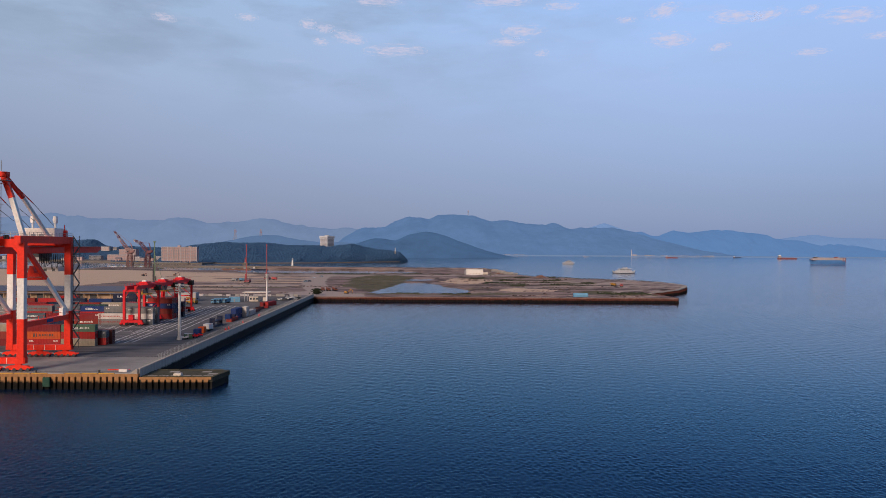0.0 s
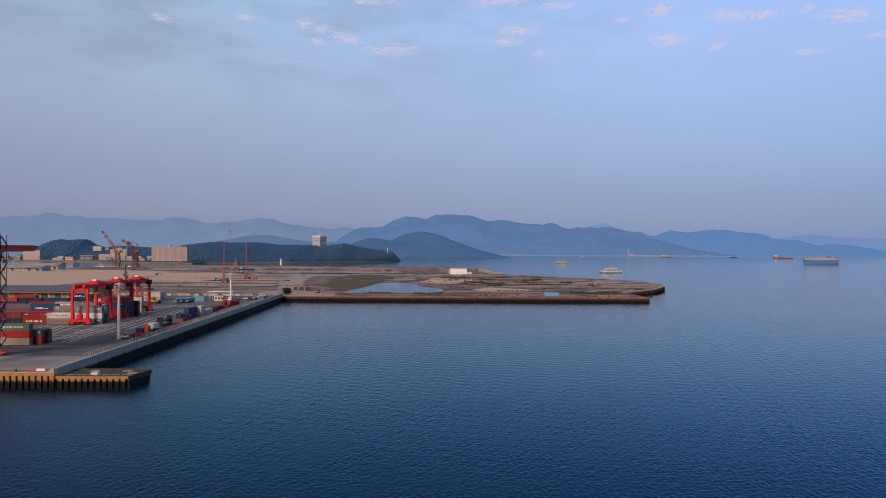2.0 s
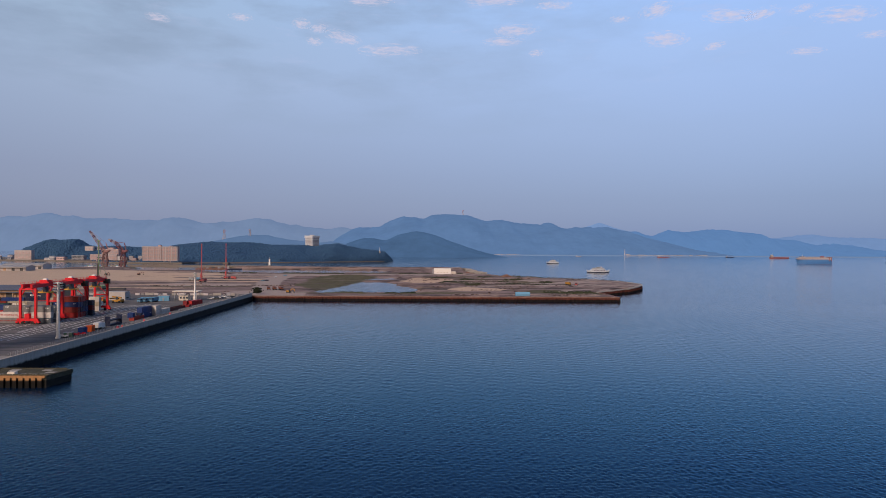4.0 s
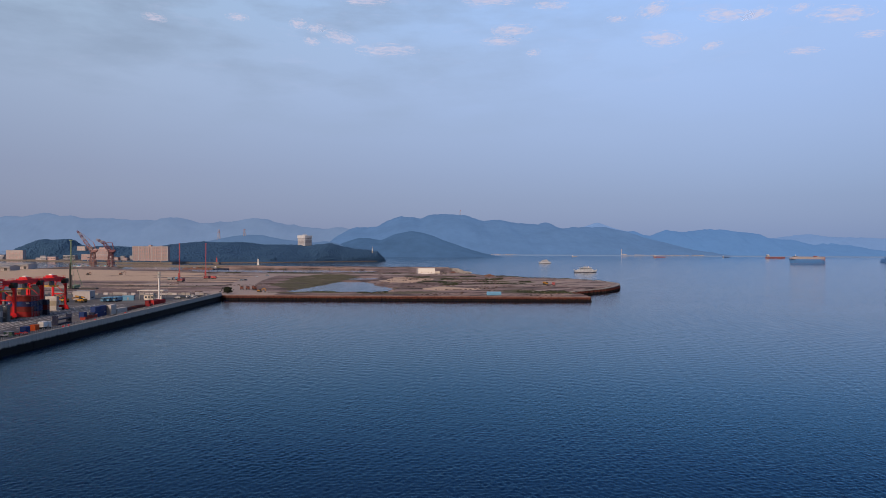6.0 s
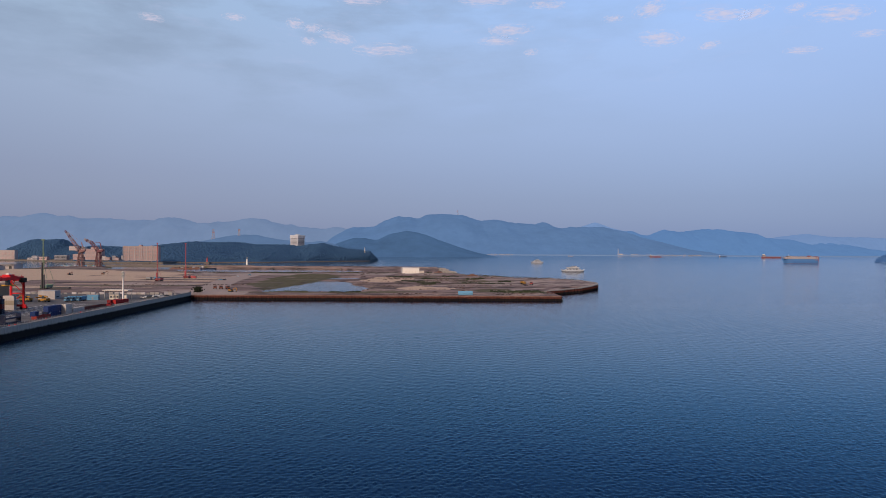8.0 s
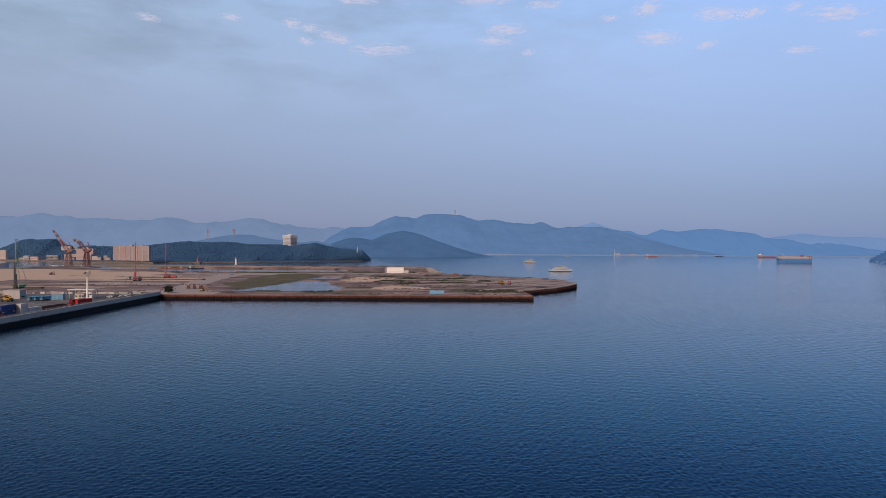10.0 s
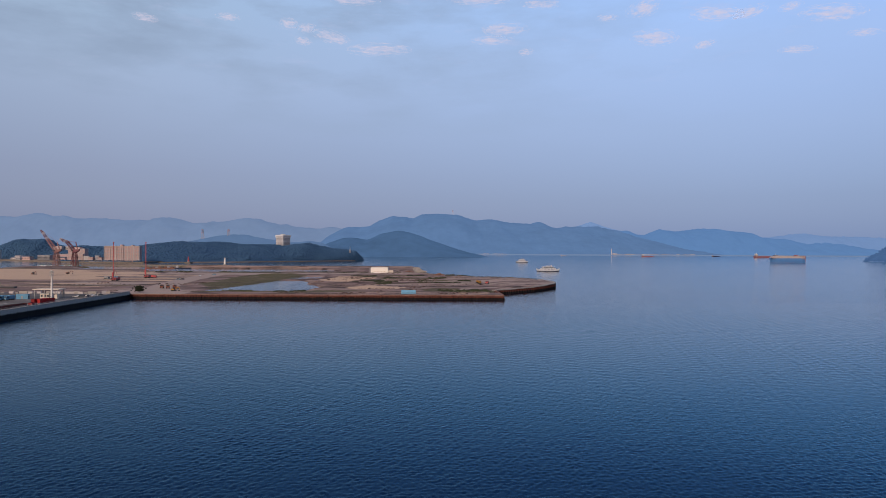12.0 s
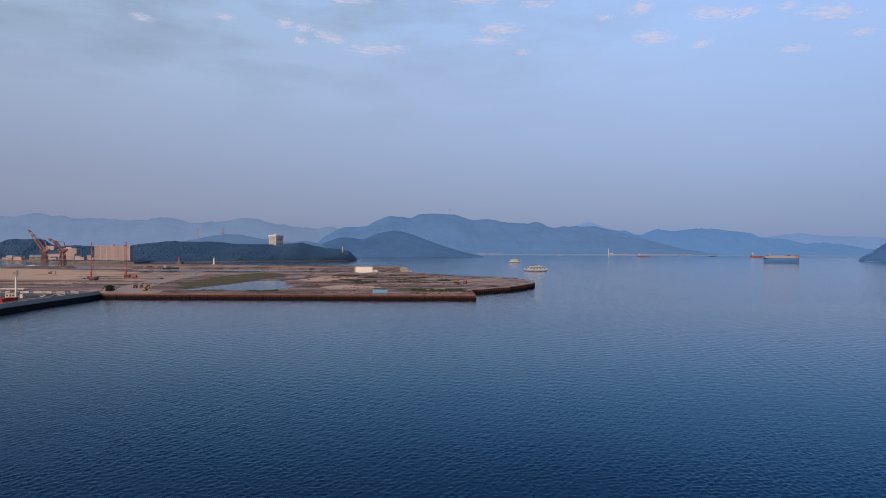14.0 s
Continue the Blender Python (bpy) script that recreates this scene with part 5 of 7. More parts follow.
    # A-frame
    for s in (-1, 1):
        mast = part("mast_leg", Shape().beam((s * w, 0.4, b + 39.4), (s * 6.1, 0.2, b + 50.6), 1.3, 1.3), "white", ob, "white lower part of the A-frame")
        part("mast_top", Shape().beam((s * 6.1, 0.2, b + 50.6), (s * 3.6, 0.0, b + 57.6), 1.35, 1.35), "crane_red", mast)
        back = part("back_leg", Shape().beam((s * w, 15.6, b + 38.2), (s * 6.0, 6.0, b + 51.0), 0.9, 0.9), "white", ob)
        part("back_leg_top", Shape().beam((s * 6.0, 6.0, b + 51.0), (s * 3.8, 0.3, b + 57.4), 0.95, 0.95), "crane_red", back)
        part("stay", Shape().tube((s * 3.6, 0.4, b + 57.5), (s * 4.2, 14.4, b + 50.0), 0.16, 6), "crane_red", ob)
        part("stay_rope", Shape().tube((s * 4.2, 14.4, b + 50.0), (s * 4.3, 38.0, b + 37.0), 0.09, 6), "dark_steel", ob)
        part("stay_rope", Shape().tube((s * 3.2, 4, b + 50), (s * 3.2, 17, b + 44.5), 0.07, 6), "dark_steel", ob)
        part("aerial", Shape().tube((s * 3.2, 0, b + 58.2), (s * 3.2, 0, b + 61.5), 0.08, 6), "steel", ob)
    # railings round the portal's top, and small gear on it
    for y in (-0.85, g + 0.85):
        part("hand_rail", Shape().tube((-w - 0.8, y, b + 40.7), (w + 0.8, y, b + 40.7), 0.05, 6).tube((-w - 0.8, y, b + 40.15), (w + 0.8, y, b + 40.15), 0.04, 6), "steel", ob)
        for i in range(12):
            part("rail_post", Shape().box(-w - 0.8 + i * 1.83, y - 0.04, b + 38.6, -w - 0.72 + i * 1.83, y + 0.04, b + 40.7), "steel", ob)
    for x in (-w - 0.95, w + 0.95):
        part("hand_rail", Shape().tube((x, -2.4, b + 40.7), (x, g + 0.9, b + 40.7), 0.05, 6).tube((x, -2.4, b + 40.15), (x, g + 0.9, b + 40.15), 0.04, 6), "steel", ob)
        for i in range(15):
            part("rail_post", Shape().box(x - 0.04, -2.4 + i * 2.1, b + 39.6, x + 0.04, -2.32 + i * 2.1, b + 40.7), "steel", ob)
    for x, y, h in ((-6.5, 0.2, 1.5), (-2.2, -0.2, 0.9), (4.6, 0.1, 1.2), (w - 1.6, 3.0, 1.0)):
        part("gear_box", Shape().box(x - 0.6, y - 0.4, b + 38.55, x + 0.6, y + 0.4, b + 38.6 + h, 0.08), "dark_steel", ob)
    for x in (-w, w):
        part("gusset", Shape().side([(x - (2.6 if x > 0 else -2.6), b + 36.3), (x, b + 36.3), (x, b + 33.2)] if x > 0 else [(x + 2.6, b + 36.3), (x, b + 33.2), (x, b + 36.3)], -0.6, 0.6), "crane_red", ob)
    part("apex_beam", Shape().box(-5.2, -0.9, b + 56.8, 5.2, 0.9, b + 58.2, 0.1), "crane_red", ob)
    part("apex_platform", Shape().box(-5.4, -1.8, b + 55.6, 5.4, 1.8, b + 55.75), "steel", ob)
    part("apex_sheaves", Shape().tube((-2, 0, b + 59), (2, 0, b + 59), 0.9, 14), "dark_steel", ob)
    ladder = part("ladder", Shape().box(3.3, -1.6, b + 39, 3.4, -1.5, b + 56).box(4.0, -1.6, b + 39, 4.1, -1.5, b + 56), "steel", ob)
    for i in range(17):
        part("landing" if i % 6 == 3 else "rung", Shape().box(3.0 if i % 6 == 3 else 3.4, -2.2 if i % 6 == 3 else -1.6, b + 39.6 + i, 4.6 if i % 6 == 3 else 4.0, -1.0 if i % 6 == 3 else -1.5, b + 39.7 + i), "steel", ladder)
    # trolley, head block and festoon cables
    trolley = part("trolley", Shape().box(-3.2, 20, b + 33.0, 3.2, 27.5, b + 34.2, 0.1).box(-1.2, 28, b + 31.6, 1.2, 30.2, b + 33.6, 0.2), "dark_steel", ob)
    part("head_block", Shape().side([(-3.2, b + 26.6), (3.2, b + 26.6), (3.2, b + 27.6), (1.0, b + 28.0), (0.5, b + 30.2), (-0.5, b + 30.2), (-1.0, b + 28.0), (-3.2, b + 27.6)][::-1], 21, 23.6), "crane_red", trolley)
    part("spreader", Shape().box(-3.4, 20.6, b + 25.6, 3.4, 24.0, b + 26.4, 0.08), "crane_red", trolley)
    for x in (-2.6, 2.6):
        for y in (21.2, 23.4):
            part("hoist_rope", Shape().tube((x, y, b + 27.5), (x, y, b + 33.2), 0.045, 5), "dark_steel", trolley)
    for i in range(17):
        y0, drop = 19 + i * 1.4, 5.6 - 2.6 * abs(math.sin(i * 1.3))
        loop = Shape()
        pts = [Vector((3.7, y0 + 1.35 * u, b + 34.0 - drop * (1 - (2 * u - 1) ** 4))) for u in (0, 0.08, 0.2, 0.35, 0.5, 0.65, 0.8, 0.92, 1)]
        for p, q in zip(pts, pts[1:]):
            loop.tube(p, q, 0.09, 5)
        part("festoon_cable", loop, "rubber", ob)
    # stair tower on the land-side leg
    tower = Shape()
    for xx in (w + 1.3, w + 3.2):
        tower.box(xx - 0.07, g + 0.2, b + 3, xx + 0.07, g + 0.34, b + 40)
    st = part("stair_frame", tower, "dark_steel", ob)
    for i in range(12):
        z0 = b + 3 + i * 3.05
        a, c = (w + 1.3, w + 3.2) if i % 2 == 0 else (w + 3.2, w + 1.3)
        part("stair_flight", Shape().beam((a, g + 0.5, z0), (c, g + 0.5, z0 + 3.0), 0.7, 0.14), "dark_steel", st)
        part("stair_landing", Shape().box(w + 1.2, g - 0.1, z0 + 2.98, w + 3.3, g + 1.2, z0 + 3.06), "steel", st)
    part("red_light_mast", Shape().tube((w - 2, g + 1, b + 39), (w - 2, g + 1, b + 43.5), 0.14, 6).box(w - 2.7, g + 0.4, b + 39.4, w - 1.3, g + 1.8, b + 41.8, 0.1), "crane_red", ob)


quay_crane(pose(-122.7, 202.0, QUAY + 0.02))


def crane_rails():
    ob = thing("crane_rails", "two worn steel crane rails set in the apron", "rail", kind="structure")
    for y in (202.0, 228.4):
        for dy in (-0.5, 0.5):
            part("rail", Shape().box(-420, y + dy * 0.1 - 0.08, QUAY + 0.0, EDGE - 6, y + dy * 0.1 + 0.08, QUAY + 0.07), "dark_steel", ob)


crane_rails()


def yard_crane(m):
    """A rubber-tyred gantry: legs 6.6 m apart along x, span 22.8 m along y."""
    ob = thing("yard_crane", "red rubber-tyred gantry crane straddling container stacks", "crane", "yard cranes", m)
    s, wb, top = 22.8, 3.45, 16.6
    for y in (0, s):
        part("sill_beam", Shape().box(-wb - 1.4, y - 0.55, 1.5, wb + 1.4, y + 0.55, 2.7, 0.06), "rtg_red", ob)
        part("top_tie", Shape().box(-wb - 0.4, y - 0.45, top - 0.9, wb + 0.4, y + 0.45, top, 0.05), "rtg_red", ob)
        for x in (-wb, wb):
            part("leg", Shape().box(x - 0.52, y - 0.5, 2.6, x + 0.52, y + 0.5, top - 0.8, 0.06), "rtg_red", ob)
            part("knee_brace", Shape().beam((x * 0.98, y, top - 4.2), (x * 0.42, y, top - 0.8), 0.34, 0.34), "rtg_red", ob)
            bog = part("bogie", Shape().side([(x - 2.2, 0.9), (x - 0.6, 1.6), (x + 0.6, 1.6), (x + 2.2, 0.9), (x + 1.8, 0.55), (x - 1.8, 0.55)][::-1], y - 0.4, y + 0.4), "rtg_red", ob)
            for wx in (-1.2, 1.2):
                part("tyre", Shape().tube((x + wx, y - 0.42, 0.75), (x + wx, y + 0.42, 0.75), 0.75, 14), "rubber", bog)
    part("cross_brace", Shape().beam((-wb, s, 3), (wb, s, 9), 0.3, 0.3), "rtg_red", ob)
    part("cross_brace", Shape().beam((wb, s, 9), (-wb, s, 15), 0.3, 0.3), "rtg_red", ob)
    part("tie_beam", Shape().box(-wb, s - 0.25, 8.6, wb, s + 0.25, 9.2, 0.04), "rtg_red", ob)
    for x in (-2.1, 2.1):
        part("girder", Shape().box(x - 0.5, -1.2, top, x + 0.5, s + 1.6, top + 1.7, 0.06), "rtg_red", ob)
        part("walk_rail", Shape().tube((x * 1.4, -1, top + 2.5), (x * 1.4, s + 1.2, top + 2.5), 0.05, 5), "rtg_red", ob)
        for i in range(8):
            part("rail_post", Shape().box(x * 1.4 - 0.05, -0.9 + 3.2 * i, top + 1.4, x * 1.4 + 0.05, -0.8 + 3.2 * i, top + 2.5), "rtg_red", ob)
    trolley = part("trolley", Shape().box(-2.9, 11.5, top + 1.5, 2.9, 18.0, top + 2.2, 0.06).box(-1.9, 12.2, top + 2.2, 1.9, 17.0, top + 3.0, 0.1), "rtg_red", ob)
    part("hoist_housing", Shape().box(-0.9, 13.4, top + 3.0, 0.9, 15.2, top + 3.7, 0.15), "white", trolley)
    part("cab", Shape().box(1.2, 9.6, top - 2.3, 3.0, 11.6, top + 0.2, 0.12), "glass", trolley, "glazed operator cab")
    for x in (-1.6, 1.6):
        for y in (13.2, 16.4):
            part("hoist_rope", Shape().tube((x, y, top - 2.4), (x, y, top + 1.6), 0.05, 5), "dark_steel", trolley)
    part("spreader", Shape().box(-3.0, 13.0, top - 3.2, 3.0, 16.6, top - 2.5, 0.1).box(-1.2, 13.6, top - 2.5, 1.2, 16.0, top - 1.7, 0.1), "yellow", trolley, "yellow container spreader")
    part("power_unit", Shape().box(1.7, s - 1.7, top - 1.6, 4.4, s + 1.5, top + 0.9, 0.15), "rubber", ob, "black cable drum housing")
    part("ladder", Shape().box(-wb - 0.75, s - 0.3, 2, -wb - 0.65, s - 0.2, top).box(-wb - 0.75, s + 0.2, 2, -wb - 0.65, s + 0.3, top), "steel", ob)
    part("control_box", Shape().box(-1.2, -0.9, 2.7, 1.0, 0.9, 4.9, 0.08), "rtg_red", ob)
    part("engine_room", Shape().box(-2.7, s - 1.3, 2.7, 0.2, s + 1.3, 5.2, 0.1), "cream", ob, "cream engine room on the sill beam")
    for y in (0, s):
        for x in (-wb - 1.3, wb + 1.3):
            part("buffer_arm", Shape().box(x - 0.5, y - 0.75, 0.7, x + 0.5, y + 0.75, 1.5, 0.08), "rtg_red", ob)
        part("cable_pipe", Shape().tube((wb + 0.62, y - 0.3, 2.6), (wb + 0.62, y - 0.3, top - 0.9), 0.07, 6), "dark_steel", ob)
        part("sill_rail", Shape().tube((-wb - 1.3, y - 0.62, 3.7), (wb + 1.3, y - 0.62, 3.7), 0.05, 5), "rtg_red", ob)
    for i in range(9):
        part("ladder_hoop", Shape().box(-wb - 1.15, s - 0.35, 3.4 + i * 1.4, -wb - 0.62, s + 0.35, 3.5 + i * 1.4), "rtg_red", ob)
    return ob


first = yard_crane(pose(-130.0, 317.4, QUAY + 0.02))
copy_thing(first, pose(-130.2, 341.2, QUAY + 0.02))
copy_thing(first, pose(-129.6, 364.6, QUAY + 0.02))


def light_mast(m, high, reach=1.5):
    ob = thing("floodlight_mast", "tall white floodlight mast with stacked lamps on the yard", "street lamp", "floodlight masts", m)
    part("base", Shape().tube((0, 0, 0), (0, 0, 0.5), 1.0, 16).tube((0, 0, 0.5), (0, 0, 1.6), 0.74, 16), "white", ob)
    part("pole", Shape().tube((0, 0, 0.5), (0, 0, high), 0.60, 16, 0.44), "white", ob)
    head = part("head_frame", Shape().tube((0, 0, high), (0, 0, high + 0.5), 0.4, 12).tube((0, 0, high + 0.2), (0, 0, high + 0.3), 0.9, 16), "white", ob)
    for k in range(4):
        z = high - 3.2 + k * 0.98
        part("lamp_ring", Shape().tube((0, 0, z - 0.05), (0, 0, z + 0.05), reach, 18), "white", head)
        for i in range(10):
            a = i * math.pi / 5 + 0.3 * k
            cx, cy = reach * math.cos(a), reach * math.sin(a)
            part("floodlight", Shape().box(cx - 0.24, cy - 0.24, z + 0.05, cx + 0.24, cy + 0.24, z + 0.42, 0.08), "lamp_grey", head)
    return ob


light_mast(pose(-91.9, 270.6, QUAY), 21.6)
light_mast(pose(-97.4, 446.5, QUAY), 18.6, 1.0)


def switch_cabin(m, col, w, d, h, label):
    ob = thing("equipment_cabin", label, "cabin", "", m)
    part("body", Shape().box(-w / 2, -d / 2, 0.0, w / 2, d / 2, h, 0.06), col, ob)
    part("roof", Shape().box(-w / 2 - 0.15, -d / 2 - 0.15, h, w / 2 + 0.15, d / 2 + 0.15, h + 0.14, 0.04), "roof_pale", ob)
    part("door", Shape().box(-0.45, -d / 2 - 0.04, 0.2, 0.45, -d / 2 + 0.02, 2.1), "steel", ob)
    part("window", Shape().box(w / 2 - 0.02, -d / 4, 1.0, w / 2 + 0.04, d / 4, 1.8), "glass", ob)
    return ob


switch_cabin(pose(-89.6, 274.2, QUAY, 0, 0, 8), "box_green", 3.0, 1.8, 1.9, "small pale green equipment cabin beside a floodlight mast")


def truck(m, cab, load, label, name="truck", length=7.5):
    """A lorry along y, its cab at -y."""
    ob = thing(name, label, "truck", "", m)
    part("chassis", Shape().box(-0.5, -length / 2, 0.7, 0.5, length / 2, 1.0, 0.03), "dark_steel", ob)
    c = part("cab", Shape().end([(-length / 2, 0.6), (-length / 2 + 2.1, 0.6), (-length / 2 + 2.1, 2.9), (-length / 2 + 0.5, 2.95), (-length / 2 + 0.05, 1.8)], -1.2, 1.2), cab, ob)
    part("windscreen", Shape().box(-1.05, -length / 2 + 0.06, 1.75, 1.05, -length / 2 + 0.26, 2.6), "glass", c)
    part("side_window", Shape().box(1.19, -length / 2 + 0.6, 1.75, 1.23, -length / 2 + 1.6, 2.5), "glass", c)
    part("load_bed", Shape().box(-1.22, -length / 2 + 2.4, 1.0, 1.22, length / 2, 3.2, 0.08), load, ob)
    for y in (-length / 2 + 1.1, length / 2 - 2.4, length / 2 - 1.1):
        for x in (-1.0, 1.0):
            part("wheel", Shape().tube((x - 0.17, y, 0.5), (x + 0.17, y, 0.5), 0.5, 14), "rubber", ob)
    return ob


truck(pose(-89.7, 299.8, QUAY, 0, 0, 180), "white", "white", "white box lorry parked beside the parapet", length=6.4)
def hand_cart(m, colour, label):
    """A low four-wheeled yard trailer with a lipped bed and a tow bar."""
    ob = thing("yard_trailer", label, "trailer", "", m)
    part("bed", Shape().box(-0.9, -1.7, 0.55, 0.9, 1.7, 0.72, 0.03), colour, ob)
    for x in (-0.88, 0.88):
        part("side_board", Shape().box(x - 0.04, -1.7, 0.72, x + 0.04, 1.7, 1.05), colour, ob)
        for y in (-1.2, 1.2):
            part("wheel", Shape().tube((x - 0.1, y, 0.3), (x + 0.1, y, 0.3), 0.3, 12), "rubber", ob)
    part("tow_bar", Shape().beam((0, -1.7, 0.6), (0, -2.7, 0.4), 0.08, 0.08), "dark_steel", ob)


hand_cart(pose(-88.6, 276.6, QUAY, 0, 0, 60), "rtg_red", "low red yard trailer beside the floodlight mast")
hand_cart(pose(-87.6, 280.6, QUAY, 0, 0, 50), "rtg_red", "low red yard trailer beside the parapet fence")
hand_cart(pose(-91.0, 272.4, QUAY, 0, 0, 80), "white", "low white yard trailer at the mast's foot")
for i, (x, y) in enumerate(((-128.6, 441.5), (-125.9, 443.0), (-123.0, 445.0))):
    truck(pose(x, y, QUAY, 0, 0, 4 * i - 30), "truck_blue", "tarp_blue", "light blue tractor lorry parked in the yard", length=6.4)
switch_cabin(pose(-120.4, 455.0, QUAY, 0, 0, 10), "tarp_blue", 7.0, 3.0, 3.4, "light blue site cabin on the yard")


def car(m, colour, label):
    ob = thing("parked_car", label, "car", "parked cars", m)
    part("body", Shape().end([(-2.1, 0.3), (2.1, 0.3), (2.1, 0.85), (1.3, 0.95), (0.7, 1.42), (-1.2, 1.42), (-2.0, 0.95), (-2.15, 0.7)], -0.85, 0.85), colour, ob)
    part("windows", Shape().end([(-1.75, 0.95), (1.1, 0.95), (0.62, 1.37), (-1.15, 1.37)], -0.87, 0.87), "glass", ob)
    for y in (-1.35, 1.35):
        for x in (-0.75, 0.75):
            part("wheel", Shape().tube((x - 0.12, y, 0.32), (x + 0.12, y, 0.32), 0.32, 12), "rubber", ob)


for i in range(9):
    car(pose(-94.5 + 1.1 * (i % 2) + 2.6 * (i // 2), 472 + 6.2 * (i % 3) + random.uniform(-1, 1), QUAY, 0, 0, 80 + 7 * i), ("white", "box_navy", "ship_white", "dark_steel", "white")[i % 5],
        "small parked car on the terminal yard")


def reach_stacker(m, colour, label):
    ob = thing("reach_stacker", label, "forklift", "", m)
    part("body", Shape().end([(-3.4, 0.9), (3.2, 0.9), (3.2, 1.9), (0.5, 2.1), (-3.4, 2.4)], -1.5, 1.5), colour, ob)
    part("cab", Shape().box(-0.8, -0.6, 2.1, 0.8, 1.2, 3.9, 0.12), "glass", ob)
    part("boom", Shape().beam((0, -2.8, 3.2), (0, 4.4, 3.9), 0.7, 0.8), colour, ob)
    part("spreader", Shape().box(-2.4, 4.0, 2.4, 2.4, 4.9, 3.1, 0.06), colour, ob)
    for y in (-2.3, 2.3):
        for x in (-1.5, 1.5):
            part("wheel", Shape().tube((x - 0.35, y, 0.8), (x + 0.35, y, 0.8), 0.8, 14), "rubber", ob)


reach_stacker(pose(-142.5, 437.5, QUAY, 0, 0, 70), "dull_yellow", "yellow container handler parked on the yard")
reach_stacker(pose(-154.0, 438.0, QUAY, 0, 0, 80), "dull_yellow", "dusty orange container handler parked on the yard")
reach_stacker(pose(-176.0, 425.0, QUAY, 0, 0, 20), "dark_steel", "dark container handler behind the stacks")


def warehouse(m, length, deep, eaves, ridge, wall, roof, doors, label, name="warehouse"):
    """A long shed along x, its front at y = 0."""
    ob = thing(name, label, "warehouse", "", m)
    part("wall", Shape().end([(0, 0), (deep, 0), (deep, eaves), (deep / 2, ridge - 0.2), (0, eaves)], -length / 2, length / 2), wall, ob)
    for a, b in (((-1.2, eaves - 0.2), (deep / 2, ridge)), ((deep + 1.2, eaves - 0.2), (deep / 2, ridge))):
        out = [a, b, (b[0], b[1] + 0.25), (a[0], a[1] + 0.25)]
        r = part("roof", Shape().end(out if a[0] < b[0] else out[::-1], -length / 2 - 0.8, length / 2 + 0.8), roof, ob)
        n = int(length / 2.4)
        for i in range(n):
            x = -length / 2 + (i + 0.5) * length / n
            up = 0.3
            part("roof_seam", Shape().beam((x, a[0], a[1] + up), (x, b[0], b[1] + up), 0.14, 0.16), roof, r)
    part("canopy", Shape().box(-length / 2, -2.6, eaves - 1.6, length / 2, 0, eaves - 1.3, 0.04), roof, ob)
    for i in range(doors):
        x = -length / 2 + (i + 0.5) * length / doors
        part("shutter_door", Shape().box(x - 2.2, -0.08, 0.05, x + 2.2, 0.1, 4.0), "dark_steel" if i % 3 else "wall_tan", ob)
        part("pillar", Shape().box(x + 3.4, -2.4, 0, x + 3.9, -1.9, eaves - 1.6, 0.03), wall, ob)
    return ob


warehouse(pose(-255, 462, QUAY), 122, 26, 6.3, 8.6, "wall_tan", "roof_blue", 14, "long tan warehouse with blue-grey sheet roof and shutter doors")
warehouse(pose(-420, 462, QUAY), 180, 26, 6.3, 8.6, "wall_tan", "roof_blue", 14, "long tan warehouse with blue-grey sheet roof and shutter doors")
switch_cabin(pose(-152.5, 462, QUAY), "plaster_white", 11, 7, 5.6, "pale two-storey site office on the yard")


def gatehouse():
    ob = thing("gatehouse", "small cream gatehouse under a broad flat white canopy", "building", "", pose(-107.5, 462, QUAY))
    part("canopy", Shape().box(-8.6, -4, 5.9, 8.4, 5, 6.4, 0.06), "cream", ob)
    for x in (-7.4, -1, 7.2):
        for y in (-3.2, 4.2):
            part("canopy_post", Shape().box(x - 0.15, y - 0.15, 0, x + 0.15, y + 0.15, 5.9), "steel", ob)
    b = part("booth", Shape().box(-4.6, -2.4, 0, 1.4, 2.2, 3.3, 0.05), "cream", ob)
    part("booth_roof", Shape().box(-4.9, -2.7, 3.3, 1.7, 2.5, 3.5), "roof_pale", b)
    for x in (-4.0, -1.9, 0.1):
        part("window", Shape().box(x, -2.46, 1.2, x + 1.2, -2.38, 2.4), "glass", b)
    part("barrier", Shape().beam((2.2, -3, 1.0), (7.4, -3, 1.1), 0.1, 0.12), "white", ob)
    part("side_booth", Shape().box(4.2, -1.2, 0, 6.2, 1.0, 2.6, 0.05), "cream", ob)


gatehouse()


def hoarding():
    """White site panels that close off the yard from the reclaimed land."""
    ob = thing("site_hoarding", "row of pale concrete barrier blocks and site panels", "fence", kind="structure")
    random.seed(9)
    meshes = [Shape().box(-a / 2, -0.5, 0, a / 2, 0.5, h, 0.05).mesh("panel", M[mt]) for a, h, mt in ((3.0, 1.7, "concrete"), (2.2, 1.1, "apron"), (2.9, 2.1, "plaster_grey"), (1.5, 0.8, "apron"), (3.2, 1.5, "plaster_white"))]
    x = -215.0
    while x < -84:
        if random.random() < 0.88:
            p = new("panel", random.choice(meshes))
            p.parent, p.location = ob, (x, 507.5 + random.uniform(-0.5, 0.5), QUAY)
        x += 3.3


hoarding()


def edge_fence():
    ob = thing("yard_fence", "light steel fence with thin posts along the parapet", "fence", kind="structure")
    post = Shape().box(-0.04, -0.04, 0, 0.04, 0.04, 1.9).mesh("post", M["steel"])
    y = 222.0
    while y < 470:
        p = new("post", post)
        p.parent, p.location = ob, (EDGE - 4.0, y, QUAY)
        y += 1.3
    for z in (0.3, 0.9, 1.4, 1.85):
        part("rail", Shape().tube((EDGE - 4, 222, QUAY + z), (EDGE - 4, 470, QUAY + z), 0.025, 5), "steel", ob)


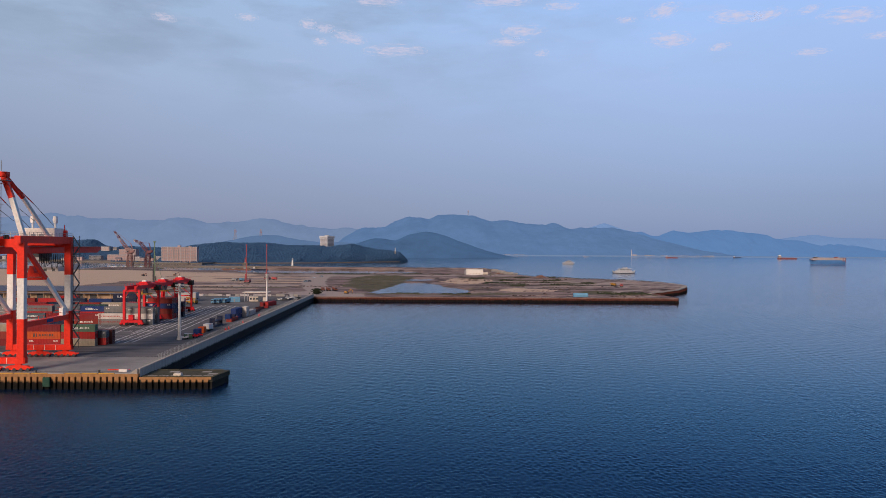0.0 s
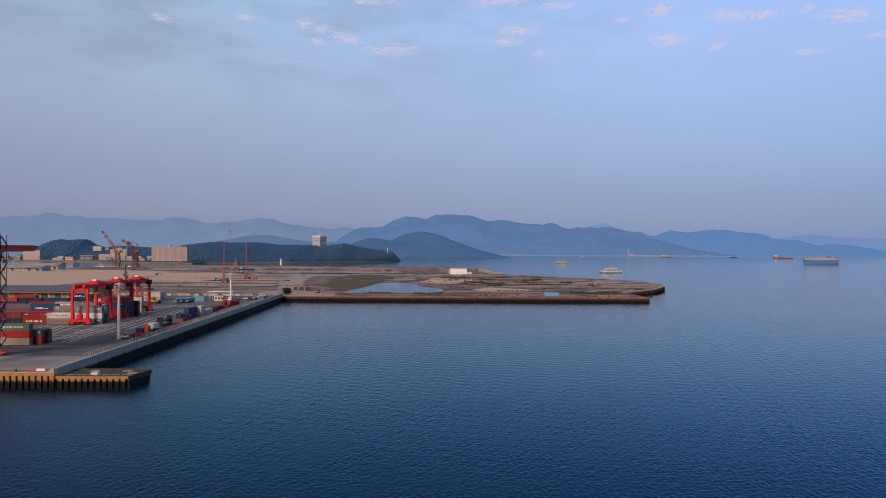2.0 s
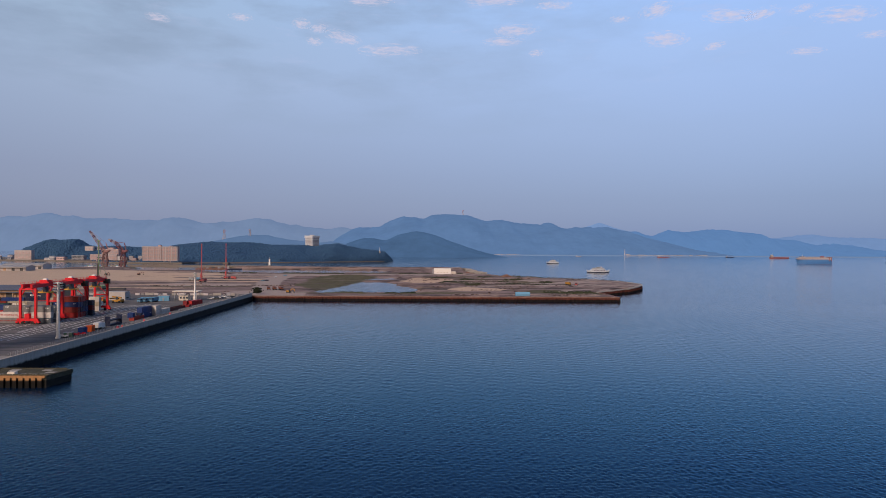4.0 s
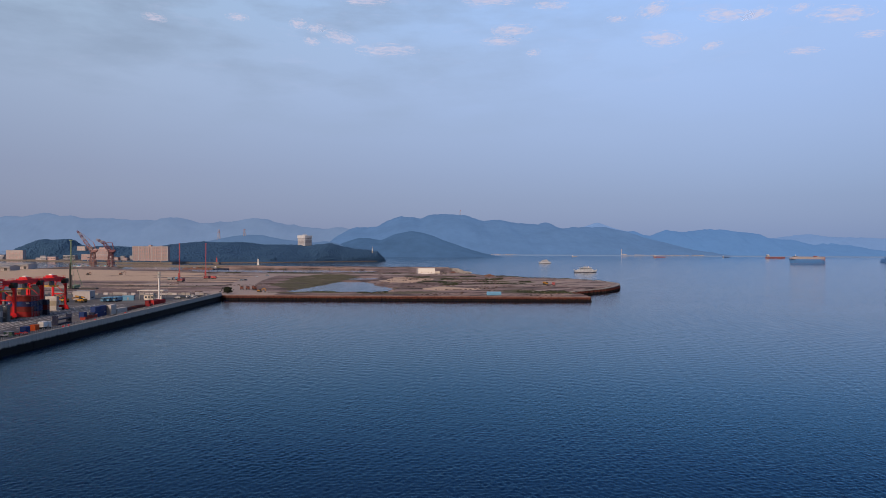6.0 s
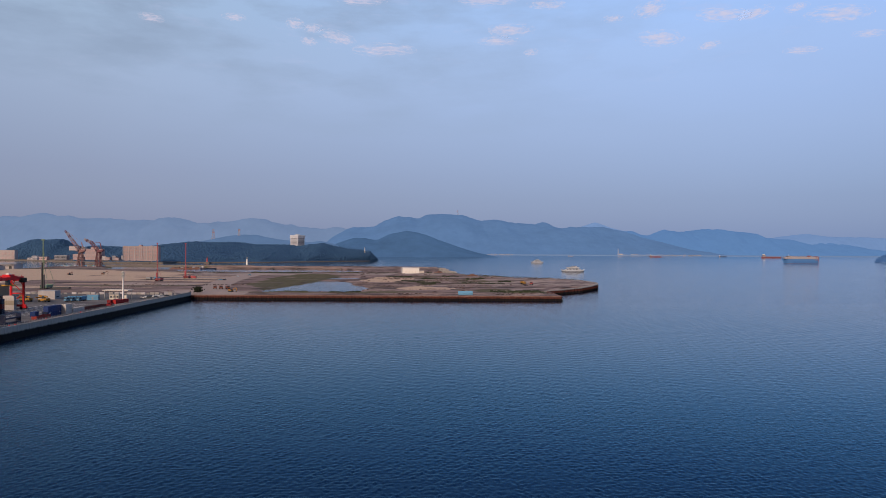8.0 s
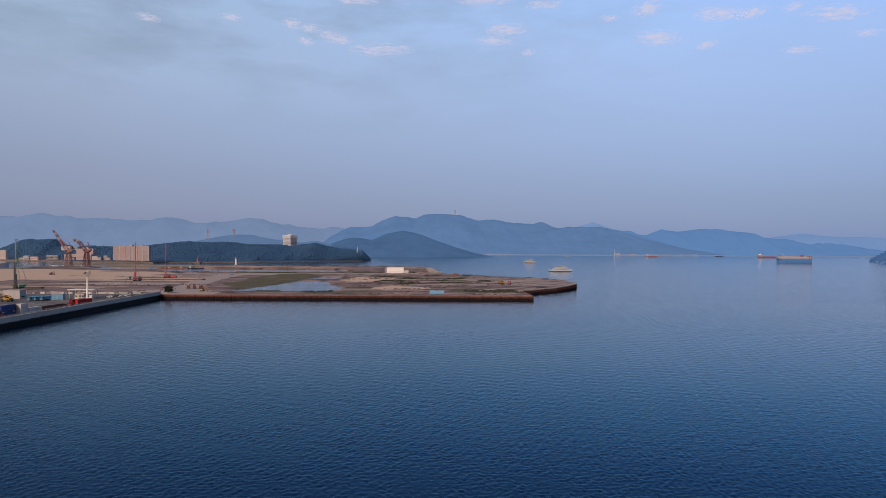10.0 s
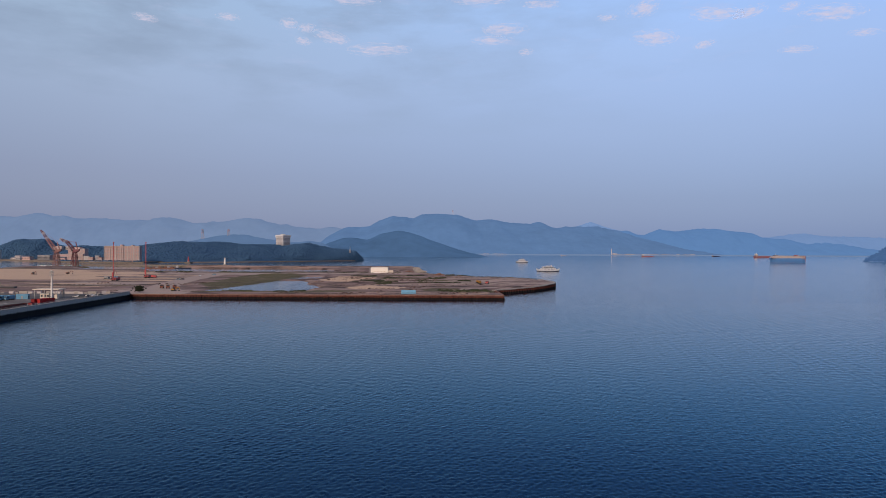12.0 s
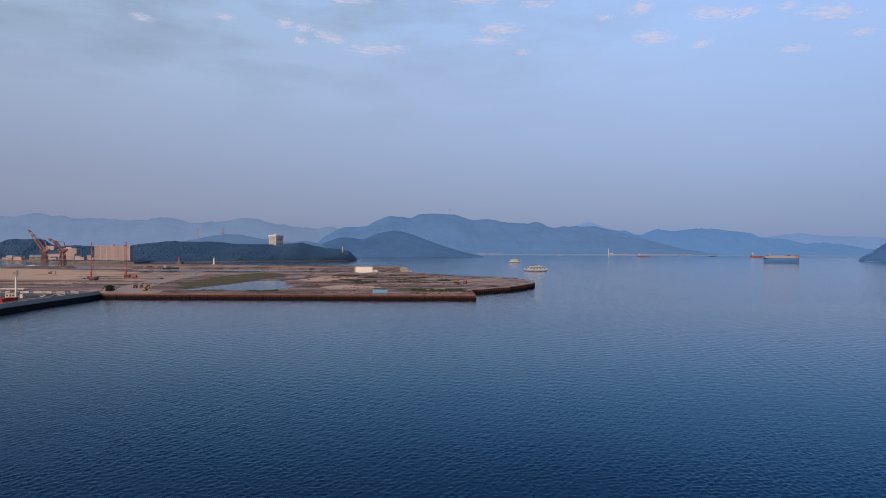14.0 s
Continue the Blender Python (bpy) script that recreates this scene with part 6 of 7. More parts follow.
edge_fence()


def yard_lines():
    """Worn white lane lines painted on the asphalt."""
    ob = thing("lane_markings", "worn white lane lines painted on asphalt", "road marking", kind="structure")
    z = QUAY + 0.006
    for x0, x1, y0, y1 in ((-107, -118.5, 263, 430), (-109.4, -121, 262, 430), (-112.6, -124.5, 262, 425), (-115.2, -127.2, 262, 425), (-118.6, -131, 290, 420), (-134, -137, 266, 316), (-139.5, -143, 266, 316), (-142.0, -145.5, 266, 316), (-148, -152, 266, 316), (-104.5, -114.5, 285, 428), (-122.0, -131.5, 266, 330), (-125.6, -134.5, 268, 318), (-128.6, -137.0, 268, 318), (-101.6, -111.5, 300, 428)):
        n = 7
        for i in range(n):
            a, b = i / n, (i + 0.93) / n
            xa, xb, ya, yb = x0 + (x1 - x0) * a, x0 + (x1 - x0) * b, y0 + (y1 - y0) * a, y0 + (y1 - y0) * b
            part("line", Shape().add([(xa - 0.36, ya, z), (xa + 0.36, ya, z), (xb + 0.36, yb, z), (xb - 0.36, yb, z)], [(0, 1, 2, 3)]), "white_line", ob)
    for y in (266.5, 281.0, 296.0, 300.5, 310.0, 316.0):
        for x in (-158, -145, -132, -119.5):
            part("line", Shape().add([(x, y, z), (x + 11.2, y, z), (x + 11.2, y + 0.5, z), (x, y + 0.5, z)], [(0, 1, 2, 3)]), "white_line", ob)
    for y in (405, 412, 419):
        part("line", Shape().add([(-126, y, z), (-104, y, z), (-104, y + 0.45, z), (-126, y + 0.45, z)], [(0, 1, 2, 3)]), "white_line", ob)


yard_lines()


def bollard(m):
    ob = thing("mooring_bollard", "squat dark iron mooring bollard on the quay edge", "bollard", "quay bollards", m)
    part("post", Shape().tube((0, 0, 0), (0, 0, 0.6), 0.3, 12, 0.24), "dark_steel", ob)
    part("head", Shape().tube((0, 0, 0.6), (0, 0, 0.85), 0.42, 12, 0.34), "dark_steel", ob)


for x in (-90, -108, -126, -144):
    bollard(pose(x, 199.6, QUAY + 0.03))


def fender(m):
    ob = thing("quay_fender", "large dark green rubber fender hung on the quay face", "fender", "quay fenders", m)
    part("pad", Shape().box(-1.05, -1.0, 1.0, 1.05, -0.4, QUAY - 0.8, 0.2), M["box_dark_green"], ob)
    part("mount", Shape().box(-0.8, -0.5, 0.8, 0.8, 0.0, QUAY - 1.1), "rubber", ob)


for x in (-103.6, -121.6, -139.6):
    fender(pose(x, FRONT - 0.3, 0))


def loose_bits():
    ob = thing("gangway", "small white and red boarding ramp lying on the apron", "ramp", "", pose(-84.0, 201.5, QUAY + 0.03))
    part("ramp", Shape().end([(0, 0), (2.2, 0), (2.2, 0.2), (0, 0.7)], -1.2, 1.2), "white", ob)
    part("edge_stripe", Shape().box(-5.5, 2.4, 0.0, 1.0, 2.7, 0.25), "crane_red", ob)
    ob = thing("wall_ramp", "pale concrete wedge closing the parapet end", "wall", "", pose(EDGE - 1.0, FRONT + 0.3, QUAY))
    part("wedge", Shape().side([(-1.8, 0), (0.6, 0), (0.6, 1.5), (0.2, 1.5)], -0.3, 0.6), "concrete", ob)
    for y in (301.5, 330.0, 306.0, 363.0):
        c = thing("traffic_barrier", "small bright red plastic barrier by the fence", "barrier", "red barriers", pose(-82.6, y, QUAY))
        part("block", Shape().side([(-0.4, 0), (0.4, 0), (0.3, 1.2), (-0.3, 1.2)], -0.25, 0.25), "rtg_red", c)


loose_bits()

# ---------------------------------------------------------------- the reclaimed land
def lattice_mast(shape, a, b, w, bays, r=0.14, w2=None):
    """Four chords from a to b, braced in bays."""
    a, b = Vector(a), Vector(b)
    d = (b - a).normalized()
    u = d.orthogonal().normalized() if abs(d.z) < 0.95 else Vector((1, 0, 0))
    v = d.cross(u).normalized()
    w2 = w if w2 is None else w2
    def corner(i, k):
        ww = (w + (w2 - w) * k / bays) / 2
        su, sv = ((-1, -1), (1, -1), (1, 1), (-1, 1))[i % 4]
        return a + (b - a) * k / bays + u * su * ww + v * sv * ww
    for i in range(4):
        shape.tube(corner(i, 0), corner(i, bays), r, 4)
        for k in range(bays):
            p, q = (corner(i, k), corner(i + 1, k + 1)) if k % 2 else (corner(i + 1, k), corner(i, k + 1))
            shape.tube(p, q, r * 0.6, 4)
    return shape


def crawler(ob, paint_, w=3.4, l=6.0):
    for x in (-w / 2, w / 2):
        part("track", Shape().end([(-l / 2, 0.45), (-l / 2 + 0.5, 0), (l / 2 - 0.5, 0), (l / 2, 0.45), (l / 2 - 0.4, 1.0), (-l / 2 + 0.4, 1.0)], x - 0.4, x + 0.4), "rubber", ob)
    part("upper_body", Shape().end([(-l / 2 - 0.4, 1.1), (l / 2 + 1.6, 1.1), (l / 2 + 1.6, 2.9), (0.6, 3.1), (-l / 2, 2.8)], -w / 2, w / 2), paint_, ob)
    c = part("cab", Shape().box(-w / 2 - 0.3, -l / 2 - 0.6, 1.3, -w / 2 + 1.1, -l / 2 + 1.4, 3.4, 0.12), paint_, ob)
    part("cab_window", Shape().box(-w / 2 - 0.2, -l / 2 - 0.64, 2.0, -w / 2 + 1.0, -l / 2 - 0.58, 3.1), "glass", c)


def piling_rig(x, y, high, label):
    ob = thing("piling_rig", label, "drilling rig", "piling rigs", pose(x, y, land_height(x, y) - 0.1))
    crawler(ob, "rig_red", 4.6, 8.0)
    part("leader", lattice_mast(Shape(), (0, -5, 0.5), (0, -5, high), 0.6, 30, 0.075), "rig_red", ob)
    part("leader_tube", Shape().tube((0, -5, 0.5), (0, -5, high), 0.10, 8), "rig_red", ob)
    part("back_stay", Shape().tube((-1.5, 3.5, 2.8), (0, -4.6, high * 0.4), 0.12, 6).tube((1.5, 3.5, 2.8), (0, -4.6, high * 0.4), 0.12, 6), "rig_red", ob)
    part("hammer", Shape().box(-0.8, -6.6, 4, 0.8, -5.3, 9, 0.1), "rig_red", ob)
    part("head", Shape().box(-0.6, -5.6, high, 0.6, -4.4, high + 0.9, 0.1), "rig_red", ob)


piling_rig(-177.5, 714, 38.5, "tall slender red piling rig on bare ground")
piling_rig(-171.6, 780, 39.0, "tall slender red piling rig beside a red tractor")


def green_rig():
    x, y = -220.5, 583
    ob = thing("drilling_rig", "tall pale green drilling rig with dark lower mast", "drilling rig", "", pose(x, y, land_height(x, y) - 0.1))
    crawler(ob, "green_rig", 4.8, 8.5)
    part("mast", lattice_mast(Shape(), (0, -5, 12), (0, -5, 40.5), 0.62, 18, 0.09).tube((0, -5, 12), (0, -5, 40.5), 0.12, 8), "green_rig", ob)
    part("lower_mast", Shape().box(-1.2, -5.8, 0.3, -0.2, -4.4, 22, 0.1).box(0.3, -5.6, 0.3, 1.1, -4.6, 12), "dark_steel", ob, "dark steel lower mast")
    part("stay", Shape().tube((5.8, 4, 0.4), (0.4, -4.6, 30), 0.16, 6).tube((-1, 4, 2), (0, -4.6, 28), 0.13, 6), "green_rig", ob)
    part("head", Shape().box(-1.1, -6.0, 40.3, 1.3, -4.4, 41.3, 0.15), "green_rig", ob)
    part("counterweight", Shape().box(-2.3, 4, 1.2, 2.3, 6.4, 3.4, 0.15), "green_rig", ob)
    part("platform", Shape().box(6, -3, 0.0, 20, 1.4, 1.3, 0.2), "dark_steel", ob)


green_rig()


def excavator(x, y, colour, label, turn, size=1.0):
    ob = thing("excavator", label, "excavator", "", pose(x, y, land_height(x, y) - 0.05, 0, 0, turn))
    s = size
    for xx in (-1.1, 1.1):
        part("track", Shape().end([(-2.1 * s, 0.4), (-1.7 * s, 0), (1.7 * s, 0), (2.1 * s, 0.4), (1.7 * s, 0.85), (-1.7 * s, 0.85)], (xx - 0.3) * s, (xx + 0.3) * s), "rubber", ob)
    part("house", Shape().box(-1.35 * s, -1.2 * s, 0.95 * s, 1.35 * s, 2.2 * s, 2.1 * s, 0.15), colour, ob)
    part("cab", Shape().box(-1.3 * s, -1.7 * s, 1.0 * s, -0.2 * s, 0.2 * s, 2.9 * s, 0.12), "glass", ob)
    part("boom", Shape().beam((0.3, -1.2 * s, 1.6 * s), (0.3, -4.2 * s, 3.9 * s), 0.45 * s, 0.6 * s).beam((0.3, -4.2 * s, 3.9 * s), (0.3, -6.0 * s, 2.7 * s), 0.4 * s, 0.5 * s), colour, ob)
    part("dipper", Shape().beam((0.3, -6.0 * s, 2.9 * s), (0.3, -5.4 * s, 0.9 * s), 0.3 * s, 0.4 * s), colour, ob)
    part("bucket", Shape().end([(-5.9 * s, 0.1), (-4.8 * s, 0.3), (-4.9 * s, 1.1 * s), (-5.6 * s, 1.1 * s)], -0.3 * s, 0.9 * s), "dark_steel", ob)


excavator(-56.6, 546, "dull_yellow", "yellow excavator working at the shore track", 75, 0.85)
excavator(-340, 853, "rust_cap", "small dark digger on the open sand field", 60, 1.0)
excavator(-309, 874, "rust_cap", "dull brown digger on the open sand field", 110, 1.0)


def dumper(x, y, turn, colour="digger", label="faded orange dump truck parked on bare ground"):
    ob = thing("dump_truck", label, "truck", "parked dump trucks", pose(x, y, land_height(x, y) - 0.05, 0, 0, turn))
    part("chassis", Shape().box(-1.0, -3, 0.7, 1.0, 3, 1.1), "dark_steel", ob)
    part("cab", Shape().end([(-3.2, 0.9), (-1.4, 0.9), (-1.4, 3.0), (-2.7, 3.0), (-3.2, 1.9)], -1.2, 1.2), colour, ob)
    part("windscreen", Shape().box(-1.0, -3.1, 1.9, 1.0, -2.75, 2.8), "glass", ob)
    part("skip", Shape().end([(-1.2, 1.3), (2.9, 1.3), (3.5, 2.9), (-1.3, 3.0)], -1.35, 1.35), colour, ob)
    for y0 in (-2.2, 0.9, 2.2):
        for x0 in (-1.1, 1.1):
            part("wheel", Shape().tube((x0 - 0.25, y0, 0.65), (x0 + 0.25, y0, 0.65), 0.65, 12), "rubber", ob)


for i, x in enumerate((-81.2, -76.5, -71.2)):
    dumper(x, 586 + i, 15 + 6 * i)
dumper(192.6, 668, 20, "dull_yellow", "dusty orange dump truck parked on the land's tip")
dumper(200.6, 668, -14, "rig_red", "red dump truck parked on the land's tip")
for x, y, c, l, a in ((-197, 737, "steel", "grey lorry beside a piling rig", 70), (-190, 741, "truck_blue", "small blue truck beside a piling rig", 95),
                      (-163, 776, "rig_red", "red tractor beside a piling rig", 80)):
    truck(pose(x, y, land_height(x, y), 0, 0, a), c, c, l, length=6.0)
for x, y, c, l, a in ((-120.7, 733.5, "truck_blue", "blue pick-up standing on the gravel", 80), (-117.0, 735.0, "box_navy", "dark blue car standing on the gravel", 70),
                      (-124.3, 814, "ship_white", "white van on the gravel track", 30), (-123, 863, "truck_blue", "pale blue car on the gravel track", 85)):
    car(pose(x, y, land_height(x, y), 0, 0, a), c, l)


def pale_shed():
    ob = thing("storage_shed", "cream metal storage shed with a low annexe", "shed", "", pose(77, 946, land_height(77, 950) - 0.4))
    part("wall", Shape().box(-11.6, 0, 0, 11.6, 13, 8.2, 0.1), "white", ob)
    part("roof", Shape().box(-11.9, -0.3, 8.2, 11.9, 13.3, 8.6, 0.05), "white", ob)
    part("annexe", Shape().box(11.7, 2, 0, 18.2, 12, 4.4, 0.1), "cream", ob)
    for x in (-6.5, -2.2, 2.1, 6.4):
        part("vent", Shape().box(x - 0.7, -0.06, 2.4, x + 0.7, 0.06, 3.2), "wall_tan", ob)
    part("side_stack", Shape().box(-14, 3, 0, -12.2, 9, 7.6, 0.1), "plaster_grey", ob)


pale_shed()


def blue_box():
    ob = thing("covered_stockpile", "stockpile under bright blue plastic sheeting", "stockpile", "", pose(128.0, 530, land_height(128, 530) - 0.3))
    part("sheeting", Shape().end([(0, 0), (4, 0), (4.2, 1.6), (3.0, 3.0), (1.0, 3.1), (-0.2, 1.8)], -5.6, 5.6), "tarp_blue", ob)
    for i in range(6):
        part("fold", Shape().beam((-5 + i * 2, -0.25, 0.6), (-4.7 + i * 2, 0.9, 3.1), 0.16, 0.12), "tarp_blue", ob)


blue_box()


def hut(x, y):
    ob = thing("rubble_heap", "low heap of brown rubble on the outer shore", "heap", "", pose(x, y, land_height(x, y) - 0.5))
    rng = np.random.RandomState(3)
    s = Shape()
    for i in range(26):
        cx, cy, r = rng.normal(0, 5), rng.normal(0, 2), rng.uniform(0.8, 1.8)
        s.box(cx - r, cy - r, 0, cx + r, cy + r, max(0.8, 3.8 - abs(cx) * 0.35) * rng.uniform(0.6, 1), 0.4)
    part("rubble", s, "rust_cap", ob)


hut(158, 880)
hut(116, 1000)


def tip_wall():
    """Rusty sheet piling round the land's tip, with tube piles standing proud."""
    holder = thing("tip_wall", "brown sheet pile wall with dark tube piles round the tip", "wall", kind="structure")
    pts = [(200.2, 575), (204, 582), (213, 589), (221, 599), (238, 617), (255, 646), (266, 669), (272, 694), (272, 716), (268, 760)]
    tops = [LAND + 0.3, LAND + 0.4, LAND + 0.5, LAND + 0.7, LAND + 0.9, LAND + 1.2, LAND + 1.35, LAND + 1.35, LAND + 1.3]
    pile = Shape().tube((0, 0, -3), (0, 0, LAND - 0.1), 0.42, 8).mesh("tube_pile", M["sheet_pile"])
    for (ax, ay), (bx, by), top in zip(pts, pts[1:], tops):
        d = Vector((bx - ax, by - ay, 0))
        n = Vector((d.y, -d.x, 0)).normalized()
        a, b = Vector((ax, ay, 0)), Vector((bx, by, 0))
        def plank(o0, o1, z0, z1):
            q = [a + n * o1, b + n * o1, b + n * o0, a + n * o0]
            return Shape().prism([(p.x, p.y) for p in q][::-1], z0, z1)
        part("sheet_piling", plank(-3.4, 0.3, -3, top - 0.7), "sheet_pile", holder)
        part("capping", plank(-3.8, 0.7, top - 0.7, top), "concrete", holder)
        k = int(d.length / 2.3)
        for i in range(k):
            p = a + d * (i + 0.5) / k + n * 0.5
            ob = new("tube_pile", pile)
            ob.parent, ob.location = holder, p


tip_wall()


def shrubs():
    rng = np.random.RandomState(12)
    places = []
    rows = [(88, 190, 682, 5), (66, 150, 700, 4), (72, 188, 728, 5), (66, 165, 782, 6), (50, 126, 842, 6), (140, 194, 568, 9), (-40, 36, 556, 4), (24, 44, 562, 3), (-230, 120, 952, 4), (120, 180, 862, 4), (232, 266, 796, 6), (180, 226, 842, 5)]
    for x0, x1, y, spread in rows:
        for i in range(int((x1 - x0) * 4.2)):
            x = rng.uniform(x0, x1)
            if math.sin(x * 0.11 + y) + math.sin(x * 0.047 + 2 * y) < -0.15:
                continue
            yy = y + rng.normal(0, spread * 0.5) + 0.04 * (x - x0)
            r = rng.uniform(0.5, 1.2)
            places.append((x, yy, land_height(x, yy) + r * 0.2, r))
    tagged(crowns("shrubs", places, "shrub", 13, 0.7), "low dark green scrub in ragged strips on bare land", "shrubs", kind="stuff")


shrubs()


def spoil_lumps():
    """Clods and broken stone left in long drifts over the bare land."""
    rng = np.random.RandomState(33)
    places = []
    for i in range(90):
        x0, y0 = rng.uniform(20, 190), rng.uniform(528, 960)
        if i % 6 == 0:
            x0, y0 = rng.uniform(-205, -70), rng.uniform(528, 980)
        long = rng.uniform(6, 38)
        for k in range(int(long * 0.75)):
            x, y = x0 + rng.uniform(-0.5, 0.5) * long, y0 + rng.normal(0, 2.0)
            r = rng.uniform(0.35, 1.3)
            if x > 196 and y < 700 or land_height(x, y) < 3.0:
                continue
            places.append((x, y, land_height(x, y) + r * 0.1, r))
    tagged(crowns("spoil_lumps", places, "debris", 34, 0.36), "drifts of brown clods and broken stone on bare land", "rubble", kind="stuff")


spoil_lumps()


def lone_tree():
    x, y = -78.6, 534.0
    ob = thing("lone_tree", "small dark bushy tree beside the sea wall corner", "tree", "", pose(x, y, land_height(x, y) - 0.1))
    trunk = Shape().tube((0, 0, 0), (0.1, 0, 1.6), 0.22, 8, 0.15)
    for dx, dy, dz in ((-1.2, 0.3, 3.2), (1.1, -0.4, 3.4), (0.2, 0.9, 3.8), (0.3, -0.8, 3.0)):
        trunk.tube((0.1, 0, 1.5), (dx, dy, dz), 0.12, 6, 0.05)
    part("trunk", trunk, "bark", ob)
    rng = np.random.RandomState(2)
    places = []
    for i in range(420):
        a, r, z = rng.uniform(0, 6.28), abs(rng.normal(0, 1.5)), rng.uniform(1.0, 5.2)
        k = math.sqrt(max(0.05, 1 - ((z - 2.8) / 2.7) ** 2))
        places.append((r * k * math.cos(a) * 1.2, r * k * math.sin(a), z, rng.uniform(0.3, 0.7)))
    c = crowns("crown", places, "dark_leaf", 14, 0.8)
    c.parent = ob


lone_tree()

# ---------------------------------------------------------------- harbour mouth and town
def lighthouse(x, y, z, high, colour, label, slim=1.0):
    ob = thing("lighthouse", label, "lighthouse", "", pose(x, y, z))
    part("plinth", Shape().tube((0, 0, -5), (0, 0, 1.2), 3.0 * slim, 16), "concrete", ob)
    part("tower", Shape().tube((0, 0, 1.2), (0, 0, high * 0.78), 1.9 * slim, 16, 1.3 * slim), colour, ob)
    part("gallery", Shape().tube((0, 0, high * 0.78), (0, 0, high * 0.81), 1.9 * slim, 16), colour, ob)
    part("lantern", Shape().tube((0, 0, high * 0.81), (0, 0, high * 0.93), 0.9, 12), "glass", ob)
    part("cap", Shape().tube((0, 0, high * 0.93), (0, 0, high), 1.1, 12, 0.15), colour, ob)


lighthouse(-247, 1330, 3.0, 15.5, "white", "slim white lighthouse on a stone breakwater")
slab("breakwater", [(-560, 1322), (-236, 1322), (-232, 1330), (-236, 1338), (-560, 1338)], -3, 3.0, "rock", "low stone breakwater carrying a lighthouse", "breakwater")
lighthouse(-396, 1560, 3.0, 13, "rig_red", "small red harbour beacon off the island")
slab("beacon_rock", [(-402, 1555), (-390, 1555), (-388, 1565), (-403, 1566)], -3, 3.2, "rock", "low rock under a red beacon", "rock")
lighthouse(-70.7, 1900, 28, 12.5, "ship_white", "small white lighthouse above the wooded point", 0.55)


def hull(shape, l, b, h, draft=-1.5, flare=1.15, stern=0.75, sheer=1.0, both=False):
    """A ship's hull along x, its bow at -x."""
    st = [(-0.5, 0.02), (-0.44, 0.42), (-0.36, 0.78), (-0.25, 1.0), (0.3, 1.0), (0.44, 0.92), (0.5, stern)]
    if both:
        st = [(-0.5, 0.35), (-0.42, 0.75), (-0.3, 1.0), (0.3, 1.0), (0.42, 0.75), (0.5, 0.35)]
    vs, n = [], len(st)
    for k, (u, w) in enumerate(st):
        e = abs(u) * 2
        rake = 0 if both or k > 1 else -0.035 * l * (1 - k * 0.6)
        for z, ww, dx in ((draft, w * 0.85, -rake * 0.6), (h * (0.55), w, 0), (h + sheer * e ** 3, min(1.0, w * flare) if k < 3 else w, rake)):
            vs += [(u * l + dx, -ww * b / 2, z), (u * l + dx, ww * b / 2, z)]
    fs = []
    for k in range(n - 1):
        i, j = k * 6, (k + 1) * 6
        for r in (0, 2):
            fs += [(i + r, j + r, j + r + 2, i + r + 2), (j + r + 1, i + r + 1, i + r + 3, j + r + 3)]
        fs.append((i + 4, j + 4, j + 5, i + 5))
    fs += [(0, 2, 3, 1), (2, 4, 5, 3), (6 * n - 6, 6 * n - 5, 6 * n - 3, 6 * n - 4), (6 * n - 4, 6 * n - 3, 6 * n - 1, 6 * n - 2)]
    return shape.add(vs, fs)


def car_carrier():
    ob = thing("car_carrier_ship", "large blue-hulled car carrier ship with pale upper decks", "ship", "", pose(1166, 1925, 0, 0, 0, -10))
    L = 92
    part("hull", hull(Shape(), L, 20, 13.0, sheer=1.6), "ship_blue", ob)
    top = part("superstructure", Shape().side([(-L * 0.49, 12.9), (L * 0.485, 12.9), (L * 0.485, 19.0), (-L * 0.40, 19.0), (-L * 0.475, 16.5)][::-1], -9.6, 9.6), "ship_rust", ob, "pinkish upper decks paled by haze")
    part("bridge", Shape().box(-L * 0.38, -9, 19, -L * 0.28, 9, 21.6, 0.3), "ship_rust", top)
    part("bridge_windows", Shape().box(-L * 0.381, -9.05, 20.2, -L * 0.30, 9.05, 21.0), "glass", top)
    for u in (-0.22, -0.12, 0.0, 0.1):
        part("deck_vent", Shape().box(u * L, -7, 19, u * L + 3.2, 7, 20.3, 0.2), "ship_rust", top)
    part("funnel", Shape().box(L * 0.20, -4, 19, L * 0.29, 4, 22.8, 0.6), "ship_red", top)
    part("funnel", Shape().box(L * 0.31, -2, 19, L * 0.34, 2, 21.6, 0.3), "ship_rust", top)
    for x in (0.42, 0.475):
        part("ramp_post", Shape().box(L * x, -9.8, 9, L * x + 1.6, 9.8, 20.4, 0.2), "ship_red", ob)
    part("stern_ramp", Shape().box(L * 0.5, -6, 2, L * 0.515, 6, 19, 0.2), "ship_red", ob)
    part("waterline_stripe", hull(Shape(), L * 1.002, 20.1, 0.35, flare=1.0, sheer=0), "ship_red", ob)
    for i in range(14):
        part("side_port", Shape().box(-L * 0.36 + i * L * 0.06, -9.68, 14.6, -L * 0.36 + i * L * 0.06 + 2.6, -9.58, 15.4), "plaster_grey", top)
    part("mast", Shape().tube((-L * 0.33, 0, 21.6), (-L * 0.33, 0, 27), 0.3, 6), "white", ob)


car_carrier()


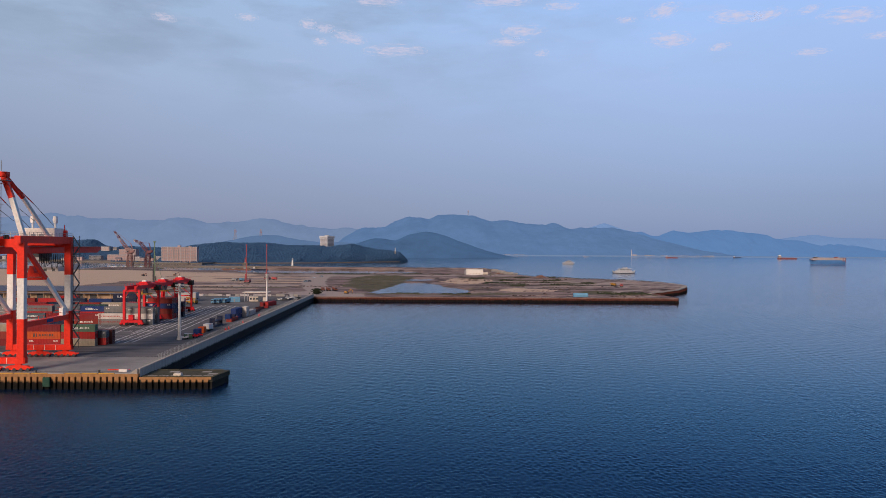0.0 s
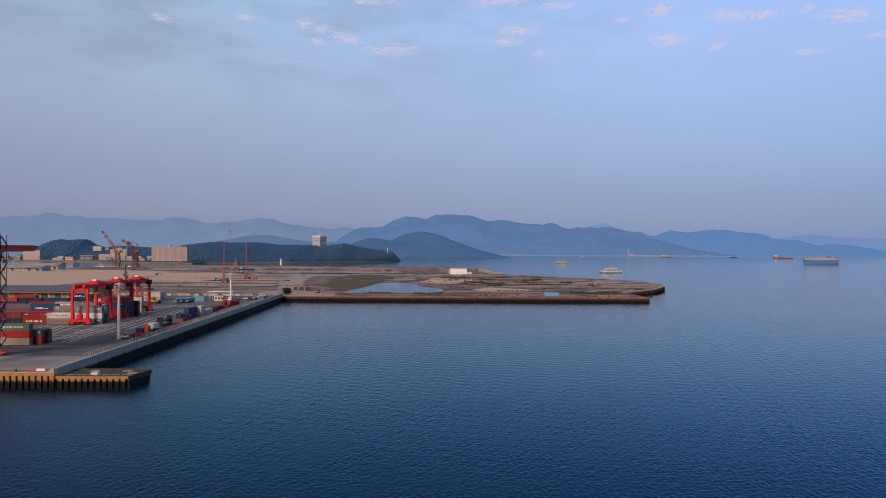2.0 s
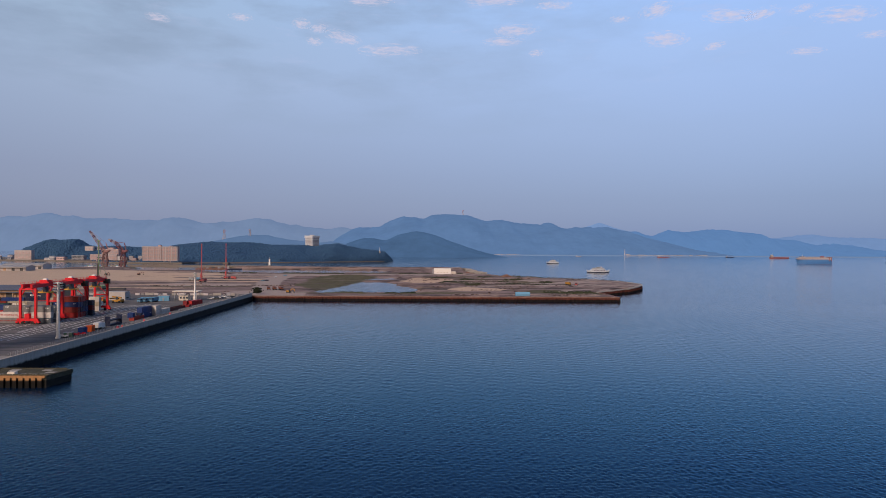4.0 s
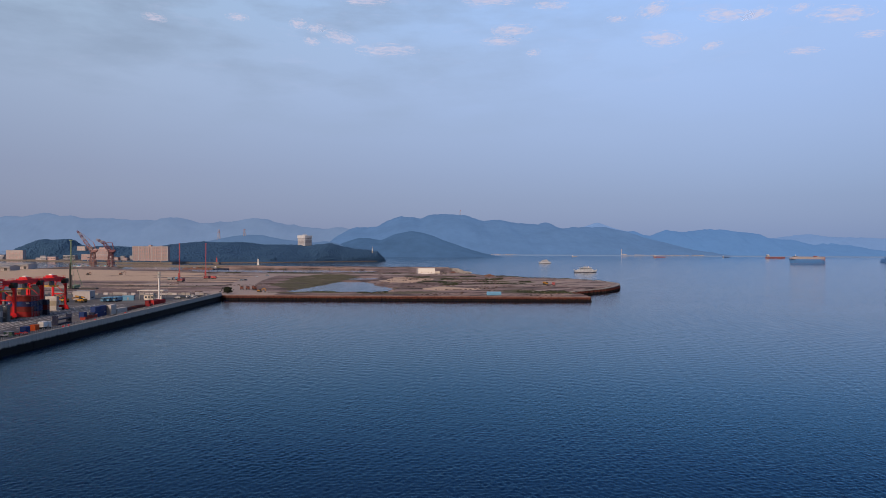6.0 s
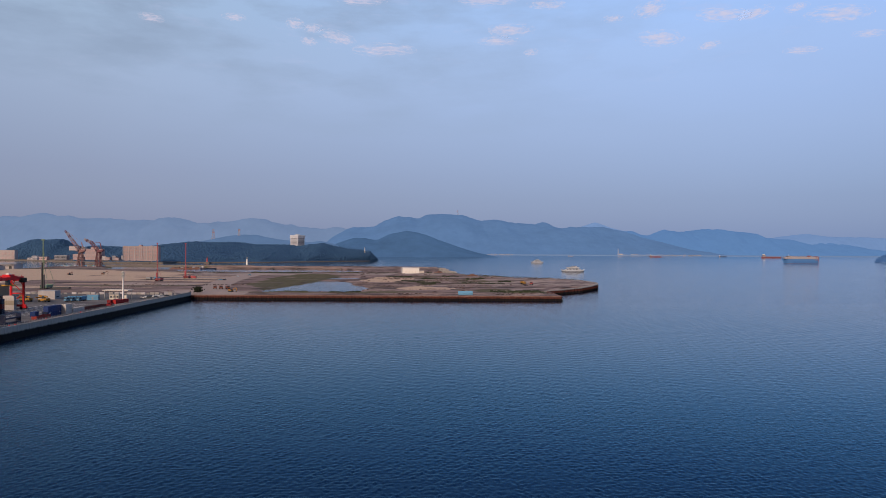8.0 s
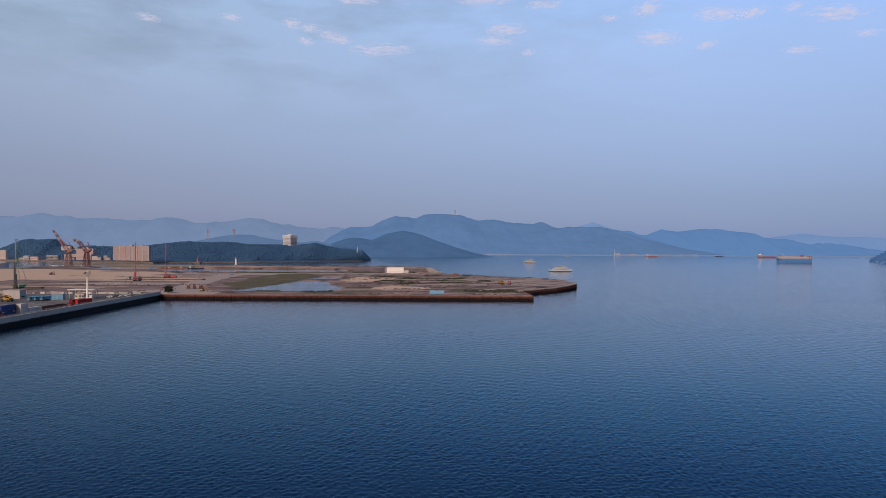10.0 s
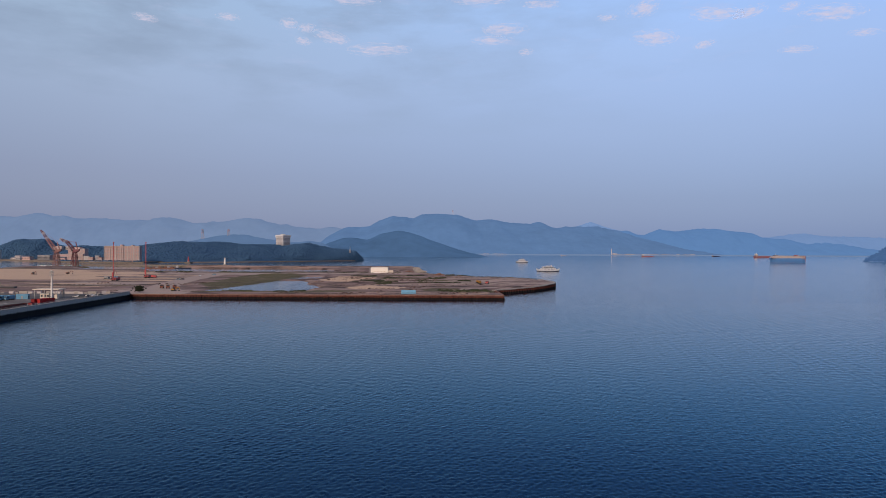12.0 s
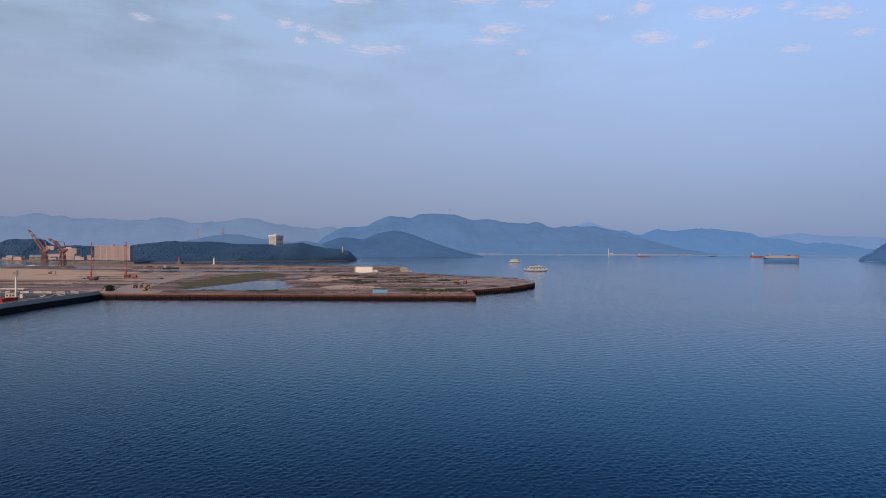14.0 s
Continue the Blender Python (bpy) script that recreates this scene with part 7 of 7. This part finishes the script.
def ferry(m, l, label):
    ob = thing("car_ferry", label, "ferry", "", m)
    b = l * 0.26
    part("hull", hull(Shape(), l, b, 2.9, both=True, sheer=0.8), "ship_white", ob)
    part("belting", hull(Shape(), l * 1.004, b * 1.01, 0.9, both=True, sheer=0.1), "box_navy", ob)
    car_deck = part("car_deck", Shape().side([(-l * 0.36, 2.8), (l * 0.36, 2.8), (l * 0.33, 5.2), (-l * 0.33, 5.2)][::-1], -b * 0.48, b * 0.48), "ship_white", ob)
    for i in range(9):
        part("opening", Shape().box(-l * 0.29 + i * l * 0.066, -b * 0.485, 3.4, -l * 0.29 + i * l * 0.066 + l * 0.035, -b * 0.475, 4.6), "glass", car_deck)
    saloon = part("saloon", Shape().box(-l * 0.25, -b * 0.44, 5.2, l * 0.25, b * 0.44, 7.4, 0.15), "ship_white", ob)
    part("saloon_windows", Shape().box(-l * 0.23, -b * 0.445, 5.9, l * 0.23, b * 0.445, 6.7), "glass", saloon)
    part("sun_deck", Shape().box(-l * 0.29, -b * 0.47, 7.4, l * 0.29, b * 0.47, 7.6), "cream", ob)
    wheel = part("wheelhouse", Shape().box(-l * 0.08, -b * 0.3, 7.6, l * 0.08, b * 0.3, 9.6, 0.15), "ship_white", ob)
    part("wheelhouse_windows", Shape().box(-l * 0.081, -b * 0.305, 8.5, l * 0.081, b * 0.305, 9.2), "glass", wheel)
    part("funnel", Shape().box(l * 0.13, -1, 7.6, l * 0.17, 1, 10.2, 0.2), "cream", ob)
    part("mast", Shape().tube((0, 0, 9.6), (0, 0, 13), 0.14, 6), "ship_white", ob)
    for s in (-1, 1):
        part("ramp", Shape().side([(s * l * 0.47, 2.2), (s * l * 0.5, 2.0), (s * l * 0.535, 4.6), (s * l * 0.525, 4.8)], -b * 0.28, b * 0.28), "ship_white", ob)
        for u in (0.2, 0.4):
            part("raft", Shape().tube((s * l * u * 0.6, -b * 0.42, 8.0), (s * l * u * 0.6 + 1.2, -b * 0.42, 8.0), 0.45, 8), "ship_white", ob)


ferry(pose(345, 1146, 0, 0, 0, 4), 37, "white double-ended car ferry crossing the bay")
ferry(pose(392, 1800, 0, 0, 0, 2), 31, "small white car ferry farther out in the bay")


def freighter(x, y, l, colour, label, turn=0):
    ob = thing("cargo_ship", label, "ship", "", pose(x, y, 0, 0, 0, turn))
    part("hull", hull(Shape(), l, l * 0.16, l * 0.055, sheer=l * 0.02), colour, ob)
    h = part("deckhouse", Shape().box(-l * 0.42, -l * 0.06, l * 0.05, -l * 0.30, l * 0.06, l * 0.16, 0.4), "ship_rust", ob)
    part("bridge", Shape().box(-l * 0.43, -l * 0.075, l * 0.16, -l * 0.34, l * 0.075, l * 0.19, 0.2), "white", h)
    part("hatch", Shape().box(-l * 0.24, -l * 0.05, l * 0.05, l * 0.36, l * 0.05, l * 0.075, 0.3), colour, ob)
    part("mast", Shape().tube((-l * 0.36, 0, l * 0.18), (-l * 0.36, 0, l * 0.25), l * 0.006, 6), "white", ob)


freighter(1648, 3030, 88, "ship_red", "low red cargo ship anchored far out")
freighter(1158, 3130, 56, "ship_red", "small red coaster anchored far out")
freighter(1560, 3330, 40, "box_navy", "small dark coaster far out in the bay")
freighter(305, 2730, 28, "box_navy", "small dark tug below the headland")
freighter(800, 3290, 26, "ship_rust", "small pale boat far out in the bay")
freighter(-276, 1188, 26, "box_navy", "dark blue work boat moored in the basin", 4)


def barge(x, y, l, label):
    ob = thing("work_barge", label, "barge", "", pose(x, y, 0, 0, 0, 3))
    part("hull", Shape().side([(-l / 2, 1.6), (-l / 2 + 2, -1), (l / 2 - 2, -1), (l / 2, 1.6)], -5, 5), "rust_cap", ob)
    rng = np.random.RandomState(6)
    for i in range(9):
        x0 = -l / 2 + 4 + i * (l - 8) / 9
        part("deck_load", Shape().box(x0, -3.5, 1.6, x0 + rng.uniform(2, 5), 3, 1.6 + rng.uniform(0.6, 2.6), 0.15), ("rust_cap", "dark_steel", "rust_cap", "plaster_grey")[i % 4], ob)


barge(-318, 1196, 52, "rusty work barge laden with gear in the basin")


def level_crane(x, y, tip, colour, label, knee=False):
    """A shipyard jib crane on a braced portal tower, its jib to the left."""
    ob = thing("shipyard_crane", label, "crane", "shipyard cranes", pose(x, y, 0))
    b = 1.6
    for sx in (-5, 5):
        for sy in (-5, 5):
            part("tower_leg", Shape().beam((sx, sy, b), (sx * 0.55, sy * 0.55, 26), 0.75, 0.75), colour, ob)
        part("tower_brace", Shape().beam((sx, -5, b + 1), (sx * 0.75, 3.8, 15), 0.5, 0.5).beam((sx * 0.75, -3.8, 15), (sx * 0.6, 3, 25), 0.75, 0.75), colour, ob)
    for z, k in ((9, 0.9), (17, 0.72), (25.5, 0.56)):
        part("tower_ring", Shape().box(-5 * k - 0.4, -5 * k - 0.4, z, 5 * k + 0.4, 5 * k + 0.4, z + 0.7), colour, ob)
    part("tower_core", lattice_mast(Shape(), (0, 0, b), (0, 0, 26), 6.4, 7, 0.42, 5.2), colour, ob)
    part("turntable", Shape().tube((0, 0, 26), (0, 0, 28), 4.4, 18), colour, ob)
    part("machine_house", Shape().box(-2, -2.4, 28, 6.5, 2.4, 32.0, 0.3), colour, ob)
    part("cab", Shape().box(-5, -1.5, 28.5, -3, 1.5, 31.5, 0.2), "glass", ob)
    if knee:
        part("jib", lattice_mast(Shape(), (-2, 0, 31), (-13, 0, 45), 5.0, 10, 0.46, 4.4), colour, ob)
        for i in range(4):
            u, v = i / 4, (i + 1) / 4
            part("jib_section", lattice_mast(Shape(), (-12 + u * (tip[0] + 12), 0, 44 + u * (tip[1] - 44)), (-12 + v * (tip[0] + 12), 0, 44 + v * (tip[1] - 44)), 4.4 - 2.2 * u, 3, 0.42, 4.4 - 2.2 * v), ("jib_red", "ship_rust")[i % 2], ob)
        part("back_frame", Shape().beam((5, 0, 33), (2, 0, 45), 1.2, 1.2).beam((2, 0, 45), (-13, 0, 46), 0.75, 0.75), colour, ob)
    else:
        part("jib", lattice_mast(Shape(), (-2, 0, 31), (-16, 0, 50), 5.2, 10, 0.42, 4.0), colour, ob)
        for i in range(4):
            u, v = i / 4, (i + 1) / 4
            part("jib_section", lattice_mast(Shape(), (-16 + u * (tip[0] + 16), 0, 50 + u * (tip[1] - 50)), (-16 + v * (tip[0] + 16), 0, 50 + v * (tip[1] - 50)), 4.0 - 2.2 * u, 3, 0.40, 4.0 - 2.2 * v), ("ship_rust", "jib_red")[i % 2], ob)
        part("back_frame", Shape().beam((5, 0, 33), (1, 0, 45), 1.2, 1.2).tube((1, 0, 45), (tip[0] + 3, 0, tip[1] - 1), 0.25, 5), colour, ob)
    # walkways round the tower and the slewing house
    for z, k in ((17.7, 4.6), (28.0, 5.6)):
        rail = Shape()
        for sx, sy, ex, ey in ((-k, -k, k, -k), (k, -k, k, k), (k, k, -k, k), (-k, k, -k, -k)):
            rail.tube((sx, sy, z + 1.1), (ex, ey, z + 1.1), 0.12, 4).tube((sx, sy, z), (sx, sy, z + 1.1), 0.12, 4)
        part("walkway", rail.box(-k, -k, z - 0.3, k, k, z), colour, ob)
    part("stair_tower", lattice_mast(Shape(), (4.6, -4.6, 1.6), (3.6, -3.6, 26), 1.6, 12, 0.16), colour, ob)
    part("counterweight", Shape().box(6.2, -2, 29.5, 8.6, 2, 32.6, 0.3), colour, ob)


level_crane(-522, 1246, (-28, 66), "jib_pink", "hazy pink shipyard crane with its jib raised")
level_crane(-490, 1246, (-26, 51), "jib_red", "dark red shipyard crane with a cranked jib", True)

# ---- buildings across the channel
def block(x, y, z, w, d, h, wall, label, floors=0, bays=0, roof="roof_pale", name="building", win="glass", extra=()):
    """A building, its front at y, with rows of windows let into the front and the side."""
    ob = thing(name, label, "building", "", pose(x, y, z))
    part("wall", Shape().box(-w / 2, 0, -2, w / 2, d, h, 0.15), wall, ob)
    part("roof", Shape().box(-w / 2 - 0.3, -0.3, h, w / 2 + 0.3, d + 0.3, h + 0.5, 0.1), roof, ob)
    if floors:
        fh, bw = h / floors, w / bays
        pane = Shape().box(-bw * 0.33, -0.10, -fh * 0.27, bw * 0.33, 0.12, fh * 0.27).mesh("window", M[win])
        for f in range(floors):
            for i in range(bays):
                o = new("window", pane)
                o.parent, o.location = ob, (-w / 2 + (i + 0.5) * bw, 0, (f + 0.5) * fh)
            part("balcony", Shape().box(-w / 2 + 0.4, -0.9, f * fh - 0.15, w / 2 - 0.4, 0, f * fh + fh * 0.16), wall, ob)
    for x0, w0, h0 in extra:
        part("roof_house", Shape().box(x0 - w0 / 2, 2, h + 0.4, x0 + w0 / 2, d - 2, h + h0, 0.1), wall, ob)
    return ob


def apartment_block():
    ob = block(-543, 1556, 3, 78, 14, 35, "plaster_pink", "long pinkish apartment block with rows of balconies", 11, 20, extra=((-2, 5, 3.4), (22, 4, 2.0)), name="apartment_building", win="plaster_grey")
    for x in (-39, -26, -13, -2, 3, 13, 26, 39):
        part("pier_strip", Shape().box(x - 0.5, -1.1, 0, x + 0.5, 0, 35), "plaster_white", ob)


apartment_block()


def hotel():
    """Two wings at an angle, their top floors standing out over the ones below, under a flat roof with a plant room."""
    ob = thing("hotel_building", "pale hotel of two angled wings standing above the woods", "building", "", pose(-266, 1952, 30))
    for turn, x0, wide, name in ((-16, -21, 21, "west_wing"), (52, 0.3, 26, "east_wing")):
        wing = part(name, Shape().box(0, 0, 0, wide, 15, 33.5, 0.1), "hotel_pale", ob)
        wing.matrix_local = pose(x0 if turn < 0 else 0.3, 5.6 if turn < 0 else -0.2, 0, 0, 0, turn)
        part("crown_storeys", Shape().box(-1.2, -1.4, 34.2, wide + 1.2, 16.2, 41.0, 0.15), "hotel_pale", wing)
        part("shadow_gap", Shape().box(0.4, 0.4, 33.4, wide - 0.4, 14.6, 34.3), "glass", wing)
        for f in range(7):
            part("balcony", Shape().box(0.6, -1.0, 8 + f * 3.6, wide - 0.6, 0.05, 9.0 + f * 3.6, 0.04), "hotel_pale", wing)
            part("window_band", Shape().box(0.9, -0.06, 9.2 + f * 3.6, wide - 0.9, 0.06, 11.2 + f * 3.6), "plaster_grey", wing)
        part("window_band", Shape().box(-0.2, -1.46, 36.4, wide + 0.2, -1.36, 37.8), "plaster_grey", wing)
        part("parapet", Shape().box(-1.0, -1.2, 41.0, wide + 1.0, 16.0, 41.6, 0.05), "hotel_pale", wing)
    part("plant_room", Shape().box(-8, 4, 41, 5, 12, 44.0, 0.15), "hotel_pale", ob)
    part("roof_mast", Shape().tube((-2, 8, 44), (-2, 8, 50), 0.25, 6), "steel", ob)


hotel()
block(-745, 1722, 3, 66, 16, 14, "plaster_pink", "stepped pink waterside building with many windows", 4, 18, win="plaster_grey")
block(-732, 1730, 3, 42, 18, 27.5, "plaster_pink", "pink stepped upper storeys of the waterside building", 8, 12, win="plaster_grey", extra=((0, 14, 4),))
block(-808, 1722, 3, 30, 14, 11, "plaster_grey", "low grey waterside hall with ribbon windows", 3, 10)
block(-952, 1740, 3, 42, 14, 23, "plaster_white", "white apartment slab with vertical piers", 7, 12, win="plaster_pink")
block(-838, 1842, 27.5, 22, 12, 9, "plaster_white", "pale house on the wooded hillside", 3, 6, win="plaster_pink")
block(-815, 1848, 29, 11, 12, 6.5, "plaster_white", "pale house on the wooded hillside", 2, 4)
# low houses along the water between the pink building and the apartments
for hx, hy, hw, hh, hm, fl, bays, word in ((-704, 1722, 13, 9.5, "plaster_white", 3, 5, "pale"), (-690.5, 1716, 11, 7.0, "plaster_pink", 2, 4, "pinkish"), (-678, 1724, 10, 10.5, "plaster_grey", 3, 4, "grey"),
                                           (-667, 1715, 10, 6.0, "plaster_pink", 2, 4, "pinkish"), (-655, 1726, 12, 11.0, "plaster_white", 4, 5, "pale")):
    block(hx, hy, 3, hw, 9, hh, hm, f"small {word} house in the waterside town", fl, bays, "roof_pale" if fl > 2 else "rust_cap", "town_house", "plaster_grey")
block(-560, 1533.5, 1.4, 90, 1.5, 1.7, "rock", "low concrete sea wall below the apartments", 0, 0, "concrete", "sea_wall_building")
warehouse(pose(-548, 985, LAND - 0.3), 70, 24, 6, 8, "plaster_white", "roof_pale", 6, "low pale warehouse at the far side of the field")
warehouse(pose(-560, 1060, LAND - 0.3), 60, 24, 7, 9, "plaster_white", "roof_pale", 6, "low pale warehouse near the channel")
warehouse(pose(-720, 940, LAND - 0.3), 120, 30, 7, 10, "plaster_white", "roof_pale", 8, "long pale warehouse at the far side of the field")


def waterside_hedge():
    """Garden trees along the foot of the apartments and the sea wall."""
    rng = np.random.RandomState(23)
    places = []
    for i in range(260):
        x = rng.uniform(-588, -500) if i % 3 else rng.uniform(-720, -590)
        y = 1549 + rng.uniform(-3, 3) if x > -590 else np.interp(x, [-880, -640], [1715, 1552]) + rng.uniform(3, 7)
        r = rng.uniform(1.0, 2.6)
        places.append((x, y, 3.0 + r * 0.4, r))
    tagged(crowns("waterside_trees", places, "hazy_wood", 24, 0.9), "low dark garden trees along the waterside", "trees", kind="stuff")


waterside_hedge()


def small_houses():
    rng = np.random.RandomState(17)
    i = 0
    while i < 46:
        x = rng.uniform(-1250, -585)
        front = np.interp(x, [-2600, -880, -640, -486], [1930, 1715, 1552, 1535])
        y = front + rng.uniform(8, 40)
        if -790 < x < -700 or -830 < x < -788 or -978 < x < -925 or (x > -660 and y > 1540):
            i += 1
            continue
        w, d, h = rng.uniform(7, 22), rng.uniform(7, 10), rng.uniform(4, 10)
        wall = ("plaster_white", "plaster_pink", "plaster_grey", "plaster_white")[rng.randint(4)]
        ob = thing("house", "small pale house on the waterside", "house", "waterside houses", pose(x, y, 3.0, 0, 0, rng.uniform(-12, 12)))
        part("wall", Shape().box(-w / 2, 0, -1, w / 2, d, h), wall, ob)
        part("roof", Shape().end([(-0.5, h), (d + 0.5, h), (d / 2, h + 2.4)], -w / 2 - 0.4, w / 2 + 0.4), ("roof_blue", "plaster_grey", "roof_blue")[rng.randint(3)], ob)
        for k in range(max(1, int(w / 4))):
            part("window", Shape().box(-w / 2 + 1.2 + k * 4, -0.08, h * 0.4, -w / 2 + 3.0 + k * 4, 0.08, h * 0.7), "glass", ob)
        i += 1


small_houses()


def moored_boats():
    rng = np.random.RandomState(8)
    for i in range(14):
        x, y = -585 + i * 6.5 + rng.uniform(-2, 2), 1290 + rng.uniform(-6, 22)
        ob = thing("small_boat", "small pale work boat moored in the channel", "boat", "moored boats", pose(x, y, 0, 0, 0, rng.uniform(-30, 30)))
        part("hull", hull(Shape(), 9, 2.8, 1.2, -0.5, sheer=0.5), "plaster_grey" if i % 2 else "white", ob)
        part("cabin", Shape().box(-1.2, -0.9, 1.2, 1.6, 0.9, 2.8, 0.15), "tarp_blue" if i % 3 else "box_green", ob)


moored_boats()


def pylon(x, y, z, high, label):
    ob = thing("pylon", label, "pylon", "hill pylons", pose(x, y, z))
    part("tower", lattice_mast(Shape(), (0, 0, 0), (0, 0, high), high * 0.26, 10, 0.42, high * 0.07), "ship_rust", ob)
    for k in (0.7, 0.82, 0.93):
        part("cross_arm", Shape().beam((-high * 0.12, 0, high * k), (high * 0.12, 0, high * k), 0.8, 0.8), "rig_red", ob)


pylon(-690, 2560, 60, 42, "red and white lattice pylon on a hill")
pylon(-598, 2570, 66, 38, "red and white lattice pylon on a hill")
pylon(313, 4590, 250, 42, "thin mast on the mountain summit")


def far_port():
    ob = thing("far_light_tower", "slim pale light tower on the distant shore", "lighthouse", "", pose(1123, 3615, 3))
    part("tower", Shape().tube((0, 0, 0), (0, 0, 30), 2.4, 12, 1.4), "plaster_white", ob)
    part("lantern", Shape().tube((0, 0, 30), (0, 0, 34), 1.8, 12, 0.8), "plaster_white", ob)
    part("keeper_house", Shape().box(6, -5, 0, 26, 5, 8, 0.3), "plaster_white", ob)
    rng = np.random.RandomState(19)
    for i in range(16):
        x = 1150 + i * 27 + rng.uniform(-6, 6)
        block(x, 3600, 3, rng.uniform(14, 40), 10, rng.uniform(1.5, 4.5), "plaster_grey", "low pale quay building on the distant shore", 0, 0, "roof_pale", "far_shed")
    for i in range(10):
        x = 430 + i * 14 + rng.uniform(-5, 5)
        block(x, 3590, 3, rng.uniform(6, 14), 8, rng.uniform(1.5, 3.5), "plaster_grey", "small pale house on the distant shore", 0, 0, "roof_pale", "far_house")


far_port()
